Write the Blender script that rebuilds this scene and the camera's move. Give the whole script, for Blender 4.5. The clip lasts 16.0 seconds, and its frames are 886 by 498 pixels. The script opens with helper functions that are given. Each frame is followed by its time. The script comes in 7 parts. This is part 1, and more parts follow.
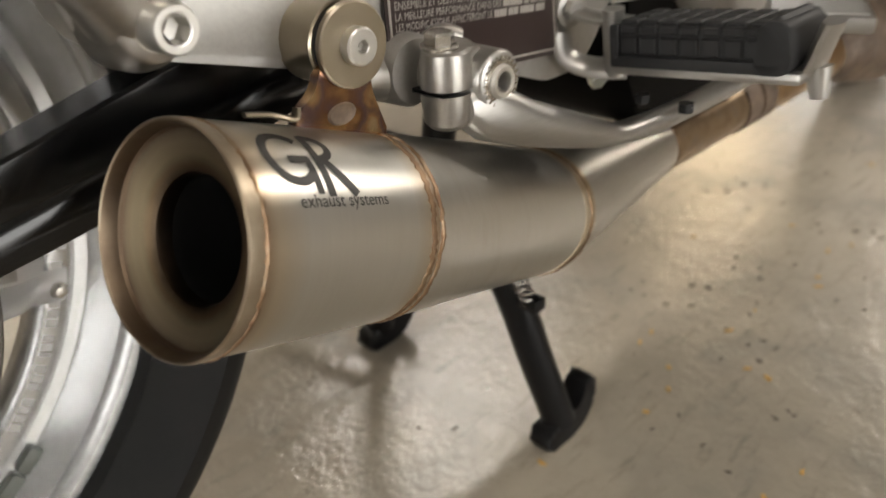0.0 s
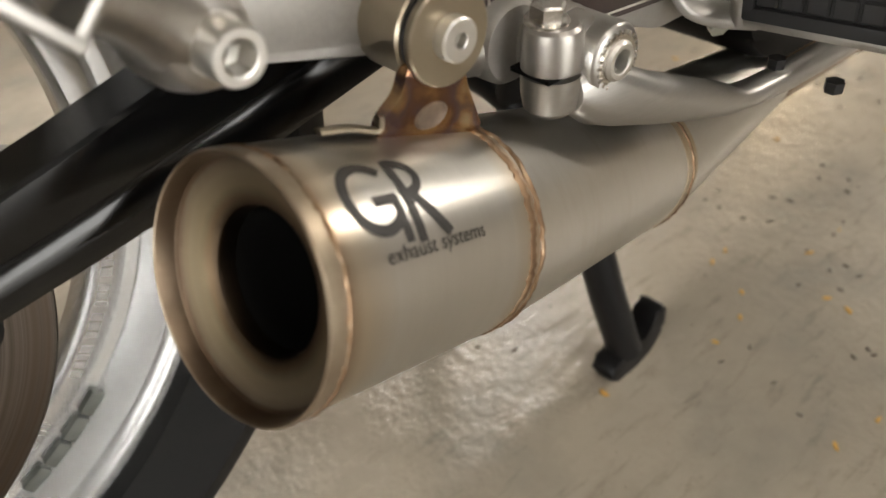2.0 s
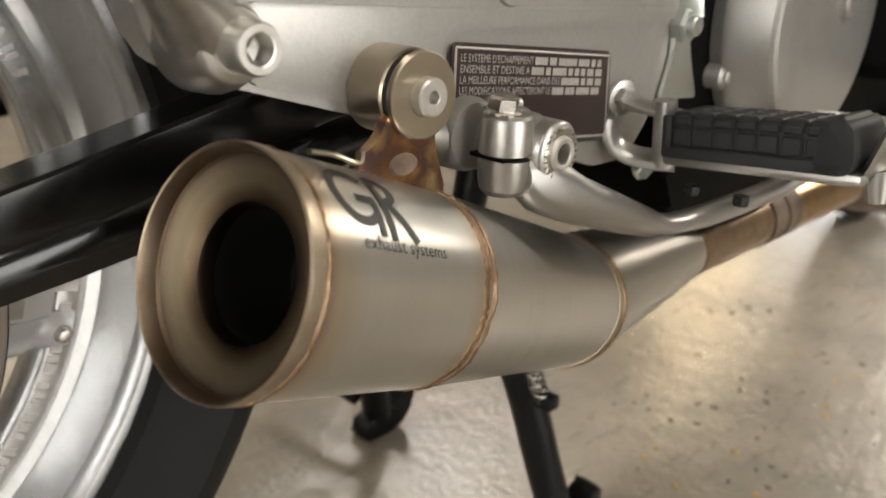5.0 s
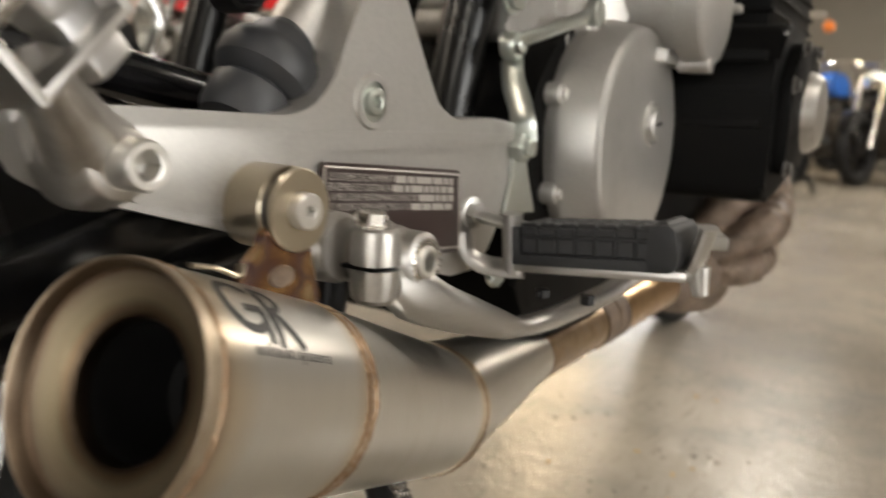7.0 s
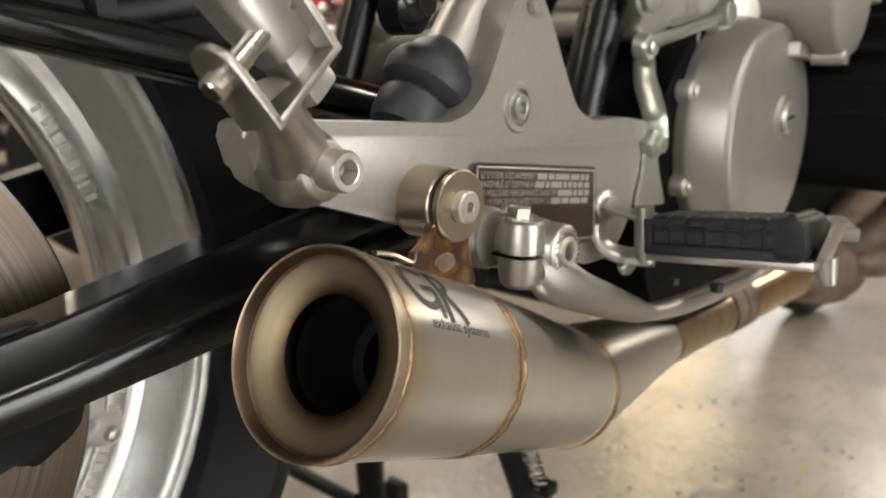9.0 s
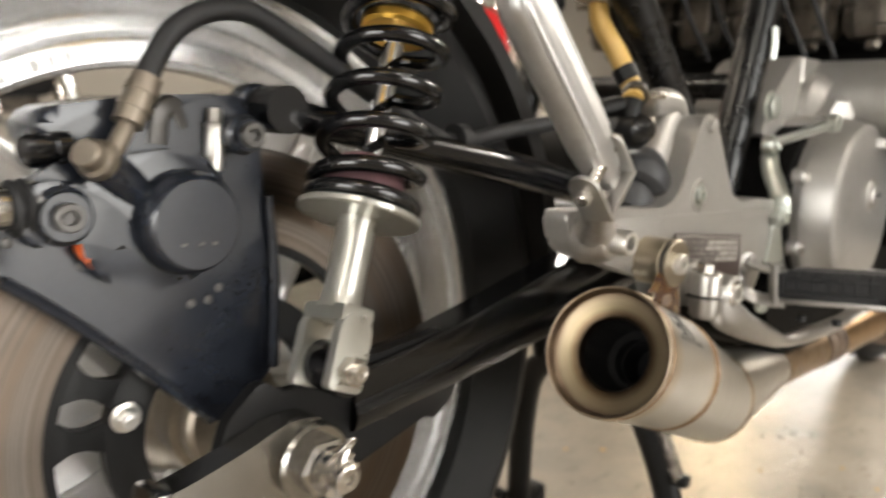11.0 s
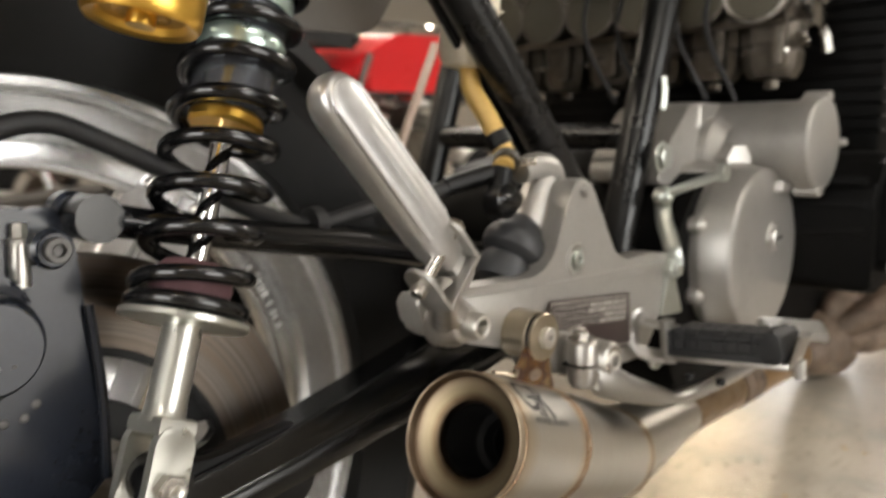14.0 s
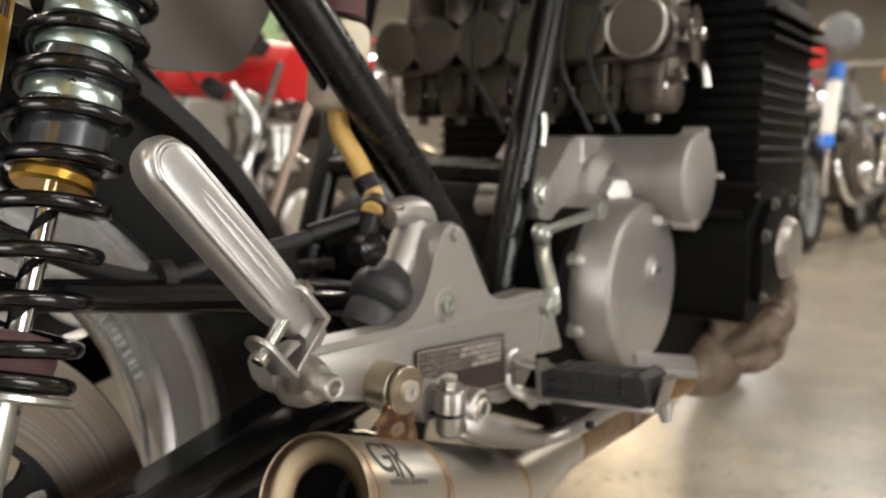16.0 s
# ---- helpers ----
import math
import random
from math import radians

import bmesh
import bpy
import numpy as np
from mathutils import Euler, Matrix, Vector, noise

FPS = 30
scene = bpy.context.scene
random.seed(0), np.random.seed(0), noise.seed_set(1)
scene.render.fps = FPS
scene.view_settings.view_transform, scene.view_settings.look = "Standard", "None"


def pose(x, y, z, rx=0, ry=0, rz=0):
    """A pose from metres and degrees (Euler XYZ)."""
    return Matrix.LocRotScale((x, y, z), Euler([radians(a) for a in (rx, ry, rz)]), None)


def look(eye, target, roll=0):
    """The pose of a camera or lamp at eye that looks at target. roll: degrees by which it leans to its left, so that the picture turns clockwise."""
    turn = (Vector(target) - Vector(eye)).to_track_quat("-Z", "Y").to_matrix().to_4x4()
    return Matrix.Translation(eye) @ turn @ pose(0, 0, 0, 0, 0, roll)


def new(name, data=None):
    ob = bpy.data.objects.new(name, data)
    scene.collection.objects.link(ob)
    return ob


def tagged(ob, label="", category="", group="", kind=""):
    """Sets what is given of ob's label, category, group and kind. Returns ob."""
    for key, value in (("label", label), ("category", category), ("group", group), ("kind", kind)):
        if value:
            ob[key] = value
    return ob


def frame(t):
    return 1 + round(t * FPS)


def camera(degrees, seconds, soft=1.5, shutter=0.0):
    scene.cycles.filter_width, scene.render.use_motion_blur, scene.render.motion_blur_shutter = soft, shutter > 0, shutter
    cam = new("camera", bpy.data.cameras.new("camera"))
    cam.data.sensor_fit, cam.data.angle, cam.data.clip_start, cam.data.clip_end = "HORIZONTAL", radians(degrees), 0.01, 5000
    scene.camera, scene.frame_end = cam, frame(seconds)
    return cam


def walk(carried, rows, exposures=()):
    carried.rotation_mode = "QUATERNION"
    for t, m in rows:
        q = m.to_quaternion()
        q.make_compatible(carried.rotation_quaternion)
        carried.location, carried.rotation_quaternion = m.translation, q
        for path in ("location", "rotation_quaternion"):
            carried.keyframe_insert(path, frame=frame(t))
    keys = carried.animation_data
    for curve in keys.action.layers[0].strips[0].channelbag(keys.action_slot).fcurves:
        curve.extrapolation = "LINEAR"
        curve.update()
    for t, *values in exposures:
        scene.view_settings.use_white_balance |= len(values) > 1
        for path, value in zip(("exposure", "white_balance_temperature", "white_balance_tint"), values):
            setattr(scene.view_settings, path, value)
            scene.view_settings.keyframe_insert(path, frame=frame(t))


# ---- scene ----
cam = camera(58.9, 16.0, shutter=0.5)
# a phone lens focused close: what lies behind the muffler goes soft
cam.data.dof.use_dof = True
cam.data.dof.focus_distance = 0.33
cam.data.dof.aperture_fstop = 9.0
PATH = [
    (0, (0.084, -0.442, 0.493), (1.326, 0.825, -0.43), -2.9),
    (0.5, (0.125, -0.393, 0.507), (1.214, 0.836, -0.635), -3.3),
    (1, (0.12, -0.382, 0.526), (1.126, 0.839, -0.697), -4.0),
    (1.5, (0.12, -0.384, 0.527), (1.115, 0.825, -0.718), -3.7),
    (2, (0.121, -0.38, 0.526), (1.122, 0.822, -0.719), -3.3),
    (2.5, (0.122, -0.376, 0.529), (1.132, 0.833, -0.703), -2.9),
    (3, (0.12, -0.382, 0.527), (1.146, 0.828, -0.692), -2.5),
    (3.2, (0.12, -0.382, 0.526), (1.153, 0.827, -0.688), -2.3),
    (5.3, (0.068, -0.42, 0.462), (1.457, 0.898, -0.116), 3.2),
    (5.5, (0.069, -0.419, 0.458), (1.494, 0.877, -0.081), 2.9),
    (6, (0.073, -0.431, 0.454), (1.639, 0.718, -0.025), 2.3),
    (6.5, (0.079, -0.435, 0.454), (1.76, 0.57, 0.053), 2.3),
    (7, (0.048, -0.416, 0.466), (1.709, 0.643, 0.122), 3.0),
    (7.5, (0.01, -0.405, 0.471), (1.588, 0.774, 0.122), 3.4),
    (8, (0.007, -0.397, 0.465), (1.536, 0.836, 0.09), 3.3),
    (8.2, (0.008, -0.399, 0.453), (1.525, 0.848, 0.072), 2.9),
    (10.3, (-0.074, -0.485, 0.52), (1.356, 0.868, 0.167), 1.5),
    (10.5, (-0.12, -0.477, 0.518), (1.312, 0.878, 0.183), 1.7),
    (11, (-0.23, -0.468, 0.507), (1.184, 0.917, 0.221), 2.5),
    (11.5, (-0.27, -0.466, 0.478), (1.085, 0.975, 0.183), 3.2),
    (12, (-0.273, -0.495, 0.453), (0.996, 1.015, 0.126), 2.9),
    (12.5, (-0.273, -0.506, 0.445), (0.941, 1.046, 0.105), 2.5),
    (13, (-0.257, -0.5, 0.478), (0.961, 1.051, 0.143), 1.8),
    (13.5, (-0.203, -0.505, 0.519), (1.12, 0.966, 0.223), 0.6),
    (14, (-0.161, -0.517, 0.553), (1.285, 0.842, 0.304), 0.3),
    (14.5, (-0.159, -0.511, 0.577), (1.345, 0.79, 0.358), 0.4),
    (15, (-0.147, -0.52, 0.576), (1.385, 0.75, 0.37), 0.2),
    (15.5, (-0.123, -0.539, 0.588), (1.434, 0.694, 0.359), 0.7),
    (16, (-0.12, -0.541, 0.587), (1.446, 0.678, 0.34), 0.8),
]
walk(cam, [(t, look(eye, target, roll)) for t, eye, target, roll in PATH], ((0.0, -0.15), (0.8, 0.0), (3.2, 0.0), (5.5, -0.05), (6.5, -0.1), (7.2, 0.08), (8.2, 0.05), (10.3, 0.25), (11.3, 0.45), (12.2, 0.22), (13.0, 0.3), (14.0, 0.12), (15.0, 0.12), (16.0, 0.05)))

# ---- world and light ----
world = bpy.data.worlds.new("world")
world.use_nodes = True
world.node_tree.nodes["Background"].inputs[0].default_value = (0.98, 0.96, 0.92, 1)
world.node_tree.nodes["Background"].inputs[1].default_value = 8.0
scene.world = world
ROOM = (-5.0, 13.0, -4.5, 7.0, 3.1)
TUBE_POWER = 32.0
DAYLIGHT = 4.0
WEST_DAYLIGHT = 8.0


# ---- materials ----
def nodes_of(name):
    m = bpy.data.materials.new(name)
    m.use_nodes = True
    nt = m.node_tree
    return m, nt, nt.nodes["Principled BSDF"]


def lk(nt, a, b):
    nt.links.new(a, b)


def coords(nt, scale=(1, 1, 1), source="Object"):
    tc = nt.nodes.new("ShaderNodeTexCoord")
    mp = nt.nodes.new("ShaderNodeMapping")
    mp.inputs["Scale"].default_value = scale
    lk(nt, tc.outputs[source], mp.inputs["Vector"])
    return mp.outputs["Vector"]


def noise_tex(nt, vec, scale, detail=4, rough=0.6):
    n = nt.nodes.new("ShaderNodeTexNoise")
    n.inputs["Scale"].default_value = scale
    n.inputs["Detail"].default_value = detail
    n.inputs["Roughness"].default_value = rough
    lk(nt, vec, n.inputs["Vector"])
    return n.outputs["Fac"]


def ramp(nt, fac, stops):
    r = nt.nodes.new("ShaderNodeValToRGB")
    el = r.color_ramp.elements
    while len(el) < len(stops):
        el.new(0.5)
    for e, (p, c) in zip(el, stops):
        e.position, e.color = p, (*c, 1) if len(c) == 3 else c
    lk(nt, fac, r.inputs["Fac"])
    return r.outputs["Color"]


def mixc(nt, fac, a, b, mode="MIX"):
    m = nt.nodes.new("ShaderNodeMix")
    m.data_type, m.blend_type = "RGBA", mode
    for sock, v in ((m.inputs[0], fac), (m.inputs[6], a), (m.inputs[7], b)):
        if isinstance(v, (int, float)):
            sock.default_value = v
        elif isinstance(v, tuple):
            sock.default_value = (*v, 1) if len(v) == 3 else v
        else:
            lk(nt, v, sock)
    return m.outputs[2]


def bump(nt, bsdf, height, strength, dist=0.001):
    b = nt.nodes.new("ShaderNodeBump")
    b.inputs["Strength"].default_value = strength
    b.inputs["Distance"].default_value = dist
    lk(nt, height, b.inputs["Height"])
    lk(nt, b.outputs["Normal"], bsdf.inputs["Normal"])


def surface(name, color, rough, metal=0.0, var=0.25, grain=60.0, stain=9.0, bumpy=0.1, dirt=None, dirt_amt=0.5, coat=0.0, stretch=(1, 1, 1), rvar=0.12, spec=None):
    """A surface with grain and stains at two scales, in colour, roughness and relief."""
    m, nt, b = nodes_of(name)
    v = coords(nt, stretch)
    g, s = noise_tex(nt, v, grain, 5), noise_tex(nt, v, stain, 4, 0.65)
    dark = tuple(c * (1 - var) for c in color)
    lite = tuple(min(1, c * (1 + var * 0.6)) for c in color)
    col = mixc(nt, g, dark, lite)
    if dirt:
        col = mixc(nt, ramp(nt, s, [(0.62 - dirt_amt * 0.3, (0, 0, 0)), (0.78, (dirt_amt,) * 3)]), col, dirt)
    lk(nt, col, b.inputs["Base Color"])
    mr = nt.nodes.new("ShaderNodeMapRange")
    mr.inputs["To Min"].default_value, mr.inputs["To Max"].default_value = max(0.02, rough - rvar), min(1, rough + rvar)
    lk(nt, mixc(nt, 0.5, g, s), mr.inputs["Value"])
    lk(nt, mr.outputs["Result"], b.inputs["Roughness"])
    b.inputs["Metallic"].default_value = metal
    if coat:
        b.inputs["Coat Weight"].default_value, b.inputs["Coat Roughness"].default_value = coat, 0.08
    if spec is not None:
        b.inputs["Specular IOR Level"].default_value = spec
    if bumpy:
        bump(nt, b, g, bumpy)
    return m


ADJUSTER = surface("machined_aluminium", (0.38, 0.365, 0.34), 0.20, 1.0, 0.14, 160, 20, 0.05, (0.2, 0.18, 0.16), 0.3)
YARD = surface("pale_concrete", (0.62, 0.60, 0.56), 0.8, 0.0, 0.1, 6, 0.5, 0.1)
CAST = surface("cast_aluminium", (0.42, 0.405, 0.38), 0.42, 0.70, 0.16, 420, 14, 0.14, (0.22, 0.195, 0.165), 0.38)
BRUSHED = surface("brushed_aluminium", (0.45, 0.435, 0.41), 0.36, 0.95, 0.14, 160, 12, 0.05, (0.3, 0.28, 0.25), 0.2, stretch=(1, 1, 8))
POLISHED = surface("polished_aluminium", (0.88, 0.88, 0.87), 0.30, 1.0, 0.05, 90, 10, 0.0, (0.6, 0.57, 0.53), 0.15, rvar=0.03)
SPOKE = surface("satin_aluminium", (0.97, 0.97, 0.97), 0.20, 0.5, 0.05, 120, 14, 0.0, (0.75, 0.72, 0.68), 0.2, rvar=0.04)
RIMSILVER = surface("rim_aluminium", (0.78, 0.78, 0.78), 0.26, 0.75, 0.08, 120, 12, 0.0, (0.62, 0.59, 0.55), 0.30, rvar=0.04)
PALESTEEL = surface("pale_plated_steel", (0.66, 0.64, 0.60), 0.36, 0.9, 0.12, 220, 40, 0.04, (0.42, 0.38, 0.32), 0.3)
STEEL = surface("bright_steel", (0.60, 0.57, 0.53), 0.25, 1.0, 0.15, 200, 30, 0.05, (0.25, 0.2, 0.16), 0.3)
ZINC = surface("zinc_plate", (0.58, 0.61, 0.57), 0.32, 0.9, 0.08, 160, 24, 0.03, (0.44, 0.46, 0.39), 0.25)
CHROME = surface("chrome", (0.85, 0.85, 0.86), 0.08, 1.0, 0.04, 90, 10, 0, rvar=0.04)
PALEALU = surface("pale_anodised", (0.52, 0.515, 0.47), 0.30, 0.8, 0.08, 160, 15, 0.03, (0.4, 0.38, 0.32), 0.2)
BLACKGLOSS = surface("black_gloss_paint", (0.005, 0.005, 0.006), 0.20, 0.0, 0.3, 200, 12, 0.02, (0.02, 0.018, 0.016), 0.4, coat=0.25)
BLACKARM = surface("black_worn_enamel", (0.004, 0.004, 0.0043), 0.18, 0.0, 0.3, 240, 14, 0.02, (0.012, 0.011, 0.010), 0.4, spec=0.5)
BLACKSATIN = surface("black_satin_paint", (0.005, 0.005, 0.0055), 0.42, 0.0, 0.3, 260, 16, 0.05, (0.012, 0.011, 0.010), 0.4, spec=0.24)
BLACKENGINE = surface("black_engine_paint", (0.0030, 0.0029, 0.0028), 0.55, 0.0, 0.4, 120, 10, 0.15, (0.008, 0.0065, 0.0055), 0.5, spec=0.07)
CALIPER = surface("caliper_grey", (0.015, 0.018, 0.026), 0.22, 0.0, 0.2, 350, 22, 0.02, (0.024, 0.027, 0.035), 0.3, rvar=0.05, spec=0.60)
RUBBER = surface("black_rubber", (0.010, 0.010, 0.011), 0.62, 0.0, 0.3, 300, 18, 0.12, (0.03, 0.028, 0.026), 0.4)
BOOT = surface("weathered_rubber", (0.030, 0.031, 0.034), 0.48, 0.0, 0.3, 260, 24, 0.08, (0.055, 0.053, 0.052), 0.4)
FRAMEBLACK = surface("black_frame_enamel", (0.005, 0.005, 0.0055), 0.28, 0.0, 0.3, 60, 8, 0.0, (0.012, 0.011, 0.010), 0.3, rvar=0.05, spec=0.42)
TYRE = surface("tyre_rubber", (0.011, 0.011, 0.0112), 0.58, 0.0, 0.25, 220, 12, 0.1, (0.024, 0.022, 0.020), 0.4, spec=0.2)
GOLD = surface("gold_anodised", (0.86, 0.52, 0.10), 0.32, 0.95, 0.08, 160, 10, 0.03, (0.7, 0.38, 0.05), 0.3, stretch=(1, 1, 6))
ORANGE = surface("orange_pad_backing", (0.75, 0.12, 0.01), 0.5, 0.0, 0.2, 200, 30, 0.1)
MAROON = surface("maroon_foam", (0.11, 0.05, 0.055), 0.75, 0.0, 0.25, 300, 40, 0.2)
PEARL = surface("pearl_damper_body", (0.50, 0.62, 0.57), 0.30, 0.9, 0.1, 80, 10, 0.01)
DAMPER = surface("grey_damper_body", (0.16, 0.17, 0.19), 0.22, 0.8, 0.1, 80, 10, 0.01)
AMBER = surface("amber_hose", (0.62, 0.40, 0.12), 0.4, 0.0, 0.2, 80, 20, 0.02)
TANKWHITE = surface("translucent_plastic", (0.72, 0.66, 0.54), 0.4, 0.0, 0.1, 60, 14, 0.02, (0.5, 0.33, 0.14), 0.5)
# Base darkened for the deep shade under the tank; the grime is its own.
CARB = surface("dirty_shaded_alloy", (0.17, 0.148, 0.122), 0.42, 0.8, 0.6, 90, 26, 0.3, (0.030, 0.024, 0.018), 0.8)
ACCTAN = surface("pale_tan", (0.55, 0.42, 0.34), 0.4, 0.0, 0.1, 120, 20, 0.05, (0.4, 0.3, 0.22), 0.3)
BRIGHTCAST = surface("rubbed_cast_aluminium", (0.42, 0.40, 0.37), 0.38, 0.92, 0.18, 160, 34, 0.06, (0.20, 0.17, 0.14), 0.5)
MESH = surface("filter_mesh", (0.095, 0.085, 0.06), 0.6, 0.2, 0.5, 700, 40, 0.3, (0.12, 0.1, 0.07), 0.4)
RUST = surface("rusty_header_steel", (0.20, 0.142, 0.100), 0.55, 0.25, 0.75, 130, 34, 0.8, (0.030, 0.020, 0.014), 0.9)
PLATE = surface("maroon_data_plate", (0.034, 0.020, 0.018), 0.4, 0.1, 0.15, 200, 30, 0.03)
LETTER = surface("plate_lettering", (0.46, 0.43, 0.39), 0.45, 0.3, 0.2, 300, 60, 0.0)
PRINT = surface("dark_print", (0.035, 0.032, 0.03), 0.45, 0.2, 0.2, 300, 60, 0.0)
HUB = surface("bronze_hub", (0.30, 0.26, 0.21), 0.42, 0.8, 0.25, 120, 20, 0.1, (0.12, 0.09, 0.07), 0.5)
WEIGHT = surface("lead_weight", (0.20, 0.21, 0.19), 0.5, 0.7, 0.25, 160, 40, 0.15)
FENDER = surface("dark_grey_plastic", (0.042, 0.040, 0.038), 0.5, 0.0, 0.2, 160, 8, 0.06, (0.085, 0.078, 0.07), 0.4)
SIDEPANEL = surface("taupe_panel", (0.085, 0.072, 0.060), 0.45, 0.0, 0.15, 120, 8, 0.03)
REDPAINT = surface("red_paint", (0.72, 0.015, 0.02), 0.3, 0.0, 0.1, 60, 6, 0.0, coat=0.5)
BLUEPAINT = surface("blue_paint", (0.03, 0.16, 0.62), 0.3, 0.0, 0.1, 60, 6, 0.0, coat=0.5)
WHITEPAINT = surface("white_paint", (0.78, 0.77, 0.74), 0.35, 0.0, 0.08, 60, 6, 0.0, coat=0.3)
GREYPAINT = surface("grey_paint", (0.2, 0.21, 0.22), 0.3, 0.1, 0.1, 60, 6, 0.0, coat=0.4)
ORANGEPAINT = surface("orange_plastic", (0.75, 0.2, 0.02), 0.4, 0.0, 0.1, 60, 6, 0.0)
# Lighter copy of WALLPAINT, to brighten the floor's reflection of the end wall.
ENDPAINT = surface("lightened_wall_paint", (0.27, 0.255, 0.23), 0.7, 0.0, 0.08, 40, 1.2, 0.15, (0.34, 0.32, 0.29), 0.35)
WALLPAINT = surface("painted_wall", (0.24, 0.225, 0.205), 0.7, 0.0, 0.08, 40, 1.2, 0.15, (0.22, 0.2, 0.18), 0.35)
GREENPAINT = surface("pale_green_paint", (0.42, 0.62, 0.38), 0.6, 0.0, 0.1, 40, 2, 0.1)
CEILPAINT = surface("ceiling_paint", (0.28, 0.27, 0.25), 0.8, 0.0, 0.06, 30, 1, 0.1)


def stainless():
    """Brushed stainless sheet: fine circular brushing round the can, faint straw tint towards the welds at its two ends."""
    m, nt, b = nodes_of("brushed_stainless")
    v = coords(nt)
    fine = noise_tex(nt, coords(nt, (14, 14, 900)), 1.0, 3)
    blot = noise_tex(nt, v, 18, 4)
    sep = nt.nodes.new("ShaderNodeSeparateXYZ")
    lk(nt, v, sep.inputs[0])
    scale = nt.nodes.new("ShaderNodeMath")
    scale.operation = "MULTIPLY_ADD"
    scale.inputs[1].default_value, scale.inputs[2].default_value = 4.0, 0.02
    lk(nt, sep.outputs["Z"], scale.inputs[0])
    jit = nt.nodes.new("ShaderNodeMath")
    jit.operation = "MULTIPLY_ADD"
    jit.inputs[1].default_value = 0.012
    lk(nt, blot, jit.inputs[0])
    lk(nt, scale.outputs[0], jit.inputs[2])
    base, straw, brown = (0.66, 0.64, 0.60), (0.60, 0.52, 0.405), (0.38, 0.27, 0.18)
    tint = ramp(nt, jit.outputs[0], [(0.0, brown), (0.055, brown), (0.075, straw), (0.13, base), (0.36, base), (0.405, straw), (0.43, brown), (0.47, straw), (0.52, base), (0.93, base), (0.97, straw)])
    col = mixc(nt, ramp(nt, fine, [(0.35, (0, 0, 0)), (0.65, (0.09,) * 3)]), tint, (0.50, 0.48, 0.45))
    lk(nt, col, b.inputs["Base Color"])
    b.inputs["Metallic"].default_value = 1.0
    mr = nt.nodes.new("ShaderNodeMapRange")
    mr.inputs["To Min"].default_value, mr.inputs["To Max"].default_value = 0.26, 0.37
    lk(nt, fine, mr.inputs["Value"])
    lk(nt, mr.outputs["Result"], b.inputs["Roughness"])
    bump(nt, b, fine, 0.02, 0.0005)
    return m


def heat_tint(name, a, c, d, rough=0.25):
    """Steel blued and browned by welding heat, in blotches."""
    m, nt, b = nodes_of(name)
    v = coords(nt)
    n = noise_tex(nt, v, 70, 3)
    lk(nt, ramp(nt, n, [(0.3, a), (0.5, c), (0.68, d)]), b.inputs["Base Color"])
    b.inputs["Metallic"].default_value, b.inputs["Roughness"].default_value = 1.0, rough
    bump(nt, b, noise_tex(nt, v, 420, 3), 0.15)
    return m


STAINLESS = stainless()
WELD = heat_tint("weld_bead", (0.20, 0.125, 0.08), (0.33, 0.22, 0.135), (0.42, 0.33, 0.235), 0.50)
WELDDARK = heat_tint("dark_weld_bead", (0.15, 0.09, 0.055), (0.25, 0.155, 0.09), (0.32, 0.23, 0.15), 0.55)
def iridescent():
    """Thin oxide colours left by the torch: straw, copper, plum and slate in soft blotches."""
    m, nt, b = nodes_of("torch_coloured_steel")
    v = coords(nt)
    n = noise_tex(nt, v, 55, 3, 0.5)
    lk(nt, ramp(nt, n, [(0.28, (0.44, 0.34, 0.19)), (0.40, (0.40, 0.24, 0.11)), (0.49, (0.20, 0.105, 0.065)), (0.56, (0.17, 0.115, 0.125)), (0.64, (0.36, 0.22, 0.11)), (0.74, (0.50, 0.40, 0.25))]), b.inputs["Base Color"])
    b.inputs["Metallic"].default_value, b.inputs["Roughness"].default_value = 1.0, 0.24
    bump(nt, b, noise_tex(nt, v, 260, 3), 0.10)
    return m


TORCHED = iridescent()


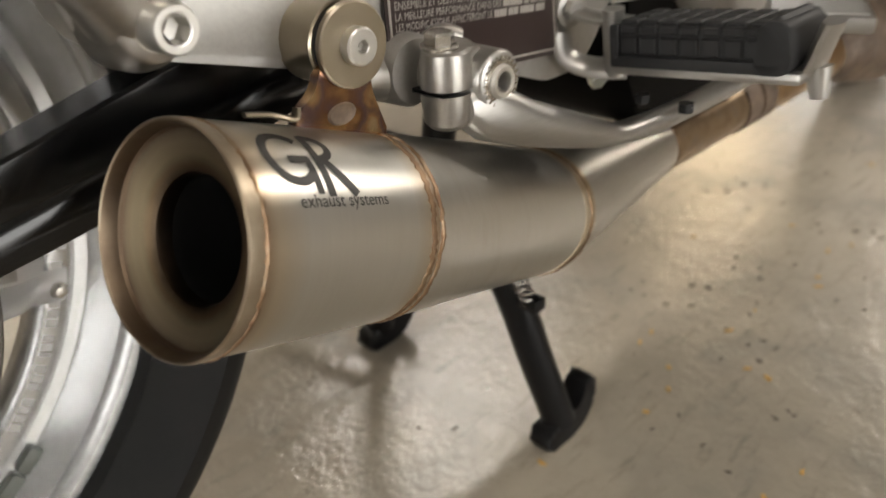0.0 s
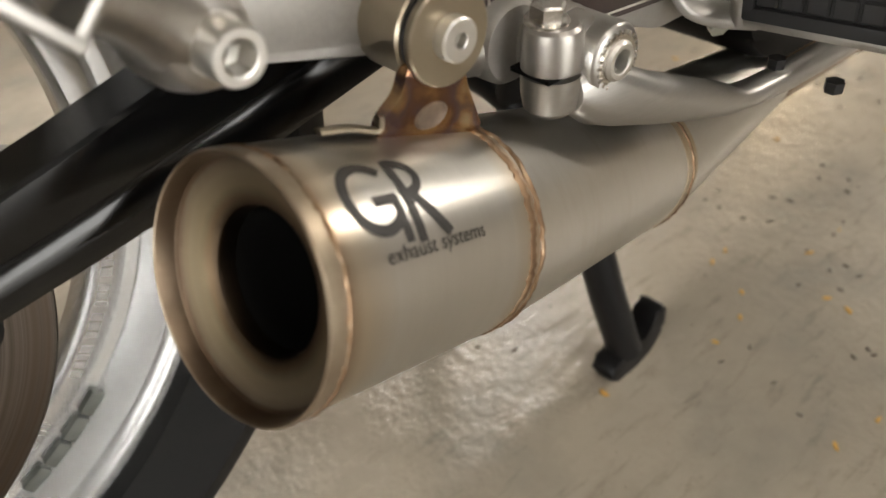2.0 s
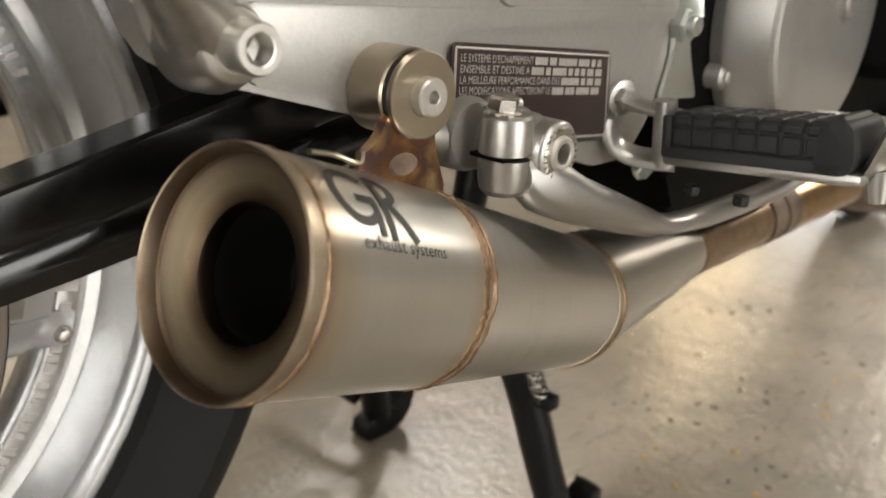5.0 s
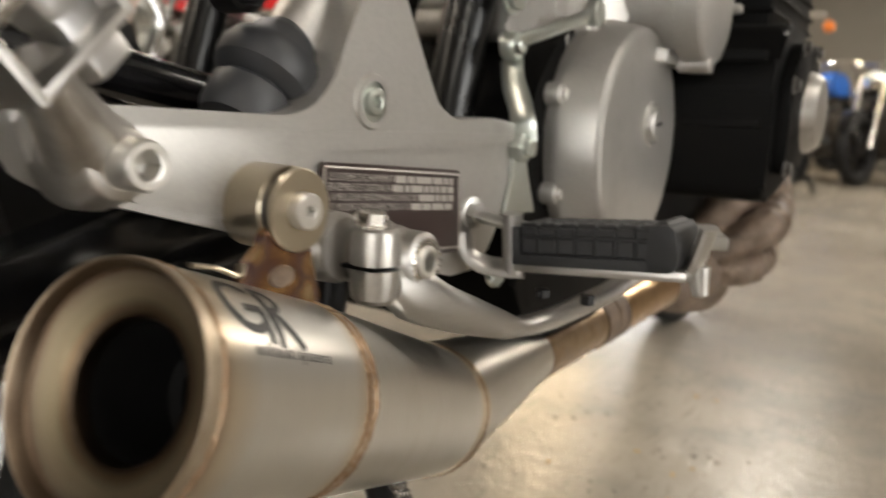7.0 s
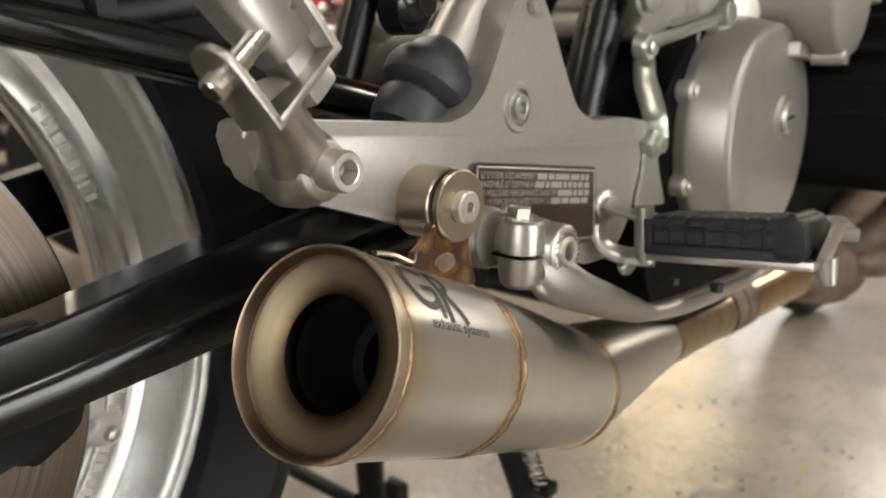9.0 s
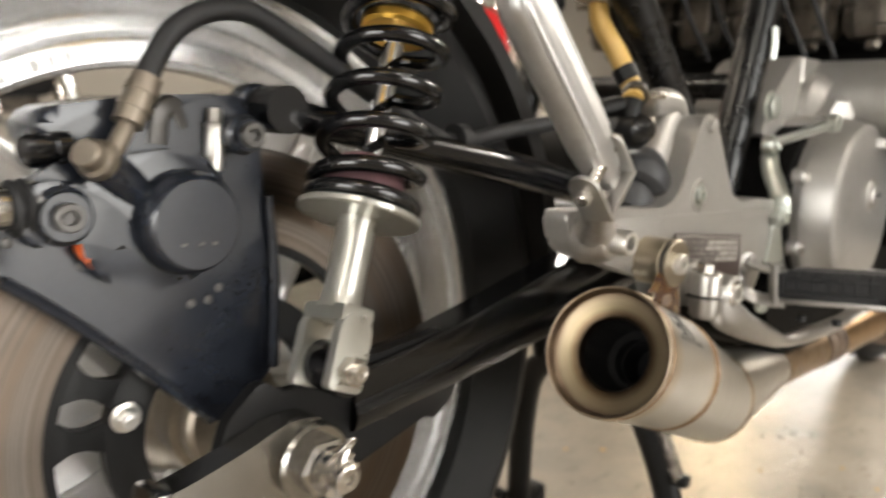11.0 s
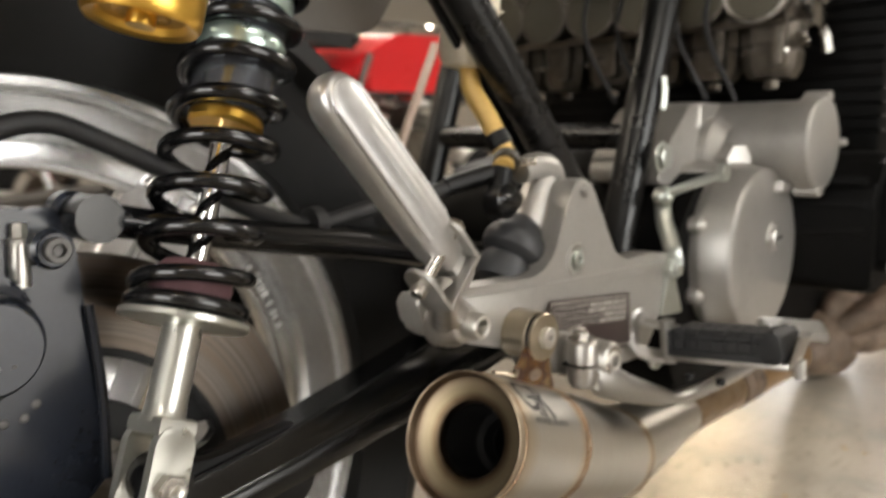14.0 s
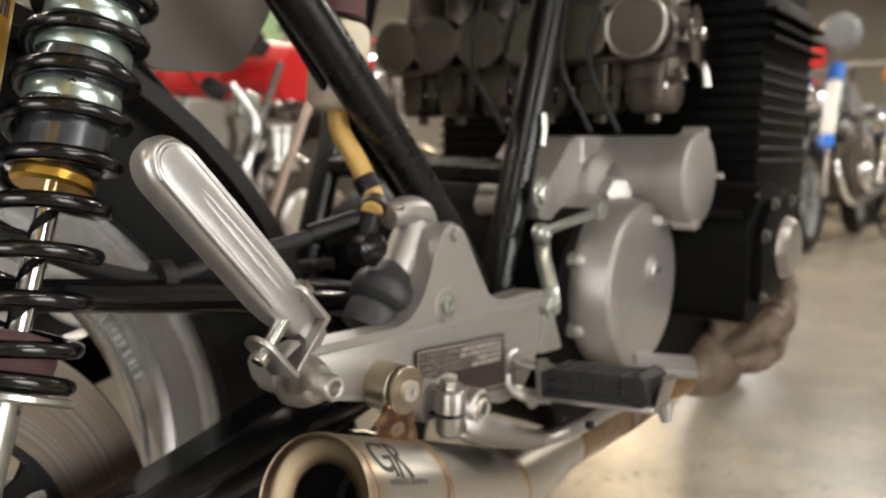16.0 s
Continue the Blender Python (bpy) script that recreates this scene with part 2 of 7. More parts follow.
def mouth_material():
    """Outlet ring: brown at the lip, straw on the dish, sooted round the hole."""
    m, nt, b = nodes_of("tinted_mouth")
    v = coords(nt)
    sep = nt.nodes.new("ShaderNodeSeparateXYZ")
    lk(nt, v, sep.inputs[0])
    flat = nt.nodes.new("ShaderNodeCombineXYZ")
    lk(nt, sep.outputs["X"], flat.inputs["X"])
    lk(nt, sep.outputs["Y"], flat.inputs["Y"])
    ln = nt.nodes.new("ShaderNodeVectorMath")
    ln.operation = "LENGTH"
    lk(nt, flat.outputs[0], ln.inputs[0])
    jit = nt.nodes.new("ShaderNodeMath")
    jit.operation = "MULTIPLY_ADD"
    jit.inputs[1].default_value = 0.004
    lk(nt, noise_tex(nt, v, 45, 4), jit.inputs[0])
    lk(nt, ln.outputs["Value"], jit.inputs[2])
    sc = nt.nodes.new("ShaderNodeMapRange")
    sc.inputs["From Min"].default_value, sc.inputs["From Max"].default_value = 0.022, 0.046
    lk(nt, jit.outputs[0], sc.inputs["Value"])
    lk(nt, ramp(nt, sc.outputs["Result"], [(0.06, (0.010, 0.009, 0.008)), (0.17, (0.045, 0.031, 0.020)), (0.29, (0.14, 0.098, 0.058)), (0.44, (0.27, 0.215, 0.135)), (0.60, (0.29, 0.235, 0.155)), (0.70, (0.24, 0.185, 0.125)), (0.78, (0.15, 0.105, 0.072)), (0.85, (0.22, 0.165, 0.115)), (0.93, (0.46, 0.385, 0.29))]), b.inputs["Base Color"])
    b.inputs["Metallic"].default_value, b.inputs["Roughness"].default_value = 0.95, 0.42
    bump(nt, b, noise_tex(nt, v, 300, 3), 0.08)
    return m


BELL = mouth_material()
ELBOW = surface("drawn_stainless_elbow", (0.60, 0.58, 0.54), 0.33, 1.0, 0.10, 240, 14, 0.04, (0.44, 0.39, 0.31), 0.3, stretch=(6, 1, 1))
CONE = surface("drawn_stainless", (0.56, 0.54, 0.50), 0.34, 1.0, 0.12, 220, 14, 0.04, (0.40, 0.35, 0.28), 0.35, stretch=(1, 1, 6))
STRAW = heat_tint("straw_heat_band", (0.50, 0.42, 0.30), (0.46, 0.365, 0.24), (0.55, 0.48, 0.37), 0.34)
GOLDEN = heat_tint("golden_heat_tint", (0.34, 0.215, 0.105), (0.46, 0.31, 0.165), (0.36, 0.235, 0.13), 0.28)
PIPE = heat_tint("heated_pipe", (0.27, 0.19, 0.12), (0.38, 0.28, 0.18), (0.33, 0.26, 0.20), 0.33)
PEGALU = surface("worn_polished_aluminium", (0.56, 0.555, 0.55), 0.38, 0.9, 0.16, 140, 40, 0.05, (0.38, 0.36, 0.34), 0.45)
NICKEL = surface("yellowed_nickel", (0.42, 0.365, 0.28), 0.33, 1.0, 0.1, 160, 22, 0.03, (0.36, 0.29, 0.2), 0.25)
SOOT = surface("soot", (0.004, 0.0038, 0.0035), 0.8, 0.0, 0.4, 120, 25, 0.1, spec=0.15)


def disc_steel():
    """Worn brake disc: fine concentric scoring with brown film."""
    m, nt, b = nodes_of("brake_disc_steel")
    v = coords(nt)
    sep = nt.nodes.new("ShaderNodeSeparateXYZ")
    lk(nt, v, sep.inputs[0])
    ln = nt.nodes.new("ShaderNodeVectorMath")
    ln.operation = "LENGTH"
    flat = nt.nodes.new("ShaderNodeCombineXYZ")
    lk(nt, sep.outputs["X"], flat.inputs["X"])
    lk(nt, sep.outputs["Y"], flat.inputs["Y"])
    lk(nt, flat.outputs[0], ln.inputs[0])
    rad = nt.nodes.new("ShaderNodeCombineXYZ")
    lk(nt, ln.outputs["Value"], rad.inputs["X"])
    rings = noise_tex(nt, rad.outputs[0], 420, 4, 0.75)
    broad = noise_tex(nt, rad.outputs[0], 90, 2)
    col = mixc(nt, ramp(nt, rings, [(0.3, (0, 0, 0)), (0.7, (1, 1, 1))]), (0.042, 0.035, 0.030), (0.190, 0.166, 0.143))
    col = mixc(nt, ramp(nt, broad, [(0.42, (0, 0, 0)), (0.6, (0.7,) * 3)]), col, (0.105, 0.078, 0.058))
    col = mixc(nt, ramp(nt, noise_tex(nt, v, 14, 3), [(0.45, (0, 0, 0)), (0.75, (0.4,) * 3)]), col, (0.15, 0.115, 0.088))
    lk(nt, col, b.inputs["Base Color"])
    b.inputs["Metallic"].default_value, b.inputs["Roughness"].default_value = 1.0, 0.29
    b.inputs["Anisotropic"].default_value = 0.75
    tang = nt.nodes.new("ShaderNodeTangent")
    tang.direction_type, tang.axis = "RADIAL", "Z"
    lk(nt, tang.outputs[0], b.inputs["Tangent"])
    bump(nt, b, rings, 0.12, 0.0006)
    return m


DISC = disc_steel()
DARKBOLT = surface("dark_oxide_steel", (0.10, 0.095, 0.09), 0.4, 0.6, 0.3, 200, 30, 0.1, (0.04, 0.035, 0.03), 0.4)
FLAKE = surface("ochre_chip", (0.55, 0.30, 0.06), 0.6, 0.0, 0.3, 300, 40, 0.1)
GRIT = surface("dark_grit", (0.10, 0.08, 0.06), 0.7, 0.0, 0.4, 300, 40, 0.1)


def floor_material():
    """Glossy painted concrete: rippled coating, grey scuffs, dark crumbs and worn yellow specks."""
    m, nt, b = nodes_of("painted_concrete")
    v = coords(nt)
    big, mid, fine = noise_tex(nt, v, 1.3, 4), noise_tex(nt, v, 7, 5), noise_tex(nt, v, 90, 4)
    col = mixc(nt, ramp(nt, big, [(0.35, (0, 0, 0)), (0.7, (1, 1, 1))]), (0.255, 0.225, 0.183), (0.40, 0.352, 0.285))
    col = mixc(nt, ramp(nt, mid, [(0.47, (0, 0, 0)), (0.68, (0.75,) * 3)]), col, (0.225, 0.208, 0.178))
    streak = noise_tex(nt, coords(nt, (3, 14, 1)), 5, 5, 0.7)
    col = mixc(nt, ramp(nt, streak, [(0.55, (0, 0, 0)), (0.72, (0.7,) * 3)]), col, (0.16, 0.142, 0.116))
    worn = noise_tex(nt, coords(nt, (1, 1.6, 1)), 26, 6, 0.75)
    col = mixc(nt, ramp(nt, worn, [(0.48, (0, 0, 0)), (0.80, (0.4,) * 3)]), col, (0.23, 0.20, 0.165))
    speck = noise_tex(nt, v, 140, 2)
    col = mixc(nt, ramp(nt, speck, [(0.70, (0, 0, 0)), (0.76, (0.6,) * 3)]), col, (0.14, 0.12, 0.095))
    lk(nt, col, b.inputs["Base Color"])
    mr = nt.nodes.new("ShaderNodeMapRange")
    mr.inputs["To Min"].default_value, mr.inputs["To Max"].default_value = 0.03, 0.36
    lk(nt, mid, mr.inputs["Value"])
    lk(nt, mr.outputs["Result"], b.inputs["Roughness"])
    ripple = nt.nodes.new("ShaderNodeMath")
    ripple.operation = "MULTIPLY_ADD"
    ripple.inputs[1].default_value = 0.42
    lk(nt, noise_tex(nt, v, 105, 3), ripple.inputs[0])
    lk(nt, noise_tex(nt, v, 24, 3), ripple.inputs[2])
    b.inputs["Specular IOR Level"].default_value = 0.45
    bump(nt, b, ripple.outputs[0], 0.42, 0.006)
    return m


FLOOR = floor_material()


def glow(name, color, strength):
    m, nt, b = nodes_of(name)
    b.inputs["Base Color"].default_value = (0.9, 0.9, 0.9, 1)
    b.inputs["Emission Color"].default_value = (*color, 1)
    b.inputs["Emission Strength"].default_value = strength
    return m


# ---- mesh tools ----
def axis_frame(origin, direction, up=(0, 0, 1)):
    """A frame at origin whose z runs along direction and whose y leans to up."""
    z = Vector(direction).normalized()
    u = Vector(up)
    if abs(z.dot(u.normalized())) > 0.98:
        u = Vector((1, 0, 0))
    x = u.cross(z).normalized()
    y = z.cross(x)
    m = Matrix((x, y, z)).transposed().to_4x4()
    m.translation = origin
    return m


def part(name, bm, material, parent=None, label="", smooth=32, m=None):
    """Links a bmesh as one mesh object under a thing or a part."""
    bmesh.ops.recalc_face_normals(bm, faces=bm.faces)
    cosine = math.cos(radians(smooth))
    for f in bm.faces:
        f.smooth = True
    for e in bm.edges:
        if len(e.link_faces) == 2 and e.link_faces[0].normal.dot(e.link_faces[1].normal) < cosine:
            e.smooth = False
    me = bpy.data.meshes.new(name)
    bm.to_mesh(me)
    bm.free()
    for mat in (material if isinstance(material, (list, tuple)) else [material]):
        me.materials.append(mat)
    ob = new(name, me)
    if m is not None:
        ob.matrix_world = m
    if parent is not None:
        ob.parent = parent
        ob.matrix_parent_inverse = parent_world(parent).inverted()
    if label:
        ob["label"] = label
    return ob


def parent_world(ob):
    """The world matrix of an object without waiting for an update."""
    if ob.parent is None:
        return ob.matrix_basis.copy()
    return parent_world(ob.parent) @ ob.matrix_parent_inverse @ ob.matrix_basis


def empty(name, at=(0, 0, 0)):
    e = new(name)
    e.location = at
    e.empty_display_size = 0.05
    return e


def join(*bms):
    out = bms[0]
    for b in bms[1:]:
        me = bpy.data.meshes.new("tmp")
        b.to_mesh(me)
        out.from_mesh(me)
        bpy.data.meshes.remove(me)
        b.free()
    return out


def moved(bm, m):
    bmesh.ops.transform(bm, matrix=m, verts=bm.verts)
    return bm


def lathe(profile, seg=48, closed=False, arc=360.0, start=0.0):
    """Turns (radius, height) points round z."""
    bm = bmesh.new()
    full = arc >= 359.9
    n = seg if full else seg + 1
    rings = []
    for r, h in profile:
        if r < 1e-6:
            rings.append([bm.verts.new((0, 0, h))])
        else:
            rings.append([bm.verts.new((r * math.cos(radians(start + arc * i / seg)), r * math.sin(radians(start + arc * i / seg)), h)) for i in range(n)])
    pairs = list(zip(rings, rings[1:])) + ([(rings[-1], rings[0])] if closed else [])
    for a, b in pairs:
        for i in range(seg):
            j = (i + 1) % n
            if len(a) == 1 and len(b) == 1:
                continue
            if len(a) == 1:
                bm.faces.new((a[0], b[i], b[j]))
            elif len(b) == 1:
                bm.faces.new((a[i], b[0], a[j]))
            else:
                bm.faces.new((a[i], b[i], b[j], a[j]))
    return bm


def spline(points, n=8):
    """Catmull-Rom through points of any length."""
    p = [np.array(q, float) for q in points]
    p = [2 * p[0] - p[1]] + p + [2 * p[-1] - p[-2]]
    out = []
    for i in range(1, len(p) - 2):
        for k in range(n):
            t = k / n
            out.append(0.5 * (2 * p[i] + (p[i + 1] - p[i - 1]) * t + (2 * p[i - 1] - 5 * p[i] + 4 * p[i + 1] - p[i + 2]) * t ** 2 + (3 * p[i] - p[i - 1] - 3 * p[i + 1] + p[i + 2]) * t ** 3))
    out.append(p[-2])
    return out


def sweep(points, radius, seg=14, n=8, smooth=True, wide=1.0, up=(0, 0, 1)):
    """A round (or, with wide, oval) bar along points; radius may be one number or one for each point."""
    radii = radius if isinstance(radius, (list, tuple)) else [radius] * len(points)
    rows = [(*p, r) for p, r in zip(points, radii)]
    path = spline(rows, n) if smooth and len(points) > 2 else [np.array(r, float) for r in rows]
    bm = bmesh.new()
    rings, frame_x = [], None
    for i, q in enumerate(path):
        a, b = path[max(i - 1, 0)][:3], path[min(i + 1, len(path) - 1)][:3]
        z = Vector((b - a).tolist()).normalized()
        if frame_x is None:
            u = Vector(up) if abs(z.dot(Vector(up))) < 0.95 else Vector((0, 1, 0))
            frame_x = u.cross(z).normalized()
        frame_x = (frame_x - z * frame_x.dot(z)).normalized()
        y = z.cross(frame_x)
        c = Vector(q[:3].tolist())
        rings.append([bm.verts.new(c + float(q[3]) * (frame_x * math.cos(2 * math.pi * k / seg) * wide + y * math.sin(2 * math.pi * k / seg))) for k in range(seg)])
    for a, b in zip(rings, rings[1:]):
        for k in range(seg):
            bm.faces.new((a[k], a[(k + 1) % seg], b[(k + 1) % seg], b[k]))
    bm.faces.new(rings[0][::-1])
    bm.faces.new(rings[-1])
    return bm


def prism(poly, depth, bevel=0.0, seg=2):
    """A polygon in x, y raised along z by depth, with its edges rounded."""
    bm = bmesh.new()
    lo = [bm.verts.new((x, y, 0)) for x, y in poly]
    hi = [bm.verts.new((x, y, depth)) for x, y in poly]
    bm.faces.new(lo[::-1])
    bm.faces.new(hi)
    n = len(poly)
    for i in range(n):
        bm.faces.new((lo[i], lo[(i + 1) % n], hi[(i + 1) % n], hi[i]))
    if bevel:
        bmesh.ops.bevel(bm, geom=[e for e in bm.edges if abs(e.verts[0].co.z - e.verts[1].co.z) < 1e-6], offset=bevel, segments=seg, affect="EDGES", profile=0.6)
    return bm


def rounded(poly, r, n=4):
    """Rounds the corners of a polygon."""
    out, k = [], len(poly)
    for i in range(k):
        p, a, b = np.array(poly[i], float), np.array(poly[i - 1], float), np.array(poly[(i + 1) % k], float)
        da, db = a - p, b - p
        la, lb = np.linalg.norm(da), np.linalg.norm(db)
        rr = min(r, la * 0.45, lb * 0.45)
        s, e = p + da / la * rr, p + db / lb * rr
        for j in range(n + 1):
            t = j / n
            q = (1 - t) ** 2 * s + 2 * t * (1 - t) * p + t * t * e
            out.append((float(q[0]), float(q[1])))
    return out


def loft(rings):
    """Skins rings of equal length, with caps."""
    bm = bmesh.new()
    rows = [[bm.verts.new(p) for p in r] for r in rings]
    n = len(rows[0])
    for a, b in zip(rows, rows[1:]):
        for k in range(n):
            bm.faces.new((a[k], a[(k + 1) % n], b[(k + 1) % n], b[k]))
    bm.faces.new(rows[0][::-1])
    bm.faces.new(rows[-1])
    return bm


def flat_bar(stations, corner=0.45):
    """A forged bar along x: stations of x, underside, top, middle y and half thickness, its edges chamfered."""
    rings = []
    for x, lo, hi, y, w in stations:
        c = min(w, (hi - lo) / 2) * corner
        rings.append([(x, y + a, b) for a, b in ((-w, lo + c), (-w + c * 0.3, lo + c * 0.3), (-w + c, lo), (w - c, lo), (w, lo + c), (w, hi - c), (w - c, hi), (-w + c, hi), (-w + c * 0.3, hi - c * 0.3), (-w, hi - c))])
    return loft(rings)


def box(sx, sy, sz, bevel=0.0, seg=2):
    bm = bmesh.new()
    bmesh.ops.create_cube(bm, size=1.0)
    bmesh.ops.scale(bm, vec=(sx, sy, sz), verts=bm.verts)
    if bevel:
        bmesh.ops.bevel(bm, geom=bm.edges[:], offset=bevel, segments=seg, affect="EDGES", profile=0.6)
    return bm


def side(y, turned=1):
    """Takes a drawing in x, z (as x, y) to the plane of that y; its depth runs outwards, to -y."""
    return Matrix(((1, 0, 0, 0), (0, 0, -1, y), (0, 1, 0, 0), (0, 0, 0, 1)))


OUT = (0, -1, 0)


def socket_bolt(r, h, sock):
    """Cap screw with a hexagon socket; its seat at z = 0."""
    wall = [(0, 0), (r, 0), (r, h * 0.86), (r * 0.9, h), (sock * 1.12, h)]
    bm = lathe(wall, 32)
    hexa = lathe([(sock, h), (sock, h * 0.35), (0, h * 0.28)], 6)
    ring = lathe([(sock * 1.13, h), (sock * 0.98, h - 0.0002)], 32)
    return join(bm, hexa, ring)


def hex_bolt(r, h, flange=0.0):
    """Hexagon head with a chamfered crown, on an optional flange."""
    parts = [lathe([(0, 0), (r, 0), (r, h * 0.85), (r * 0.82, h), (0, h)], 6)]
    if flange:
        parts.append(lathe([(0, 0), (flange, 0), (flange, h * 0.18), (r * 0.9, h * 0.3)], 24))
    return join(*parts)


def nut_on_stud(r, h, stud):
    return join(lathe([(stud, h), (r * 0.85, h), (r, h * 0.86), (r, 0), (0, 0)], 6), lathe([(stud * 0.6, h * 1.5), (stud * 0.85, h * 1.5), (stud, h * 1.4), (stud, 0)], 16), lathe([(0, h * 1.42), (stud * 0.62, h * 1.5)], 16))


def washer(r, inner, h):
    return lathe([(inner, h), (r * 0.94, h), (r, h * 0.8), (r, 0), (inner, 0)], 36)


def at(p, direction=OUT):
    return axis_frame(p, direction)


def ring_sector(r0, r1, a0, a1, n=6):
    pts = [(r1 * math.cos(radians(a0 + (a1 - a0) * i / n)), r1 * math.sin(radians(a0 + (a1 - a0) * i / n))) for i in range(n + 1)]
    return pts + [(r0 * math.cos(radians(a1 - (a1 - a0) * i / n)), r0 * math.sin(radians(a1 - (a1 - a0) * i / n))) for i in range(n + 1)]


# ---- the room ----
def slab(name, x0, x1, y0, y1, z0, z1, mat, label, category):
    bm = moved(box(x1 - x0, y1 - y0, z1 - z0), Matrix.Translation(((x0 + x1) / 2, (y0 + y1) / 2, (z0 + z1) / 2)))
    return tagged(part(name, bm, mat), label, category, kind="structure")


X0, X1, Y0, Y1, CEIL = ROOM
slab("floor", X0, X1, Y0, Y1, -0.12, 0.0, FLOOR, "glossy beige painted concrete workshop floor with scuffs and crumbs", "floor")
slab("ceiling", X0, X1, Y0, Y1, CEIL, CEIL + 0.1, CEILPAINT, "plain grey painted workshop ceiling", "ceiling")
slab("wall_north", X0 - 0.2, X1 + 0.2, Y1, Y1 + 0.2, -0.12, CEIL + 0.1, WALLPAINT, "grey painted wall behind the parked motorcycles", "wall")
WIN = (-0.5, 2.1, 0.0, 2.35)          # x0, x1, z0, z1 of the open doorway in the south wall
south = slab("wall_south", X0 - 0.2, WIN[0], Y0 - 0.2, Y0, -0.12, CEIL + 0.1, WALLPAINT, "grey painted workshop wall with a wide open doorway", "wall")
for n, (a, b, c, d) in enumerate(((WIN[1], X1 + 0.2, -0.12, CEIL + 0.1), (WIN[0], WIN[1], WIN[3], CEIL + 0.1))):
    ob = part("wall_panel", moved(box(b - a, 0.2, d - c), Matrix.Translation(((a + b) / 2, Y0 - 0.1, (c + d) / 2))), WALLPAINT, south)
win = tagged(empty("door_1", ((WIN[0] + WIN[1]) / 2, Y0, 0)), "wide open workshop doorway with a white frame", "doorway", kind="structure")
for x in (WIN[0] + 0.03, WIN[1] - 0.03):
    part("door_frame", moved(box(0.06, 0.24, WIN[3] - 0.064, 0.006), Matrix.Translation((x, Y0 - 0.1, WIN[3] / 2 - 0.032))), WHITEPAINT, win)
part("door_frame", moved(box(WIN[1] - WIN[0], 0.238, 0.06, 0.006), Matrix.Translation(((WIN[0] + WIN[1]) / 2, Y0 - 0.1, WIN[3] - 0.031))), WHITEPAINT, win)
# Unseen slab, added pale so that the wheel rim mirrors something bright.
slab("ground", -30, 40, -40, Y0 - 0.2, -0.14, -0.02, YARD, "unseen pale yard added outside the doorway to brighten reflections", "ground")
day = bpy.data.lights.new("window_daylight", "AREA")
day.shape, day.size, day.size_y = "RECTANGLE", WIN[1] - WIN[0] - 0.1, WIN[3] - WIN[2] - 0.1
day.energy, day.color = DAYLIGHT, (0.86, 0.93, 1.0)
new("window_daylight", day).matrix_world = look(((WIN[0] + WIN[1]) / 2, Y0 - 0.15, (WIN[2] + WIN[3]) / 2), ((WIN[0] + WIN[1]) / 2, 0, (WIN[2] + WIN[3]) / 2 - 0.4))
WEST = (-3.0, -0.1, 2.35)             # y0, y1 and height of the open doorway in the west wall
west = slab("wall_west", X0 - 0.2, X0, Y0, WEST[0], -0.12, CEIL + 0.1, WALLPAINT, "grey painted workshop wall with a wide open doorway", "wall")
for ya, yb, za in ((WEST[1], Y1, -0.12), (WEST[0], WEST[1], WEST[2])):
    part("wall_panel", moved(box(0.2, yb - ya, CEIL + 0.1 - za), Matrix.Translation((X0 - 0.1, (ya + yb) / 2, (CEIL + 0.1 + za) / 2))), WALLPAINT, west)
west_door = tagged(empty("door_2", (X0, (WEST[0] + WEST[1]) / 2, 0)), "wide open workshop doorway with a white frame", "doorway", kind="structure")
for y in (WEST[0] + 0.03, WEST[1] - 0.03):
    part("door_frame", moved(box(0.24, 0.06, WEST[2] - 0.064, 0.006), Matrix.Translation((X0 - 0.1, y, WEST[2] / 2 - 0.032))), WHITEPAINT, west_door)
part("door_frame", moved(box(0.238, WEST[1] - WEST[0], 0.06, 0.006), Matrix.Translation((X0 - 0.1, (WEST[0] + WEST[1]) / 2, WEST[2] - 0.031))), WHITEPAINT, west_door)
slab("pavement", -30, X0 - 0.2, Y0 - 0.2, 20, -0.14, -0.02, YARD, "unseen pale yard added outside the doorway to brighten reflections", "ground")
west_day = bpy.data.lights.new("doorway_daylight", "AREA")
west_day.shape, west_day.size, west_day.size_y = "RECTANGLE", WEST[1] - WEST[0] - 0.1, WEST[2] - 0.1
west_day.energy, west_day.color = WEST_DAYLIGHT, (0.86, 0.93, 1.0)
new("doorway_daylight", west_day).matrix_world = look((X0 - 0.15, (WEST[0] + WEST[1]) / 2, WEST[2] / 2), (0, (WEST[0] + WEST[1]) / 2, WEST[2] / 2 - 0.4))
east = slab("wall_east", X1, X1 + 0.2, Y0, 2.8, -0.12, CEIL + 0.1, ENDPAINT, "lightened painted workshop wall with an added window", "wall")
for ya, yb, za, zb in ((4.6, Y1, -0.12, CEIL + 0.1), (2.8, 4.6, -0.12, 0.9), (2.8, 4.6, 2.6, CEIL + 0.1)):
    part("wall_panel", moved(box(0.2, yb - ya, zb - za), Matrix.Translation((X1 + 0.1, (ya + yb) / 2, (za + zb) / 2))), ENDPAINT, east)
# Invented opening, kept behind the engine; its sky brightens floor and chrome reflections.
side_win = tagged(empty("added_window", (X1, 3.7, 0.9)), "added white-framed window in the end wall, only there to brighten reflections", "window", kind="structure")
for y in (2.83, 3.7, 4.57):
    part("window_frame", moved(box(0.08, 0.06, 1.692, 0.006), Matrix.Translation((X1 + 0.08, y, 1.75))), WHITEPAINT, side_win)
for z in (0.93, 2.57):
    part("window_frame", moved(box(0.078, 1.792, 0.06, 0.006), Matrix.Translation((X1 + 0.08, 3.7, z))), WHITEPAINT, side_win)

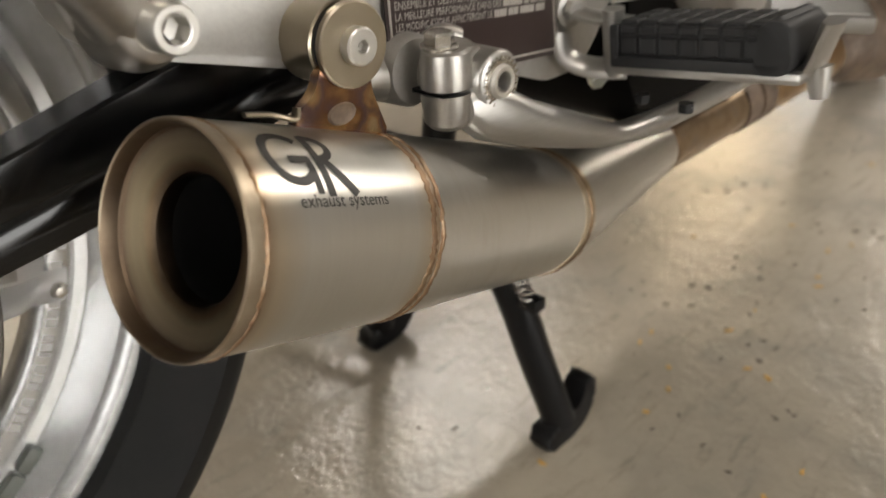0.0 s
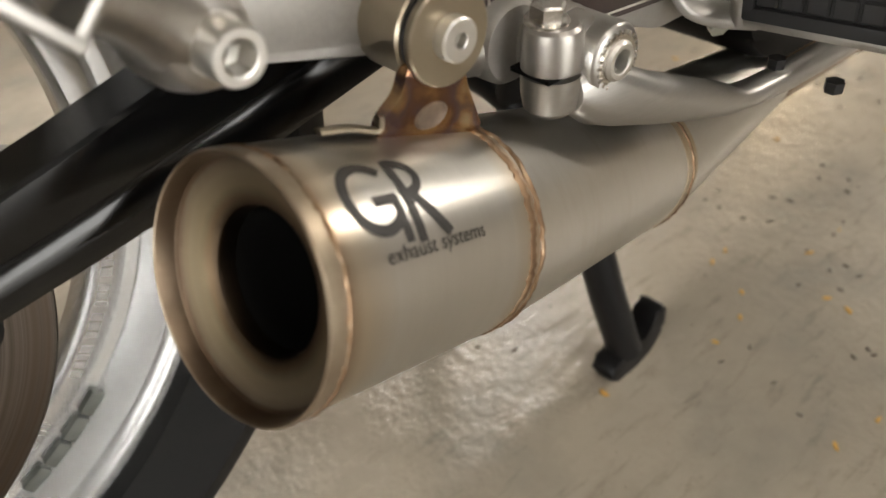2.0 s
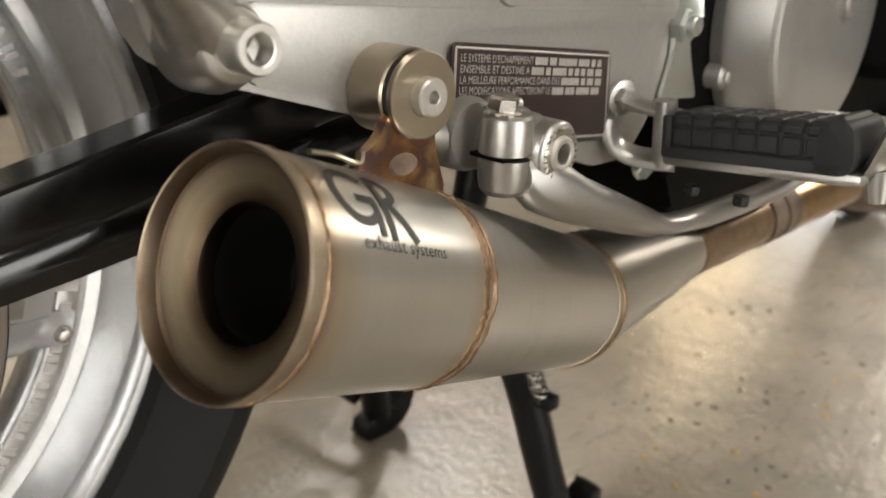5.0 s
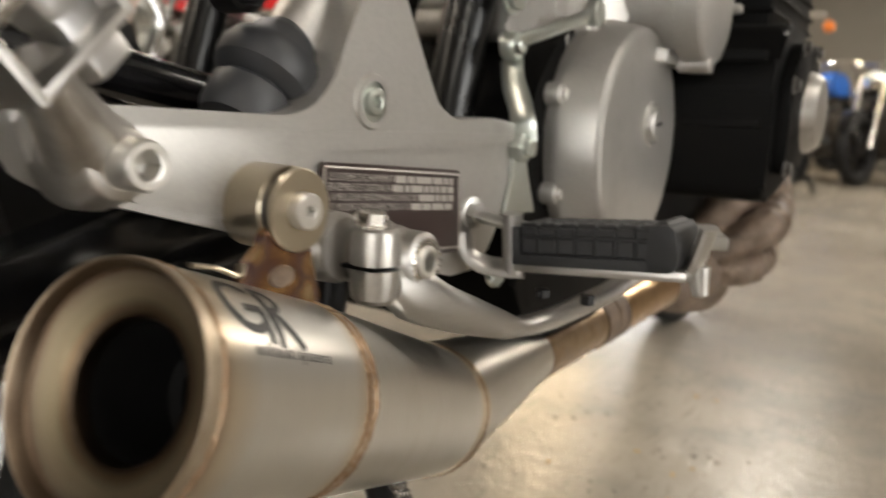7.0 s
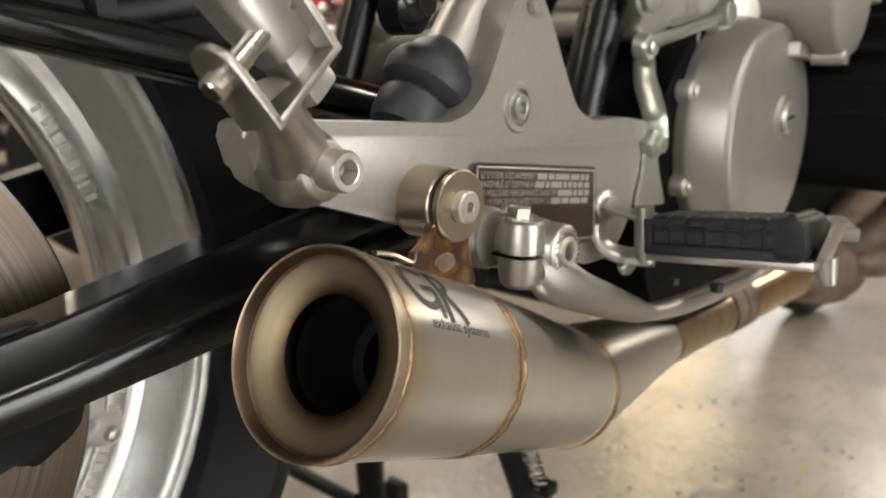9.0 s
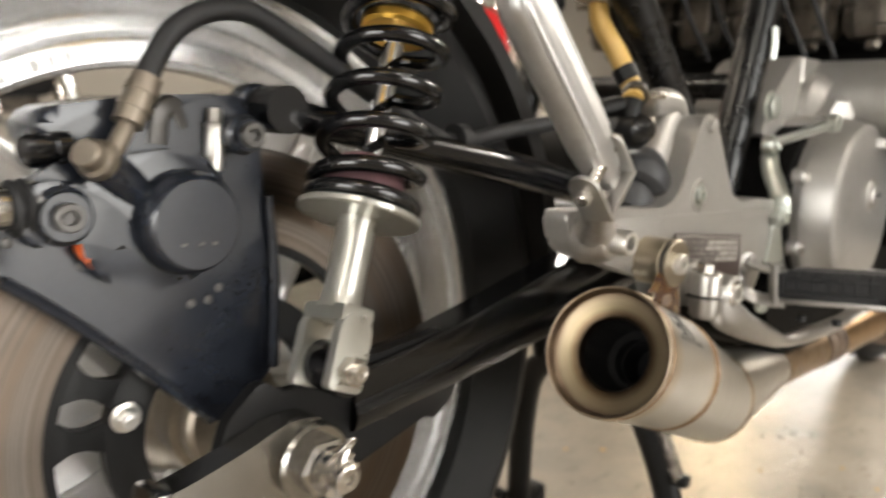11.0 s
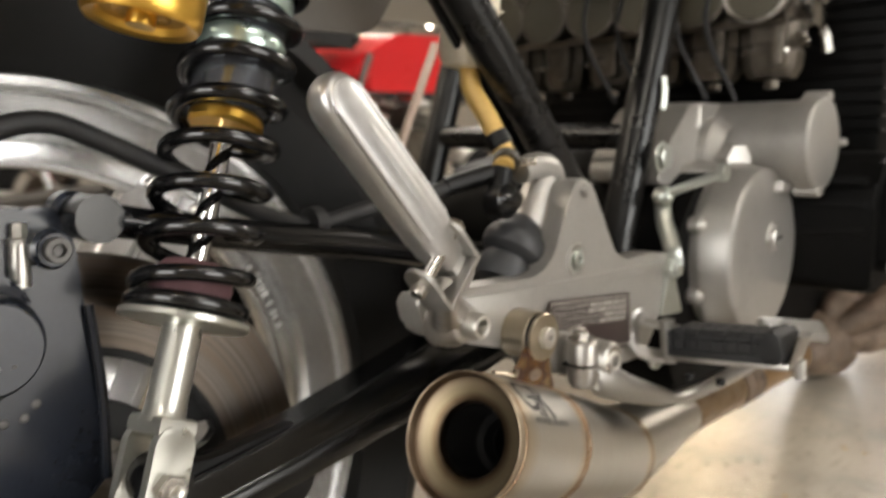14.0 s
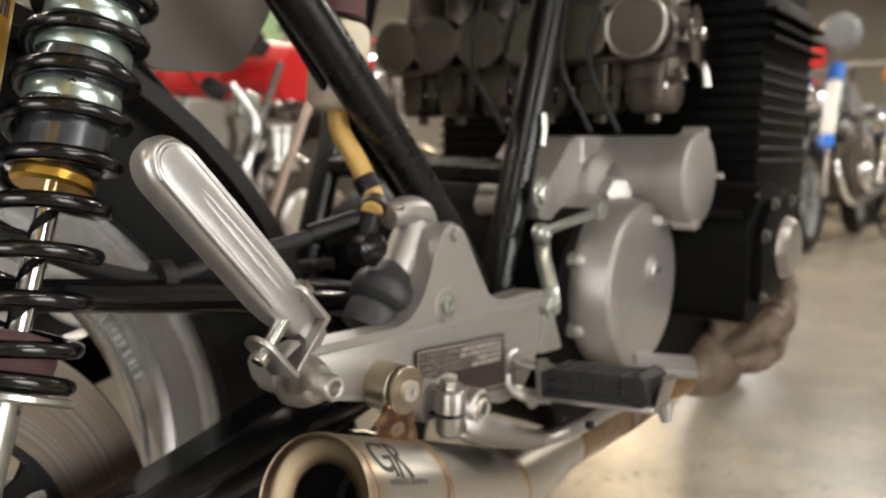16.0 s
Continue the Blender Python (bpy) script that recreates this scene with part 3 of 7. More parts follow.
TUBE = glow("fluorescent_tube", (1.0, 0.95, 0.86), 20.0)


def ceiling_light(x, y, length=1.5, along_x=True, power=1.0, color=(1.0, 0.92, 0.81)):
    e = tagged(empty("ceiling_light", (x, y, CEIL)), "unseen white batten fluorescent ceiling light", "ceiling light", "ceiling lights")
    turn = Matrix.Rotation(0 if along_x else math.pi / 2, 4, "Z")
    base = Matrix.Translation((x, y, CEIL)) @ turn
    part("housing", moved(box(length, 0.12, 0.05, 0.008), base @ Matrix.Translation((0, 0, -0.026))), WHITEPAINT, e)
    for s in (-0.035, 0.035):
        part("tube", sweep([base @ Vector((-length / 2 + 0.03, s, -0.075)), base @ Vector((length / 2 - 0.03, s, -0.075))], 0.014, 12, smooth=False), TUBE, e, "glowing warm white tube")
    lamp = bpy.data.lights.new("tube_lamp", "AREA")
    lamp.shape, lamp.size, lamp.size_y = "RECTANGLE", length, 0.14
    lamp.energy, lamp.color = TUBE_POWER * power, color
    ob = new("tube_lamp", lamp)
    ob.matrix_world = base @ Matrix.Translation((0, 0, -0.1))
    return e


# Tubes at x 4.9, 7.2, 9.6 are added unseen to brighten far floor.
for lx, ly, power, color in ((-2.4, -2.2, 0.8, (1.0, 0.93, 0.83)), (0.6, -2.2, 0.65, (1.0, 0.93, 0.83)), (4.9, -1.5, 3.9, (1.0, 0.93, 0.83)), (-2.4, 2.0, 1.0, (1.0, 0.86, 0.68)), (0.4, 2.4, 0.9, (1.0, 0.86, 0.68)),
                             (3.1, 2.6, 2.5, (1.0, 0.93, 0.84)), (1.2, 5.6, 1.5, (1.0, 0.86, 0.68)), (4.6, 5.4, 1.3, (1.0, 0.88, 0.72)), (8.5, 3.4, 3.2, (1.0, 0.74, 0.42)), (9.6, -1.6, 3.6, (1.0, 0.90, 0.76)), (7.2, 0.6, 1.6, (1.0, 0.92, 0.80))):
    ceiling_light(lx, ly, power=power, color=color)

# ---- the motorcycle ----
bike = tagged(empty("motorcycle", (0.55, 0, 0)), "black and silver four-cylinder motorcycle on its centre stand", "motorcycle")
WC = Vector((0.002, 0.0, 0.338))
MID = 0.0175          # the wheel's middle plane
DISC_Y = -0.070


def wheel_frame(y, grow=1.0):
    """At the rear axle; z runs outwards, x forwards, y up."""
    m = side(0.0).copy()
    m.translation = (WC.x, y, WC.z)
    return m @ Matrix.Diagonal((grow, grow, 1, 1))


def rim():
    half = [(0.2455, 0.0365), (0.2420, 0.0385), (0.2370, 0.0375), (0.2335, 0.0335), (0.2310, 0.0240), (0.2285, 0.0120), (0.2200, 0.0085), (0.2110, 0.0075), (0.2085, 0.0095), (0.2072, 0.0125), (0.2050, 0.0134), (0.1945, 0.0130), (0.1920, 0.0110), (0.1905, 0.0080)]
    inner = half + [(r, -h) for r, h in reversed(half)]
    outer = [(0.2440, -0.033), (0.2340, -0.030), (0.2180, -0.010), (0.2180, 0.010), (0.2340, 0.030), (0.2440, 0.033)]
    return lathe(inner + outer, 160, closed=True)


wheel_rim = part("rear_rim", rim(), RIMSILVER, bike, "silver aluminium wheel rim", m=wheel_frame(MID, 1.064))


def tyre(r_out, width, r_in):
    prof, n = [], 18
    for i in range(n + 1):
        a = math.pi * i / n
        s, c = math.sin(a), math.cos(a)
        prof.append((r_in + (r_out - r_in) * s ** 0.62, width / 2 * math.copysign(abs(c) ** 0.75, c) * (1.0 if s > 0.25 else 0.72 + 0.28 * s / 0.25)))
    return lathe(prof, 128, closed=True)


rear_tyre = part("rear_tyre", tyre(0.3375, 0.146, 0.2570), TYRE, bike, "black rubber road tyre", m=wheel_frame(MID))
# raised mould lines and letter blocks on the tyre's wall
part("moulding", join(lathe([(0.276, 0.0535), (0.277, 0.0552), (0.2785, 0.0535)], 128), lathe([(0.2665, 0.0495), (0.2675, 0.0512), (0.269, 0.0500)], 128)), TYRE, rear_tyre, m=wheel_frame(MID).copy() @ Matrix.Translation((0, 0, -0.001)))


rnd = random.Random(4)
for start, count in ((-62, 6), (-35, 5), (20, 7)):
    for i in range(count):
        a = start + i * 2.3
        blk_bm = moved(prism(ring_sector(0.290, 0.299, a, a + 1.3 * rnd.uniform(0.5, 1.1), 3), 0.0022), Matrix.Translation((0, 0, 0.0548)))
        part("raised_mark", blk_bm, TYRE, rear_tyre, m=wheel_frame(MID))


def spoke_plate():
    """One pressed plate of a spoke, along +x: two polished ridges with a slot between, a foot riveted to the rim."""
    rs = [0.040, 0.070, 0.100, 0.122, 0.140, 0.160, 0.176, 0.186, 0.192, 0.1975, 0.2040]
    half = [0.0380, 0.0385, 0.0380, 0.0365, 0.0340, 0.0305, 0.0275, 0.0258, 0.0258, 0.0258, 0.0245]
    cols = [-1, -0.97, -0.84, -0.62, -0.44, -0.34, -0.28, -0.21, 0.21, 0.28, 0.34, 0.44, 0.62, 0.84, 0.97, 1]
    lift = [-0.006, 0.001, 0.011, 0.016, 0.013, 0.004, 0.0075, 0.0072, 0.0072, 0.0075, 0.004, 0.013, 0.016, 0.011, 0.001, -0.006]
    bm = bmesh.new()
    grid = []
    for k, (r, w) in enumerate(zip(rs, half)):
        f = 1.0 if r < 0.176 else max(0.03, 1 - (r - 0.176) / 0.018)
        base = 0.030 - 0.0158 * min(1, max(0, (r - 0.06) / 0.13))
        grid.append([bm.verts.new((r, c * w, (base + l * f) if l > -0.005 else 0.003)) for c, l in zip(cols, lift)])
    for i in range(len(rs) - 1):
        for j in range(len(cols) - 1):
            if j == 7 and (2 <= i <= 5 or i >= 8):
                continue
            bm.faces.new((grid[i][j], grid[i + 1][j], grid[i + 1][j + 1], grid[i][j + 1]))
    bmesh.ops.solidify(bm, geom=bm.faces[:], thickness=0.002)
    return bm


for k in range(5):
    a = radians(-13.5 + 72 * k)
    turn = Matrix.Rotation(a, 4, "Z")
    for flip in (1, -1):
        m = wheel_frame(MID, 1.064) @ (Matrix.Rotation(math.pi, 4, "X") if flip < 0 else Matrix.Identity(4)) @ Matrix.Rotation(a * flip, 4, "Z")
        sp = part("wheel_spoke", spoke_plate(), SPOKE, bike, "polished pressed aluminium spoke plate", smooth=50, m=m)
        if flip > 0:
            for da in (-0.018, 0.018):
                part("rivet", moved(lathe([(0, 0.005), (0.003, 0.0045), (0.0048, 0.002), (0.0052, 0)], 16), m @ Matrix.Translation((0.1995, da, 0.0142))), STEEL, sp)

part("hub", lathe([(0.0, 0.096), (0.012, 0.096), (0.013, 0.099), (0.029, 0.099), (0.0315, 0.096), (0.0315, 0.086), (0.036, 0.084), (0.036, 0.080), (0.033, 0.078), (0.034, 0.060), (0.045, 0.050), (0.050, 0.034), (0.050, -0.040), (0.03, -0.07), (0, -0.07)], 48), HUB, bike, "bronze-grey wheel hub", m=wheel_frame(MID))


# wheel weights clipped to the rim
def weights():
    bms = []
    for i in range(4):
        a = -63 + i * 4.6
        bms.append(moved(prism(rounded(ring_sector(0.2135, 0.2225, a, a + 4.1, 4), 0.0015, 2), 0.005, 0.0012), Matrix.Translation((0, 0, 0.0092))))
    return bms


for w in weights():
    part("balance_weight", w, WEIGHT, wheel_rim, "dull grey lead balance weight", m=wheel_frame(MID, 1.064))


def text_mesh(body, size, depth):
    """A word as a bmesh, in the built-in font, from x = 0 along x."""
    cu = bpy.data.curves.new("lettering", "FONT")
    cu.body, cu.size, cu.extrude, cu.resolution_u = body, size, depth, 3
    ob = bpy.data.objects.new("lettering", cu)
    scene.collection.objects.link(ob)
    dg = bpy.context.evaluated_depsgraph_get()
    me = ob.evaluated_get(dg).to_mesh()
    bm = bmesh.new()
    bm.from_mesh(me)
    ob.evaluated_get(dg).to_mesh_clear()
    bpy.data.objects.remove(ob)
    bpy.data.curves.remove(cu)
    return bm


DULL = surface("stamped_grey", (0.58, 0.57, 0.55), 0.5, 0.6, 0.2, 200, 40, 0.0)
rnd = random.Random(21)
for start, count in ((36, 9), (-14, 16), (-52, 8), (120, 9)):
    a, marks = start, []
    for i in range(count):
        w = rnd.uniform(0.5, 1.3)
        marks.append(prism(ring_sector(0.1962, 0.1962 + 0.0058, a, a - w, 2), 0.0006))
        a -= w + rnd.choice((0.5, 0.5, 1.6))
    part("stamped_mark", join(*marks), DULL, wheel_rim, "faint stamped unreadable marks", m=wheel_frame(MID, 1.064) @ Matrix.Translation((0, 0, 0.0130)))

# ---- rear brake ----
disc_m = wheel_frame(DISC_Y)
disc = part("brake_disc", lathe([(0.1035, 0.003), (0.1575, 0.003), (0.1585, 0.002), (0.1585, -0.002), (0.1575, -0.003), (0.1035, -0.003)], 160, closed=True), DISC, bike, "worn brown steel brake disc with concentric scoring", m=disc_m)


def carrier_arm(mid, half, r0, r1):
    """A web of the carrier that flares into both rings, so that the windows between have round corners."""
    rs = np.linspace(r0, r1, 9)
    wide = [half + 3.6 * abs(2 * k / 8 - 1) ** 3.2 for k in range(9)]
    pts = [(r, mid - w) for r, w in zip(rs, wide)] + [(r, mid + w) for r, w in zip(rs[::-1], wide[::-1])]
    return moved(prism([(r * math.cos(radians(a)), r * math.sin(radians(a))) for r, a in pts], 0.0070, 0.0007), Matrix.Translation((0, 0, -0.0035)))


carrier = part("disc_carrier", lathe([(0.0995, 0.0036), (0.1050, 0.0036), (0.1050, -0.0036), (0.0995, -0.0036)], 120, closed=True), BLACKSATIN, disc, "satin black disc carrier with rounded windows", m=disc_m)
part("carrier_hub", lathe([(0.054, 0.0060), (0.064, 0.0060), (0.070, 0.0036), (0.0745, 0.0036), (0.0745, -0.0036), (0.054, -0.003)], 96, closed=True), BLACKSATIN, disc, m=disc_m)
for k in range(5):
    for mid in (166.5 - 9.0, 166.5 + 9.0):
        part("carrier_arm", carrier_arm(mid + 72 * k, 3.6, 0.0735, 0.1005), BLACKSATIN, disc, m=disc_m)
for k in range(5):
    a = radians(166.5 + 72 * k)
    m = disc_m @ Matrix.Translation((0.066 * math.cos(a), 0.066 * math.sin(a), 0.0055)) @ Matrix.Rotation(a, 4, "Z")
    part("disc_bolt", moved(join(hex_bolt(0.0062, 0.007, 0.0082), moved(lathe([(0, 0.0005), (0.0030, 0.0)], 16), Matrix.Translation((0, 0, 0.007)))), m), PALESTEEL, disc, "plated hexagon bolt with a flange")

# caliper bracket: a black plate with raised edge ribs
BR = [(-0.131, 0.452), (-0.126, 0.436), (-0.104, 0.420), (-0.072, 0.394), (-0.024, 0.346), (-0.012, 0.346), (0.0, 0.358), (0.017, 0.368), (0.016, 0.42), (0.009, 0.470), (0.006, 0.505), (-0.004, 0.525), (-0.030, 0.520), (-0.10, 0.488), (-0.12, 0.470)]
cal_plate = part("caliper_bracket", moved(prism(rounded(BR, 0.008), 0.010, 0.0015), side(-0.083)), CALIPER, bike, "black painted triangular caliper bracket")
part("rib", sweep([(-0.124, -0.0955, 0.435), (-0.102, -0.0955, 0.419), (-0.070, -0.0955, 0.392), (-0.023, -0.0955, 0.349)], 0.0032, 8, 4), CALIPER, cal_plate)
part("rib", sweep([(0.010, -0.0955, 0.470), (0.015, -0.0965, 0.42), (0.0155, -0.0955, 0.372)], 0.0030, 8, 4), CALIPER, cal_plate)
for dx, dz in ((-0.089, 0.439), (-0.034, 0.414), (-0.024, 0.415), (-0.018, 0.421), (-0.121, 0.452)):
    part("rivet", moved(lathe([(0, 0.0012), (0.0020, 0.0008), (0.0028, 0.0)], 16), at((dx, -0.0928, dz))), DARKBOLT, cal_plate)
part("lug", moved(lathe([(0, 0.012), (0.010, 0.012), (0.012, 0.010), (0.012, 0), (0, 0)], 24), at((0.008, -0.078, 0.519))), CALIPER, cal_plate)
part("lug_bolt", moved(hex_bolt(0.0070, 0.0060, 0.0084), at((0.009, -0.0895, 0.519))), PALESTEEL, cal_plate, "plated bolt")

caliper = part("brake_caliper", join(
    moved(prism(rounded([(-0.090, 0.435), (-0.062, 0.424), (-0.032, 0.430), (-0.018, 0.455), (-0.022, 0.486), (-0.044, 0.496), (-0.084, 0.490), (-0.098, 0.470)], 0.010), 0.016, 0.005), side(-0.090)),
    moved(prism(rounded([(-0.108, 0.496), (-0.104, 0.512), (-0.060, 0.520), (-0.012, 0.524), (-0.006, 0.505), (-0.026, 0.486), (-0.085, 0.486)], 0.008), 0.046, 0.006), side(-0.045))),
    CALIPER, bike, "dark grey single-piston brake caliper")
part("piston_housing", moved(lathe([(0, 0.0360), (0.0218, 0.0360), (0.0226, 0.0352), (0.0240, 0.0325), (0.0256, 0.0290), (0.0264, 0.0220), (0.0270, 0.0)], 56), at((-0.0445, -0.086, 0.4595))), CALIPER, caliper, smooth=18)
for dx in (-0.008, 0.001, 0.008):
    part("casting_mark", moved(box(0.0022, 0.0008, 0.0016, 0.0003, 1), Matrix.Translation((-0.0445 + dx, -0.1221, 0.4500))), DARKBOLT, caliper)
for p, r in (((-0.1020, -0.0920, 0.4645), 0.0138), ((-0.0110, -0.0920, 0.503), 0.0105)):
    part("slide_boss", moved(lathe([(0, 0.020), (r * 0.78, 0.020), (r * 0.82, 0.017), (r, 0.015), (r, 0)], 32), at(p)), CALIPER, caliper)
    part("slide_bolt", moved(socket_bolt(0.0066, 0.0050, 0.0034), at((p[0], p[1] - 0.020, p[2]))), DARKBOLT, caliper, "dark grey socket cap bolt")
part("caliper_arm", moved(prism(rounded([(-0.118, 0.450), (-0.119, 0.478), (-0.100, 0.481), (-0.078, 0.468), (-0.062, 0.450), (-0.076, 0.446), (-0.090, 0.452)], 0.007), 0.013, 0.003), side(-0.094)), CALIPER, caliper)
part("bellows", moved(lathe([(0.0105, 0), (0.0132, 0.0025), (0.0108, 0.005), (0.0130, 0.0075), (0.0100, 0.010)], 24), at((-0.1130, -0.0985, 0.4680), (-1, -0.1, -0.05))), RUBBER, caliper)
part("slide_cap", moved(lathe([(0.0, 0.016), (0.0075, 0.016), (0.0092, 0.0145), (0.0098, 0.006), (0.0088, 0.004), (0, 0.004)], 28), at((-0.1180, -0.0985, 0.4680), (-1, -0.1, -0.05))), STEEL, caliper, "bright steel slide cap")
part("pad_pin", moved(join(lathe([(0.0, 0.020), (0.0065, 0.020), (0.0080, 0.018), (0.0080, 0.012), (0.0066, 0.011), (0.0066, 0.008), (0.0082, 0.007), (0.0082, 0.0), (0, 0.0)], 28)), at((-0.0930, -0.0880, 0.4940), (-1, -0.15, -0.10))), BLACKGLOSS, caliper, "grooved dark pin head")
part("brake_pad", moved(prism(rounded([(-0.093, 0.455), (-0.086, 0.451), (-0.080, 0.444), (-0.071, 0.438), (-0.077, 0.4335), (-0.088, 0.438), (-0.095, 0.448)], 0.0015), 0.007, 0.0008), side(-0.0975)), ORANGE, caliper, "orange brake pad backing")
part("banjo_boss", sweep([(-0.062, -0.098, 0.470), (-0.074, -0.103, 0.4800), (-0.0835, -0.107, 0.4872)], 0.0092, 22), CALIPER, caliper)
part("banjo_bolt", moved(join(lathe([(0, 0.0150), (0.0062, 0.0150), (0.0070, 0.0140), (0.0072, 0.0085), (0.0092, 0.0070), (0.0096, 0.0025), (0.0088, 0.0), (0, 0)], 28), moved(washer(0.0088, 0.002, 0.0018), Matrix.Translation((0, 0, -0.0018)))), at((-0.0840, -0.1072, 0.4878), (-0.75, -0.5, 0.35))), HUB, caliper, "dull bronze banjo bolt")
part("bleed_nipple", join(sweep([(-0.0230, -0.0960, 0.484), (-0.0225, -0.0960, 0.506)], 0.0052, 16, smooth=False), moved(lathe([(0, 0.0100), (0.0036, 0.0100), (0.0042, 0.0085), (0.0042, 0.003), (0.0058, 0.002), (0.0058, 0.0), (0, 0)], 6), at((-0.0225, -0.0960, 0.506), (0.02, 0, 1)))), PALESTEEL, caliper, "bright bleed nipple")
part("anti_rattle_spring", sweep([(-0.052, -0.093, 0.497), (-0.050, -0.094, 0.512), (-0.042, -0.092, 0.516), (-0.036, -0.091, 0.506)], 0.0022, 8, 5, wide=2.4), DARKBOLT, caliper, "dark pressed pad spring")

HOSE = [(-0.0640, -0.101, 0.5190), (-0.0560, -0.100, 0.5370), (-0.0440, -0.100, 0.5540), (-0.0250, -0.100, 0.5640), (-0.0040, -0.100, 0.5655), (0.0220, -0.099, 0.5560), (0.0500, -0.097, 0.5445), (0.090, -0.095, 0.5270), (0.126, -0.094, 0.5110), (0.162, -0.094, 0.503), (0.205, -0.10, 0.512), (0.250, -0.118, 0.522), (0.287, -0.128, 0.533)]
hose = part("brake_hose", sweep(HOSE, 0.0058, 16), RUBBER, bike, "black rubber brake hose")
part("hose_fitting", join(sweep([(-0.0815, -0.1085, 0.4900), (-0.0700, -0.1035, 0.5080)], 0.0046, 16, smooth=False), sweep([(-0.0715, -0.1042, 0.5060), (-0.0600, -0.1005, 0.5280)], 0.0074, 18, smooth=False), sweep([(-0.0680, -0.1030, 0.5120), (-0.0664, -0.1025, 0.5150)], 0.0084, 18, smooth=False), sweep([(-0.0640, -0.1018, 0.5200), (-0.0624, -0.1013, 0.5230)], 0.0084, 18, smooth=False)), HUB, hose, "dull crimped steel hose end")
part("hose_clip", moved(lathe([(0.0062, 0.012), (0.012, 0.011), (0.0125, 0.002), (0.0062, 0)], 20), at((0.156, -0.094, 0.503), (1, -0.05, 0.05))), RUBBER, hose)
part("hose_fitting", sweep([(0.262, -0.121, 0.526), (0.300, -0.133, 0.536)], 0.0075, 16, smooth=False), BLACKSATIN, hose)

part("torque_rod", join(sweep([(0.012, -0.098, 0.517), (0.06, -0.10, 0.508), (0.13, -0.10, 0.497), (0.21, -0.098, 0.486), (0.30, -0.095, 0.470), (0.42, -0.09, 0.452)], [0.0092, 0.0094, 0.0105, 0.0125, 0.0125, 0.0125], 18), moved(lathe([(0, 0.026), (0.013, 0.026), (0.013, 0), (0, 0)], 24), at((0.012, -0.086, 0.517)))), BLACKGLOSS, bike, "black torque rod")

# ---- swingarm ----
ARM = [(0.045, 0.335, 0.372), (0.090, 0.342, 0.3795), (0.120, 0.3460, 0.3855), (0.170, 0.3535, 0.3985), (0.230, 0.3640, 0.4155), (0.285, 0.3775, 0.4300), (0.360, 0.395, 0.446), (0.460, 0.415, 0.462)]      # x, underside, top


def box_arm(y, w=0.0145):
    """A box-section arm: flat top, a pressed crease along its face, rounded lower edge."""
    sec = [(-0.55, 0.0), (-0.90, 0.05), (-1.08, 0.18), (-1.10, 0.32), (-1.0, 0.44), (-0.88, 0.49), (-0.93, 0.55), (-0.97, 0.90), (-0.95, 0.965), (-0.85, 1.0), (0.78, 1.0), (0.95, 0.92), (1.0, 0.5), (0.9, 0.08), (0.55, 0.0)]
    bm, rings = bmesh.new(), []
    for (x, lo, hi), (x2, lo2, hi2) in zip(ARM, ARM[1:] + ARM[-1:]):
        for t in (0.0, 0.34, 0.67) if x2 != x else (0.0,):
            rings.append([bm.verts.new((x + (x2 - x) * t, y + w * a, (lo + (lo2 - lo) * t) * (1 - b) + (hi + (hi2 - hi) * t) * b)) for a, b in sec])
    n = len(sec)
    for p, q in zip(rings, rings[1:]):
        for k in range(n):
            bm.faces.new((p[k], q[k], q[(k + 1) % n], p[(k + 1) % n]))
    bm.faces.new(rings[0])
    bm.faces.new(rings[-1][::-1])
    return bm


swing = part("swingarm", box_arm(-0.121), BLACKARM, bike, "black box-section steel swingarm", smooth=32)
part("left_arm", box_arm(0.156), BLACKARM, swing, smooth=32)
AP = [(-0.040, 0.338), (-0.034, 0.360), (-0.014, 0.378), (0.004, 0.366), (0.030, 0.380), (0.064, 0.379), (0.120, 0.386), (0.134, 0.372), (0.132, 0.340), (0.112, 0.327), (0.108, 0.332), (0.070, 0.320), (0.020, 0.305), (-0.016, 0.312)]
axle_plate = part("axle_plate", moved(prism(rounded(AP, 0.006), 0.008, 0.0012), side(-0.122)), BLACKSATIN, swing, "satin black axle plate")
# No cut here: a black inlay paints the shade of the axle opening.
part("slot", moved(prism(rounded([(-0.030, 0.328), (-0.030, 0.342), (0.022, 0.345), (0.022, 0.331)], 0.006), 0.002), side(-0.1305)), BLACKENGINE, axle_plate)
part("weld_nut", moved(hex_bolt(0.006, 0.005), at((0.067, -0.130, 0.345))), BLACKGLOSS, axle_plate)
part("shock_mount", moved(lathe([(0, 0.030), (0.0125, 0.030), (0.0135, 0.028), (0.0135, 0), (0, 0)], 32), at((0.022, -0.128, 0.381))), BLACKGLOSS, swing)

adj = part("chain_adjuster", moved(prism(rounded([(-0.078, 0.3195), (-0.079, 0.3385), (-0.0625, 0.3420), (-0.030, 0.3515), (-0.0107, 0.3595), (0.010, 0.3590), (0.022, 0.346), (0.021, 0.329), (0.008, 0.3185), (-0.0088, 0.3172), (-0.04, 0.3175)], 0.010, 5), 0.017, 0.0040, 3), side(-0.131)), ADJUSTER, bike, "machined aluminium chain adjuster")
part("collar", moved(lathe([(0.014, 0.008), (0.0195, 0.008), (0.021, 0.006), (0.021, 0), (0.014, 0)], 40), at((0.003, -0.148, 0.337))), ADJUSTER, adj)
part("adjuster_end", moved(box(0.010, 0.024, 0.026, 0.003), Matrix.Translation((-0.078, -0.138, 0.3285)) @ Matrix.Rotation(0.16, 4, "Y")), ADJUSTER, adj)
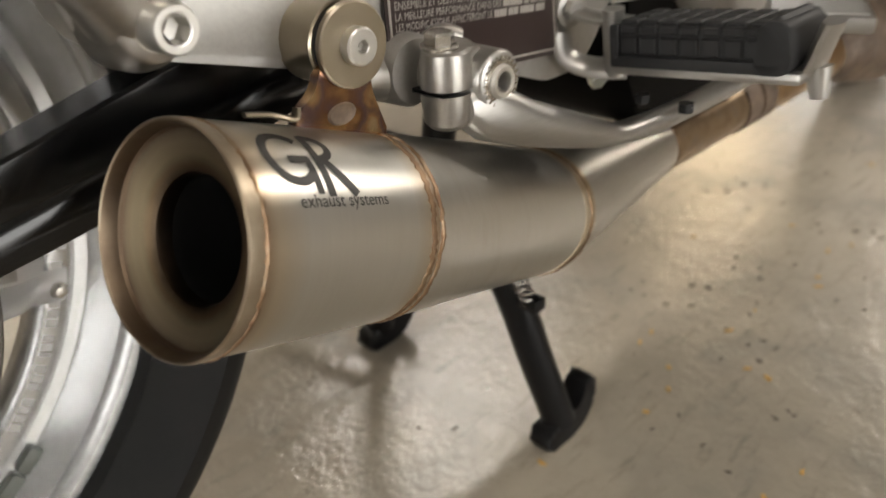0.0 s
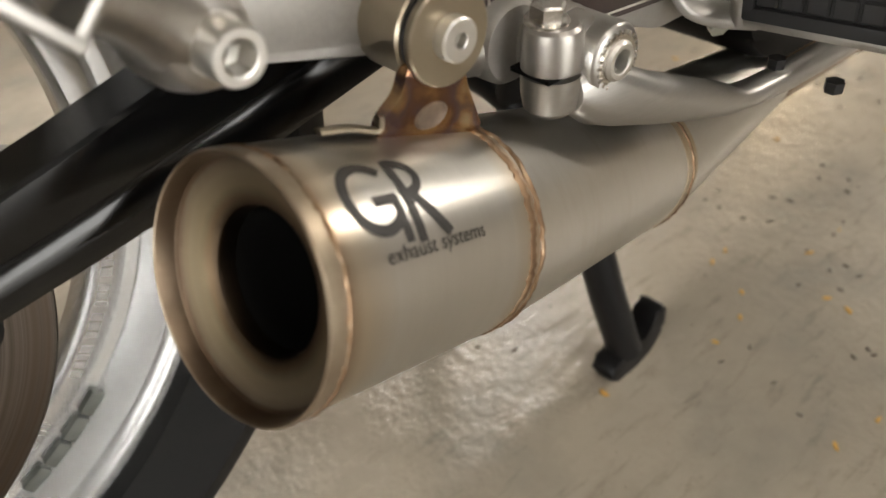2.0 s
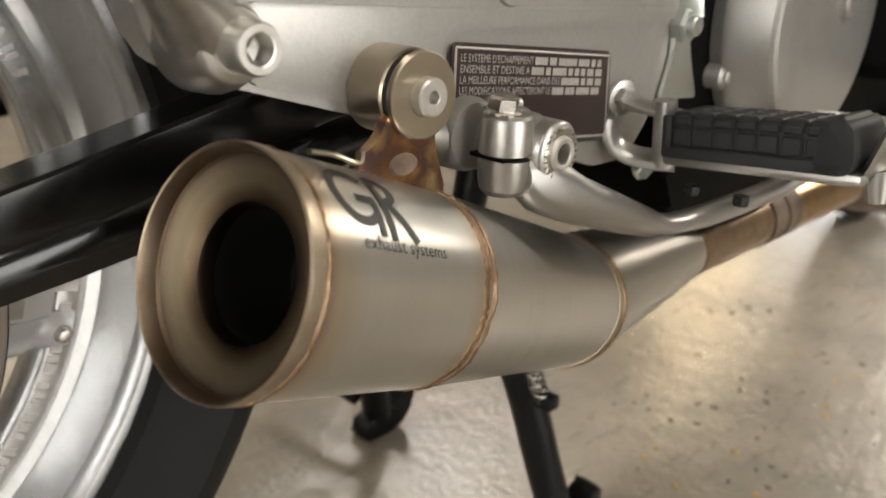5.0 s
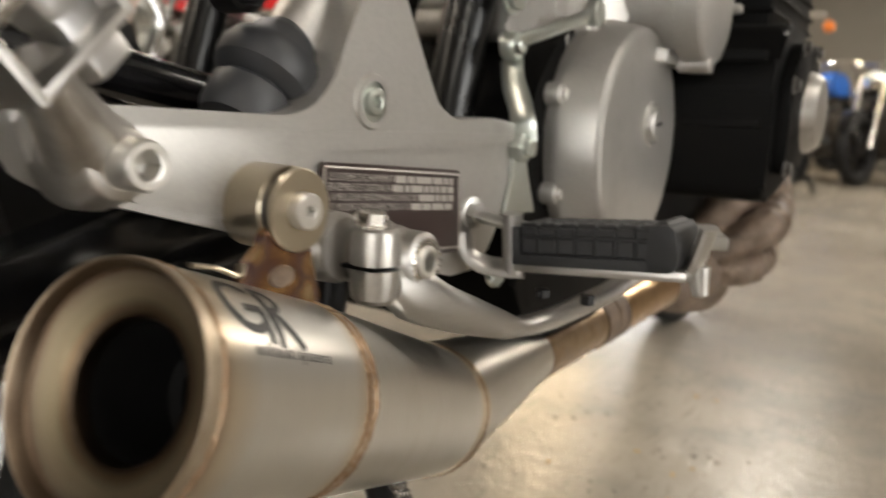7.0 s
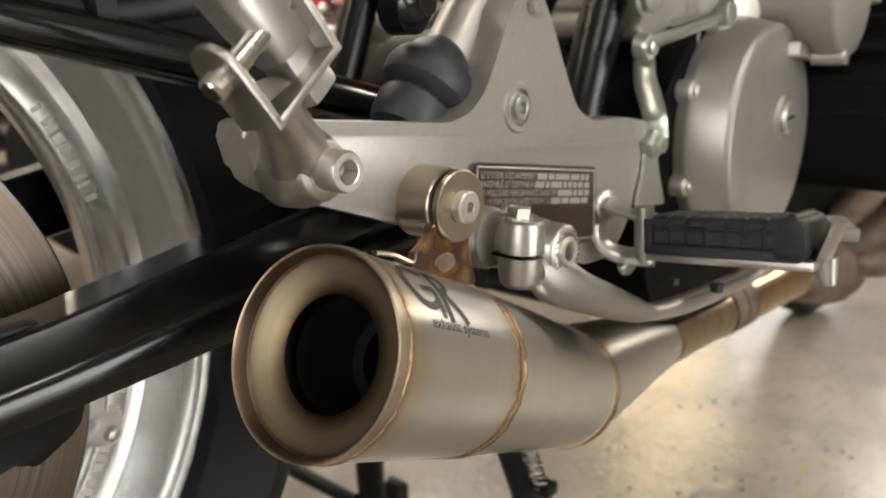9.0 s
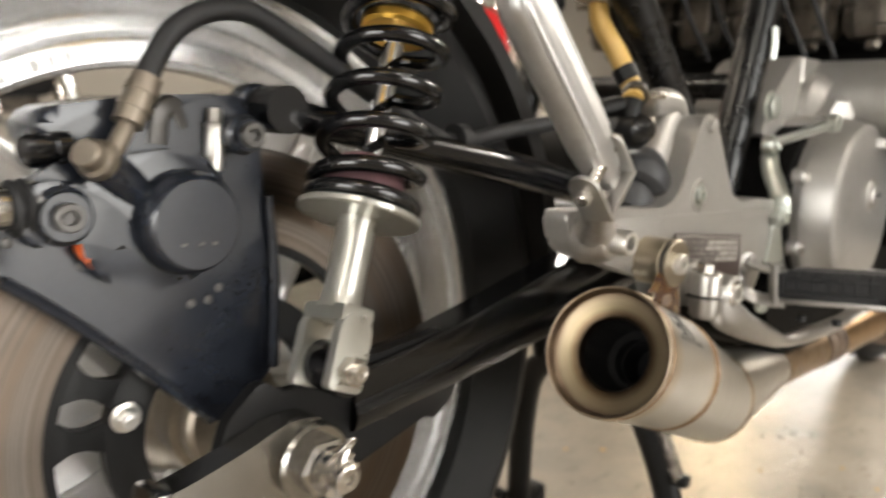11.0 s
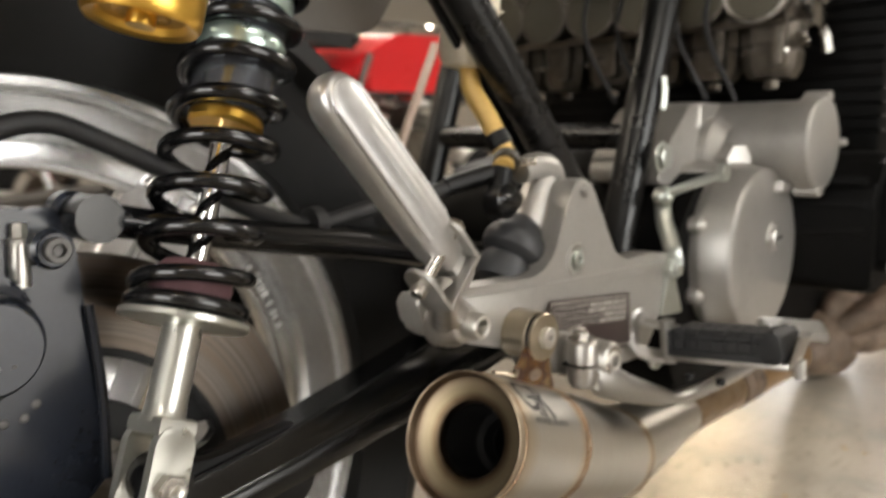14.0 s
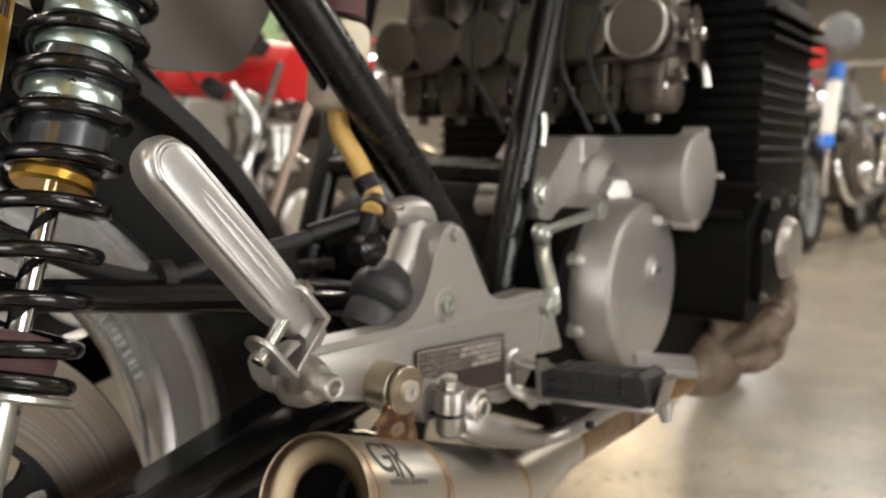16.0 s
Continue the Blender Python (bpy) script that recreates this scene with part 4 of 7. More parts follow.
part("adjuster_bolt", join(sweep([(-0.072, -0.139, 0.3265), (-0.097, -0.139, 0.3225)], 0.0042, 12, smooth=False), moved(hex_bolt(0.0080, 0.008), at((-0.095, -0.139, 0.3228), (-1, 0, -0.16)))), HUB, adj, "tarnished brown adjuster bolt")


def castle_nut():
    bms = [lathe([(0.0, 0.0), (0.0155, 0.0), (0.0155, 0.008), (0.0135, 0.010), (0.0, 0.010)], 6), lathe([(0.008, 0.010), (0.0125, 0.010), (0.0125, 0.0135), (0.008, 0.0135)], 24, closed=True)]
    for k in range(6):
        a = 60 * k
        bms.append(moved(prism(ring_sector(0.008, 0.0122, a - 18, a + 18, 4), 0.006), Matrix.Translation((0, 0, 0.0125))))
    bms.append(lathe([(0.0, 0.024), (0.0025, 0.024), (0.0030, 0.027), (0.0058, 0.027), (0.0072, 0.0255), (0.0072, 0.0)], 20))
    return join(*bms)


axle = part("axle_nut", moved(castle_nut(), at((0.003, -0.156, 0.337))), STEEL, bike, "steel castellated axle nut with split pin")
part("split_pin", join(sweep([(0.009, -0.172, 0.353), (0.006, -0.176, 0.349), (0.003, -0.176, 0.338), (0.002, -0.175, 0.322), (0.006, -0.170, 0.316)], 0.0013, 8), sweep([(0.003, -0.1735, 0.348), (0.008, -0.176, 0.354), (0.013, -0.173, 0.352), (0.009, -0.1715, 0.346)], 0.0013, 8), sweep([(0.012, -0.170, 0.330), (0.017, -0.166, 0.325), (0.0135, -0.160, 0.320)], 0.0013, 8)), STEEL, axle)

# ---- shock absorber ----
S0 = Vector((0.016, -0.145, 0.382))
SD = Vector((0.089, 0.040, 0.238)).normalized()
shock_m = axis_frame(S0, SD, (0, -1, 0))
shock = part("shock_clevis", join(
    moved(prism(rounded([(-0.0112, -0.0105), (-0.0112, 0.0225), (-0.0070, 0.0300), (0.0070, 0.0300), (0.0112, 0.0225), (0.0112, -0.0105)], 0.003), 0.006, 0.0012), Matrix(((1, 0, 0, 0), (0, 0, 1, 0.0115), (0, 1, 0, 0), (0, 0, 0, 1)))),
    moved(prism(rounded([(-0.0112, -0.0105), (-0.0112, 0.0225), (-0.0070, 0.0300), (0.0070, 0.0300), (0.0112, 0.0225), (0.0112, -0.0105)], 0.003), 0.006, 0.0012), Matrix(((1, 0, 0, 0), (0, 0, 1, -0.0175), (0, 1, 0, 0), (0, 0, 0, 1)))),
    moved(prism([(-0.0105, -0.0165), (-0.0105, 0.0165), (0.0105, 0.0165), (0.0105, -0.0165)], 0.010, 0.003), Matrix.Translation((0, 0, 0.0250)))), PALEALU, bike, "pale anodised aluminium shock clevis", m=shock_m)
part("shock_tube", lathe([(0.0, 0.032), (0.0128, 0.032), (0.0112, 0.036), (0.0106, 0.042), (0.0106, 0.083), (0.033, 0.0835), (0.0345, 0.0845), (0.0345, 0.0870), (0.033, 0.0880), (0.0, 0.0880)], 48), PALEALU, shock, m=shock_m)
part("shock_bolt", moved(nut_on_stud(0.0085, 0.007, 0.0048), shock_m @ axis_frame((0, 0.0175, 0), (0, 1, 0))), STEEL, shock, "steel nut on the lower shock bolt")
part("bump_stop", lathe([(0.0, 0.088), (0.021, 0.089), (0.0225, 0.094), (0.021, 0.099), (0.0222, 0.104), (0.0205, 0.112), (0.0165, 0.117), (0.007, 0.119)], 36), MAROON, shock, "maroon foam bump stop", m=shock_m)
part("damper_rod", lathe([(0.0, 0.088), (0.0062, 0.088), (0.0062, 0.206), (0, 0.206)], 28), CHROME, shock, "chrome damper rod", m=shock_m)
part("gold_collar", lathe([(0.006, 0.1965), (0.0195, 0.1965), (0.0212, 0.1985), (0.0212, 0.2030), (0.0195, 0.2050), (0.006, 0.2050)], 44), GOLD, shock, "gold anodised collar", m=shock_m)
part("damper_body", lathe([(0.0, 0.2052), (0.0205, 0.2052), (0.0235, 0.208), (0.0235, 0.236), (0.0245, 0.2365), (0.0245, 0.268), (0.0235, 0.2685), (0.0235, 0.38), (0, 0.38)], 48), DAMPER, shock, "dark grey damper body", m=shock_m)
for s in (0.242, 0.272, 0.292):
    part("pearl_ring", lathe([(0.0246, s), (0.0252, s + 0.001), (0.0252, s + 0.010), (0.0246, s + 0.011)], 48), PEARL, shock, "pearl green threaded ring", m=shock_m)


def coil():
    stops = [(0.0925, -0.2), (0.0945, 0.5), (0.112, 1.25), (0.136, 2.2), (0.161, 3.2), (0.187, 4.2), (0.2125, 5.2), (0.238, 6.2), (0.2625, 7.2), (0.287, 8.2), (0.312, 9.2), (0.337, 10.2), (0.36, 11.2)]
    pts = []
    hs, ts = [s for s, _ in stops], [t for _, t in stops]
    for i in range(11 * 28):
        t = -0.2 + i / 28
        h = float(np.interp(t, ts, hs))
        a = 2 * math.pi * (t + 0.10)
        pts.append((0.0292 * math.cos(a), 0.0292 * math.sin(a), h))
    return sweep(pts, 0.0046, 12, smooth=False)


part("coil_spring", coil(), BLACKGLOSS, shock, "glossy black coil spring", m=shock_m)
res_m = axis_frame((0.0015, -0.186, 0.606), (0.22, 0.03, 0.98), (0, -1, 0))
reservoir = part("shock_reservoir", lathe([(0.0, 0.0045), (0.0180, 0.0045), (0.0200, 0.0015), (0.0236, 0.0), (0.0250, 0.002), (0.0254, 0.006), (0.0254, 0.15), (0, 0.15)], 56), GOLD, shock, "gold anodised piggyback reservoir", m=res_m)
part("valve_cap", lathe([(0, -0.001), (0.006, -0.001), (0.0065, 0.005), (0.011, 0.0035), (0.0125, 0.0046)], 28), GOLD, reservoir, m=res_m)


def print_rows(rows, radius, m, start, width, rnd, hgt, gap):
    bms = []
    for i in range(rows):
        a = start
        while a < start + width:
            w = rnd.uniform(2.0, 7.0)
            sec = lathe([(radius, 0), (radius, hgt)], 4, arc=min(w, start + width - a), start=a)
            bms.append(moved(sec, Matrix.Translation((0, 0, -i * gap))))
            a += w + 1.8
    return moved(join(*bms), m)


def facing(v):
    q = res_m.to_3x3().inverted() @ Vector(v)
    return math.degrees(math.atan2(q.y, q.x))


OUTER, RIGHT = facing((-0.15, -0.34, 0)), facing((0.64, -0.77, 0))
HAND = 1 if (RIGHT - OUTER) % 360 < 180 else -1
part("printed_lines", print_rows(4, 0.02552, res_m @ Matrix.Translation((0, 0, 0.026)), OUTER - HAND * 45 - 24, 48, random.Random(3), 0.0012, 0.0026), PRINT, reservoir, "small unreadable dark print")
part("logo_bars", print_rows(1, 0.02552, res_m @ Matrix.Translation((0, 0, 0.036)), OUTER + HAND * 32 - 38, 76, random.Random(8), 0.010, 0.01), PRINT, reservoir, "dark printed logo bars")

# ---- chain and sprocket on the far side ----
spr_m = wheel_frame(0.105)


def sprocket():
    pts = []
    for k in range(43):
        for da, r in ((0.0, 0.1190), (0.30, 0.1195), (0.5, 0.1255), (0.7, 0.1195)):
            a = 2 * math.pi * (k + da) / 43
            pts.append((r * math.cos(a), r * math.sin(a)))
    return moved(prism(pts, 0.006), Matrix.Translation((0, 0, -0.003)))


spr = part("rear_sprocket", sprocket(), STEEL, bike, "oily steel rear sprocket", m=spr_m)
CHAIN = surface("oily_chain", (0.05, 0.04, 0.032), 0.4, 0.7, 0.4, 200, 40, 0.2)


def chain_path():
    pts = [(0.1235 * math.cos(radians(a)), 0.1235 * math.sin(radians(a))) for a in range(98, 276, 8)]
    front = (0.50, 0.085)
    top, bottom = (0.10 * math.cos(radians(97)), 0.1235), (0.10 * math.cos(radians(276)), -0.1235)
    up = [(top[0] + (front[0] - top[0]) * t, top[1] + (front[1] + 0.035 - top[1]) * t) for t in np.linspace(1, 0.02, 32)]
    dn = [(bottom[0] + (front[0] - bottom[0]) * t, bottom[1] + (front[1] - 0.035 - bottom[1]) * t) for t in np.linspace(0.02, 1, 32)]
    return up + pts + dn


def chain_links():
    path = chain_path()
    for i, (p, q) in enumerate(zip(path, path[1:])):
        d = math.atan2(q[1] - p[1], q[0] - p[0])
        wide = 0.020 if i % 2 else 0.014
        yield moved(box(0.0185, 0.0135, wide, 0.003, 1), Matrix.Translation(((p[0] + q[0]) / 2, (p[1] + q[1]) / 2, 0)) @ Matrix.Rotation(d, 4, "Z"))


for ln_bm in chain_links():
    part("chain_link", ln_bm, CHAIN, spr, m=spr_m)

# ---- exhaust ----
MUF_C = Vector((0.1836, -0.2090, 0.3780))
MUF_A = Vector((0.9365, 0.1130, -0.3320)).normalized()
muf_m = axis_frame(MUF_C, MUF_A, (0, 0, 1))
MR = 0.0415
PIPE_D = Vector((1.0, -0.05, 0.052)).normalized()
muffler = part("muffler", lathe([(MR - 0.0015, 0.004), (MR, 0.005), (MR, 0.050), (MR, 0.098)], 96), STAINLESS, bike, "brushed stainless steel muffler with tinted welds", m=muf_m)
part("end_cap", lathe([(MR, 0.0075), (MR + 0.0005, 0.0020), (MR + 0.0003, 0.0003), (MR - 0.0004, -0.0004), (MR - 0.0012, 0.0), (MR - 0.0017, 0.0012), (MR - 0.0024, 0.0060), (MR - 0.0034, 0.0070), (0.0310, 0.0092), (0.0250, 0.0108), (0.0238, 0.0116), (0.0232, 0.0130), (0.0228, 0.024)], 96), BELL, muffler, "straw tinted dished outlet ring with a browned lip", m=muf_m, smooth=24)
part("outlet_lining", lathe([(0.0229, 0.018), (0.0218, 0.022), (0.0216, 0.050), (0.0205, 0.052), (0.0162, 0.054), (0.0160, 0.066), (0.0152, 0.066), (0.0150, 0.092), (0, 0.092)], 64), SOOT, muffler, "sooty black outlet", m=muf_m)


def weld_ring(s, r, width, seed, waves=70):
    """A weld bead of uneven ripples round the can."""
    rnd = random.Random(seed)
    n = 140
    jig = [rnd.uniform(-1, 1) for _ in range(n)]
    bm = lathe([(r - 0.0006, -width / 2), (r + 0.0004, -width * 0.32), (r + 0.0007, 0), (r + 0.0004, width * 0.32), (r - 0.0006, width / 2)], n)
    for v in bm.verts:
        k = int(round(math.atan2(v.co.y, v.co.x) / (2 * math.pi) * n)) % n
        w = 1 + 0.006 * jig[k] + 0.003 * math.sin(waves * 2 * math.pi * k / n)
        v.co.x, v.co.y, v.co.z = v.co.x * w, v.co.y * w, v.co.z + s + 0.0008 * jig[(k * 7) % n] * (abs(v.co.z) > width * 0.2)
    return bm


part("weld_bead", weld_ring(0.0070, MR, 0.0020, 1), WELD, muffler, "brown weld bead", m=muf_m)
part("weld_bead", weld_ring(0.0945, MR, 0.0042, 2), WELD, muffler, "brown weld bead", m=muf_m)
part("weld_bead", weld_ring(0.1000, MR, 0.0034, 3), WELD, muffler, "brown weld bead", m=muf_m)


def roughened(bm, amount, size, seed):
    """Pushes the skin in and out, as scale and old wrap leave it."""
    bmesh.ops.recalc_face_normals(bm, faces=bm.faces)
    bm.normal_update()
    off = Vector((seed * 7.3, seed * 3.1, seed * 5.7))
    for v in bm.verts:
        p = v.co / size + off
        v.co = v.co + v.normal * amount * (noise.noise(p) + 0.6 * noise.noise(p * 2.7) + 0.5 * max(0.0, noise.noise(p * 0.9 + off)))
    return bm


def between(a, ra, b, rb, steps, ease=0.35):
    """Rings from one round end to another, each end facing its own way."""
    out, n = [], 72
    for k in range(steps + 1):
        t = k / steps
        e = t * t * (3 - 2 * t) * ease + t * (1 - ease)
        ring = []
        for i in range(n):
            c = Vector((math.cos(2 * math.pi * i / n), math.sin(2 * math.pi * i / n), 0))
            ring.append((a @ (c * ra)).lerp(b @ (c * rb), e))
        out.append(ring)
    return out


# past the can the body turns inwards to a mitred weld, then narrows to the pipe
elbow_a = axis_frame(MUF_C + MUF_A * 0.098, MUF_A)
elbow_b = axis_frame((0.4370, -0.1580, 0.2815), (0.86, 0.48, -0.18))
cone_end = Vector((0.603, -0.1490, 0.2765))
part("elbow", loft(between(elbow_a, MR, elbow_b, 0.0415, 6, 0.0)), ELBOW, muffler, "brushed stainless mitred elbow", smooth=60)
part("reducing_cone", loft(between(elbow_b, 0.0413, axis_frame(cone_end, PIPE_D), 0.0240, 8)), CONE, muffler, "brushed stainless reducing cone", smooth=60)
cone_b = axis_frame(cone_end, PIPE_D)
part("heat_band", loft(between(elbow_a, MR + 0.0003, elbow_b, 0.0418, 18, 0.0)[-2:]), STRAW, muffler, "straw coloured heat band beside the weld", smooth=60)
part("heat_band", loft(between(elbow_b, 0.0416, cone_b, 0.0243, 20)[:2]), STRAW, muffler, "straw coloured heat band beside the weld", smooth=60)
part("weld_bead", moved(weld_ring(0.0, 0.0418, 0.0046, 4), elbow_b), WELDDARK, muffler, "brown weld bead")
part("weld_bead", moved(weld_ring(0.0, 0.0238, 0.0036, 5), axis_frame(cone_end, PIPE_D)), WELDDARK, muffler, "brown weld bead")
pipe_pts = [cone_end - PIPE_D * 0.003, cone_end + PIPE_D * 0.12, cone_end + PIPE_D * 0.24, cone_end + PIPE_D * 0.34]
link = part("link_pipe", sweep(pipe_pts, 0.0228, 32), PIPE, bike, "heat browned steel link pipe")
part("slip_sleeve", sweep([cone_end + PIPE_D * 0.002, cone_end + PIPE_D * 0.104], 0.0240, 40, smooth=False), PIPE, link, "straw browned slip joint sleeve")
for s in (0.106, 0.131):
    part("pipe_clamp", sweep([cone_end + PIPE_D * s, cone_end + PIPE_D * (s + 0.021)], 0.0254, 40, smooth=False), RUST, link, "dark band clamp")
part("tail_sleeve", sweep([cone_end + PIPE_D * 0.154, cone_end + PIPE_D * 0.292], 0.0246, 40, smooth=False), GOLDEN, link, "golden heat tinted pipe sleeve")
headers_end = cone_end + PIPE_D * 0.345
part("collector", roughened(sweep([headers_end - PIPE_D * 0.062, headers_end - PIPE_D * 0.03, headers_end + PIPE_D * 0.03], [0.0245, 0.036, 0.052], 48, 20), 0.0020, 0.020, 3), RUST, link, "rusty four-into-one collector", smooth=70)
for yy, zz, up in ((-0.224, 0.306, 0.02), (-0.236, 0.350, 0.04), (-0.205, 0.385, 0.05), (-0.165, 0.296, 0.01)):
    s = headers_end
    pipe_bm = sweep([s.lerp(Vector((1.00, yy, zz)), 0.1), (0.990, yy, zz), (1.03, yy - 0.006, zz + 0.004), (1.080, yy - 0.002, zz + 0.010 + up * 0.3), (1.118, yy + 0.02, zz + 0.040 + up), (1.130, yy + 0.05, zz + 0.11 + up), (1.12, yy + 0.07, 0.58)], [0.017, 0.0215, 0.0215, 0.0215, 0.0215, 0.0205, 0.020], 36, 22)
    part("header_pipe", roughened(pipe_bm, 0.0032, 0.022, zz * 10), RUST, link, "rusty exhaust header pipe with flaking scale", smooth=70)
    part("flange_ring", sweep([(1.040, yy - 0.005, zz + 0.005), (1.056, yy - 0.004, zz + 0.007)], 0.0255, 18, smooth=False), RUST, link)

# the printed mark and words wrapped on the can
def on_can(bm, s0, angle, turn=0.0):
    """Lays a flat drawing (x along the can, y round it) on the can, centred on an angle measured from the top outwards."""
    c, si = math.cos(turn), math.sin(turn)
    for v in bm.verts:
        x, y = v.co.x * c - v.co.y * si, v.co.x * si + v.co.y * c
        th = radians(angle) - y / MR
        r = MR + 0.00025
        v.co = muf_m @ Vector((CAN_SIGN * r * math.sin(th), r * math.cos(th), s0 + x))
    return bm


CAN_SIGN = 1.0 if (muf_m @ Vector((1, 0, 0)) - muf_m.translation).y < 0 else -1.0


def arc_strip(cx, cy, rx, ry, a0, a1, w, n=28):
    bm = bmesh.new()
    prev = None
    for i in range(n + 1):
        a = radians(a0 + (a1 - a0) * i / n)
        p = bm.verts.new((cx + (rx - w) * math.cos(a), cy + (ry - w) * math.sin(a), 0)), bm.verts.new((cx + rx * math.cos(a), cy + ry * math.sin(a), 0))
        if prev:
            bm.faces.new((prev[0], prev[1], p[1], p[0]))
        prev = p
    return bm


def bar(x0, y0, x1, y1, w, n=6):
    bm = bmesh.new()
    d = Vector((x1 - x0, y1 - y0))
    nrm = Vector((-d.y, d.x)).normalized() * w / 2
    prev = None
    for i in range(n + 1):
        q = Vector((x0, y0)) + d * (i / n)
        p = bm.verts.new((q.x + nrm.x, q.y + nrm.y, 0)), bm.verts.new((q.x - nrm.x, q.y - nrm.y, 0))
        if prev:
            bm.faces.new((prev[0], prev[1], p[1], p[0]))
        prev = p
    return bm


mark = join(arc_strip(0.0115, 0.0125, 0.0115, 0.0125, 42, 318, 0.0035), bar(0.0105, 0.0108, 0.0200, 0.0108, 0.0032), bar(0.0188, -0.0030, 0.0188, 0.0115, 0.0032),
            bar(0.0240, -0.0040, 0.0240, 0.0240, 0.0035), arc_strip(0.0262, 0.0170, 0.0075, 0.0070, -92, 92, 0.0032, 16), bar(0.0240, 0.0228, 0.0265, 0.0228, 0.0032), bar(0.0240, 0.0112, 0.0270, 0.0112, 0.0032), bar(0.0262, 0.0115, 0.0365, -0.0035, 0.0037))
part("printed_mark", on_can(mark, 0.0155, 52), PRINT, muffler, "dark printed maker's mark")
part("printed_text", on_can(text_mesh("exhaust systems", 0.0068, 0.0), 0.0232, 62.5), PRINT, muffler, "small dark printed words exhaust systems")

# hanger and rubber-mounted bush
BU = Vector((0.275, -0.206, 0.425))
hanger = part("muffler_hanger", moved(prism(rounded([(0.243, 0.396), (0.247, 0.405), (0.256, 0.411), (0.259, 0.420), (0.284, 0.420), (0.283, 0.407), (0.286, 0.398), (0.291, 0.384), (0.268, 0.388)], 0.004), 0.0050, 0.0014), side(-0.1975)), TORCHED, bike, "brown heat tinted steel hanger bracket")
part("pressed_oval", moved(lathe([(0, 0.0006), (0.0034, 0.0006), (0.0046, 0.0011), (0.0054, 0.0)], 24), at((0.267, -0.2024, 0.3995)) @ Matrix.Diagonal((1.35, 0.85, 1, 1))), RUST, hanger, "dark ringed oval heat mark")
part("foot_strip", sweep([(0.226, -0.199, 0.4090), (0.236, -0.2005, 0.4068), (0.245, -0.2020, 0.4030), (0.247, -0.2015, 0.4070)], 0.0011, 8, 4, wide=2.2), NICKEL, hanger, "straw coloured folded strip")
for bx, bl, br in ((0.250, 0.009, 0.0017), (0.266, 0.011, 0.0020), (0.284, 0.013, 0.0017)):
    part("weld_bead", sweep([(bx - bl / 2, -0.2055, 0.4810 - bx * 0.345 + bl * 0.17), (bx, -0.2065, 0.4810 - bx * 0.345), (bx + bl / 2, -0.2055, 0.4810 - bx * 0.345 - bl * 0.17)], [br * 0.6, br, br * 0.6], 10), WELD, hanger, "brown weld bead")
bush = part("bush_housing", moved(join(lathe([(0.0, 0.0), (0.0165, 0.0), (0.0172, 0.001), (0.0172, 0.021), (0.0165, 0.022), (0.0135, 0.022), (0.0135, 0.018), (0, 0.018)], 56)), at((BU.x, -0.177, BU.z))), NICKEL, hanger, "yellowed steel bush housing")
part("rubber_bush", moved(lathe([(0, 0.024), (0.0150, 0.024), (0.0156, 0.022), (0.0150, 0.016), (0, 0.016)], 48), at((BU.x, -0.177, BU.z))), RUBBER, bush)
part("bush_washer", moved(lathe([(0.0, 0.0032), (0.0160, 0.0032), (0.0167, 0.0026), (0.0168, 0.0006), (0.0164, 0.0), (0, 0)], 64), at((BU.x, -0.2015, BU.z))), NICKEL, bush, "yellowed steel washer")
part("bush_bolt", moved(socket_bolt(0.0074, 0.0050, 0.0026), at((BU.x, -0.2048, BU.z))), PALESTEEL, bush, "low socket head bolt")

# ---- footrest hanger plate ----
HP = [(0.176, 0.4630), (0.218, 0.4625), (0.296, 0.461), (0.312, 0.466), (0.324, 0.478), (0.333, 0.498), (0.344, 0.522), (0.352, 0.532), (0.366, 0.532), (0.376, 0.522), (0.398, 0.488), (0.411, 0.469), (0.430, 0.4615), (0.470, 0.464), (0.492, 0.462), (0.516, 0.458), (0.522, 0.444), (0.512, 0.425), (0.492, 0.408), (0.476, 0.385), (0.462, 0.372), (0.430, 0.371), (0.405, 0.380), (0.330, 0.398), (0.268, 0.413), (0.220, 0.426), (0.196, 0.4325), (0.183, 0.441)]
plate = part("footrest_plate", moved(prism(rounded(HP, 0.007, 4), 0.020, 0.0035, 3), side(-0.1575)), CAST, bike, "cast aluminium footrest hanger plate")
part("raised_web", moved(prism(rounded([(0.215, 0.430), (0.30, 0.410), (0.310, 0.446), (0.44, 0.446), (0.50, 0.450), (0.505, 0.455), (0.43, 0.455), (0.30, 0.455), (0.215, 0.457)], 0.004), 0.0022, 0.001), side(-0.1772)), CAST, plate)
part("plate_bolt", moved(join(washer(0.0105, 0.004, 0.0012), socket_bolt(0.0068, 0.0045, 0.0034)), at((0.352, -0.1765, 0.469))), ZINC, plate, "recessed socket bolt")
part("plate_ring", moved(lathe([(0.0098, 0.0014), (0.0128, 0.0014), (0.0138, 0.0)], 36), at((0.352, -0.1774, 0.469))), CAST, plate)
part("tab_bolt", moved(hex_bolt(0.0058, 0.005), at((0.361, -0.1775, 0.5235))), CAST, plate)
part("frame_nut", moved(nut_on_stud(0.0105, 0.010, 0.006), at((0.502, -0.176, 0.446))), ZINC, plate, "zinc plated frame nut")
dp = part("data_plate", moved(prism(rounded([(0.3135, 0.394), (0.3125, 0.4415), (0.4315, 0.4335), (0.4365, 0.386)], 0.004), 0.0012, 0.0003), side(-0.1795)), PLATE, plate, "dark maroon data plate with lines of small white print")


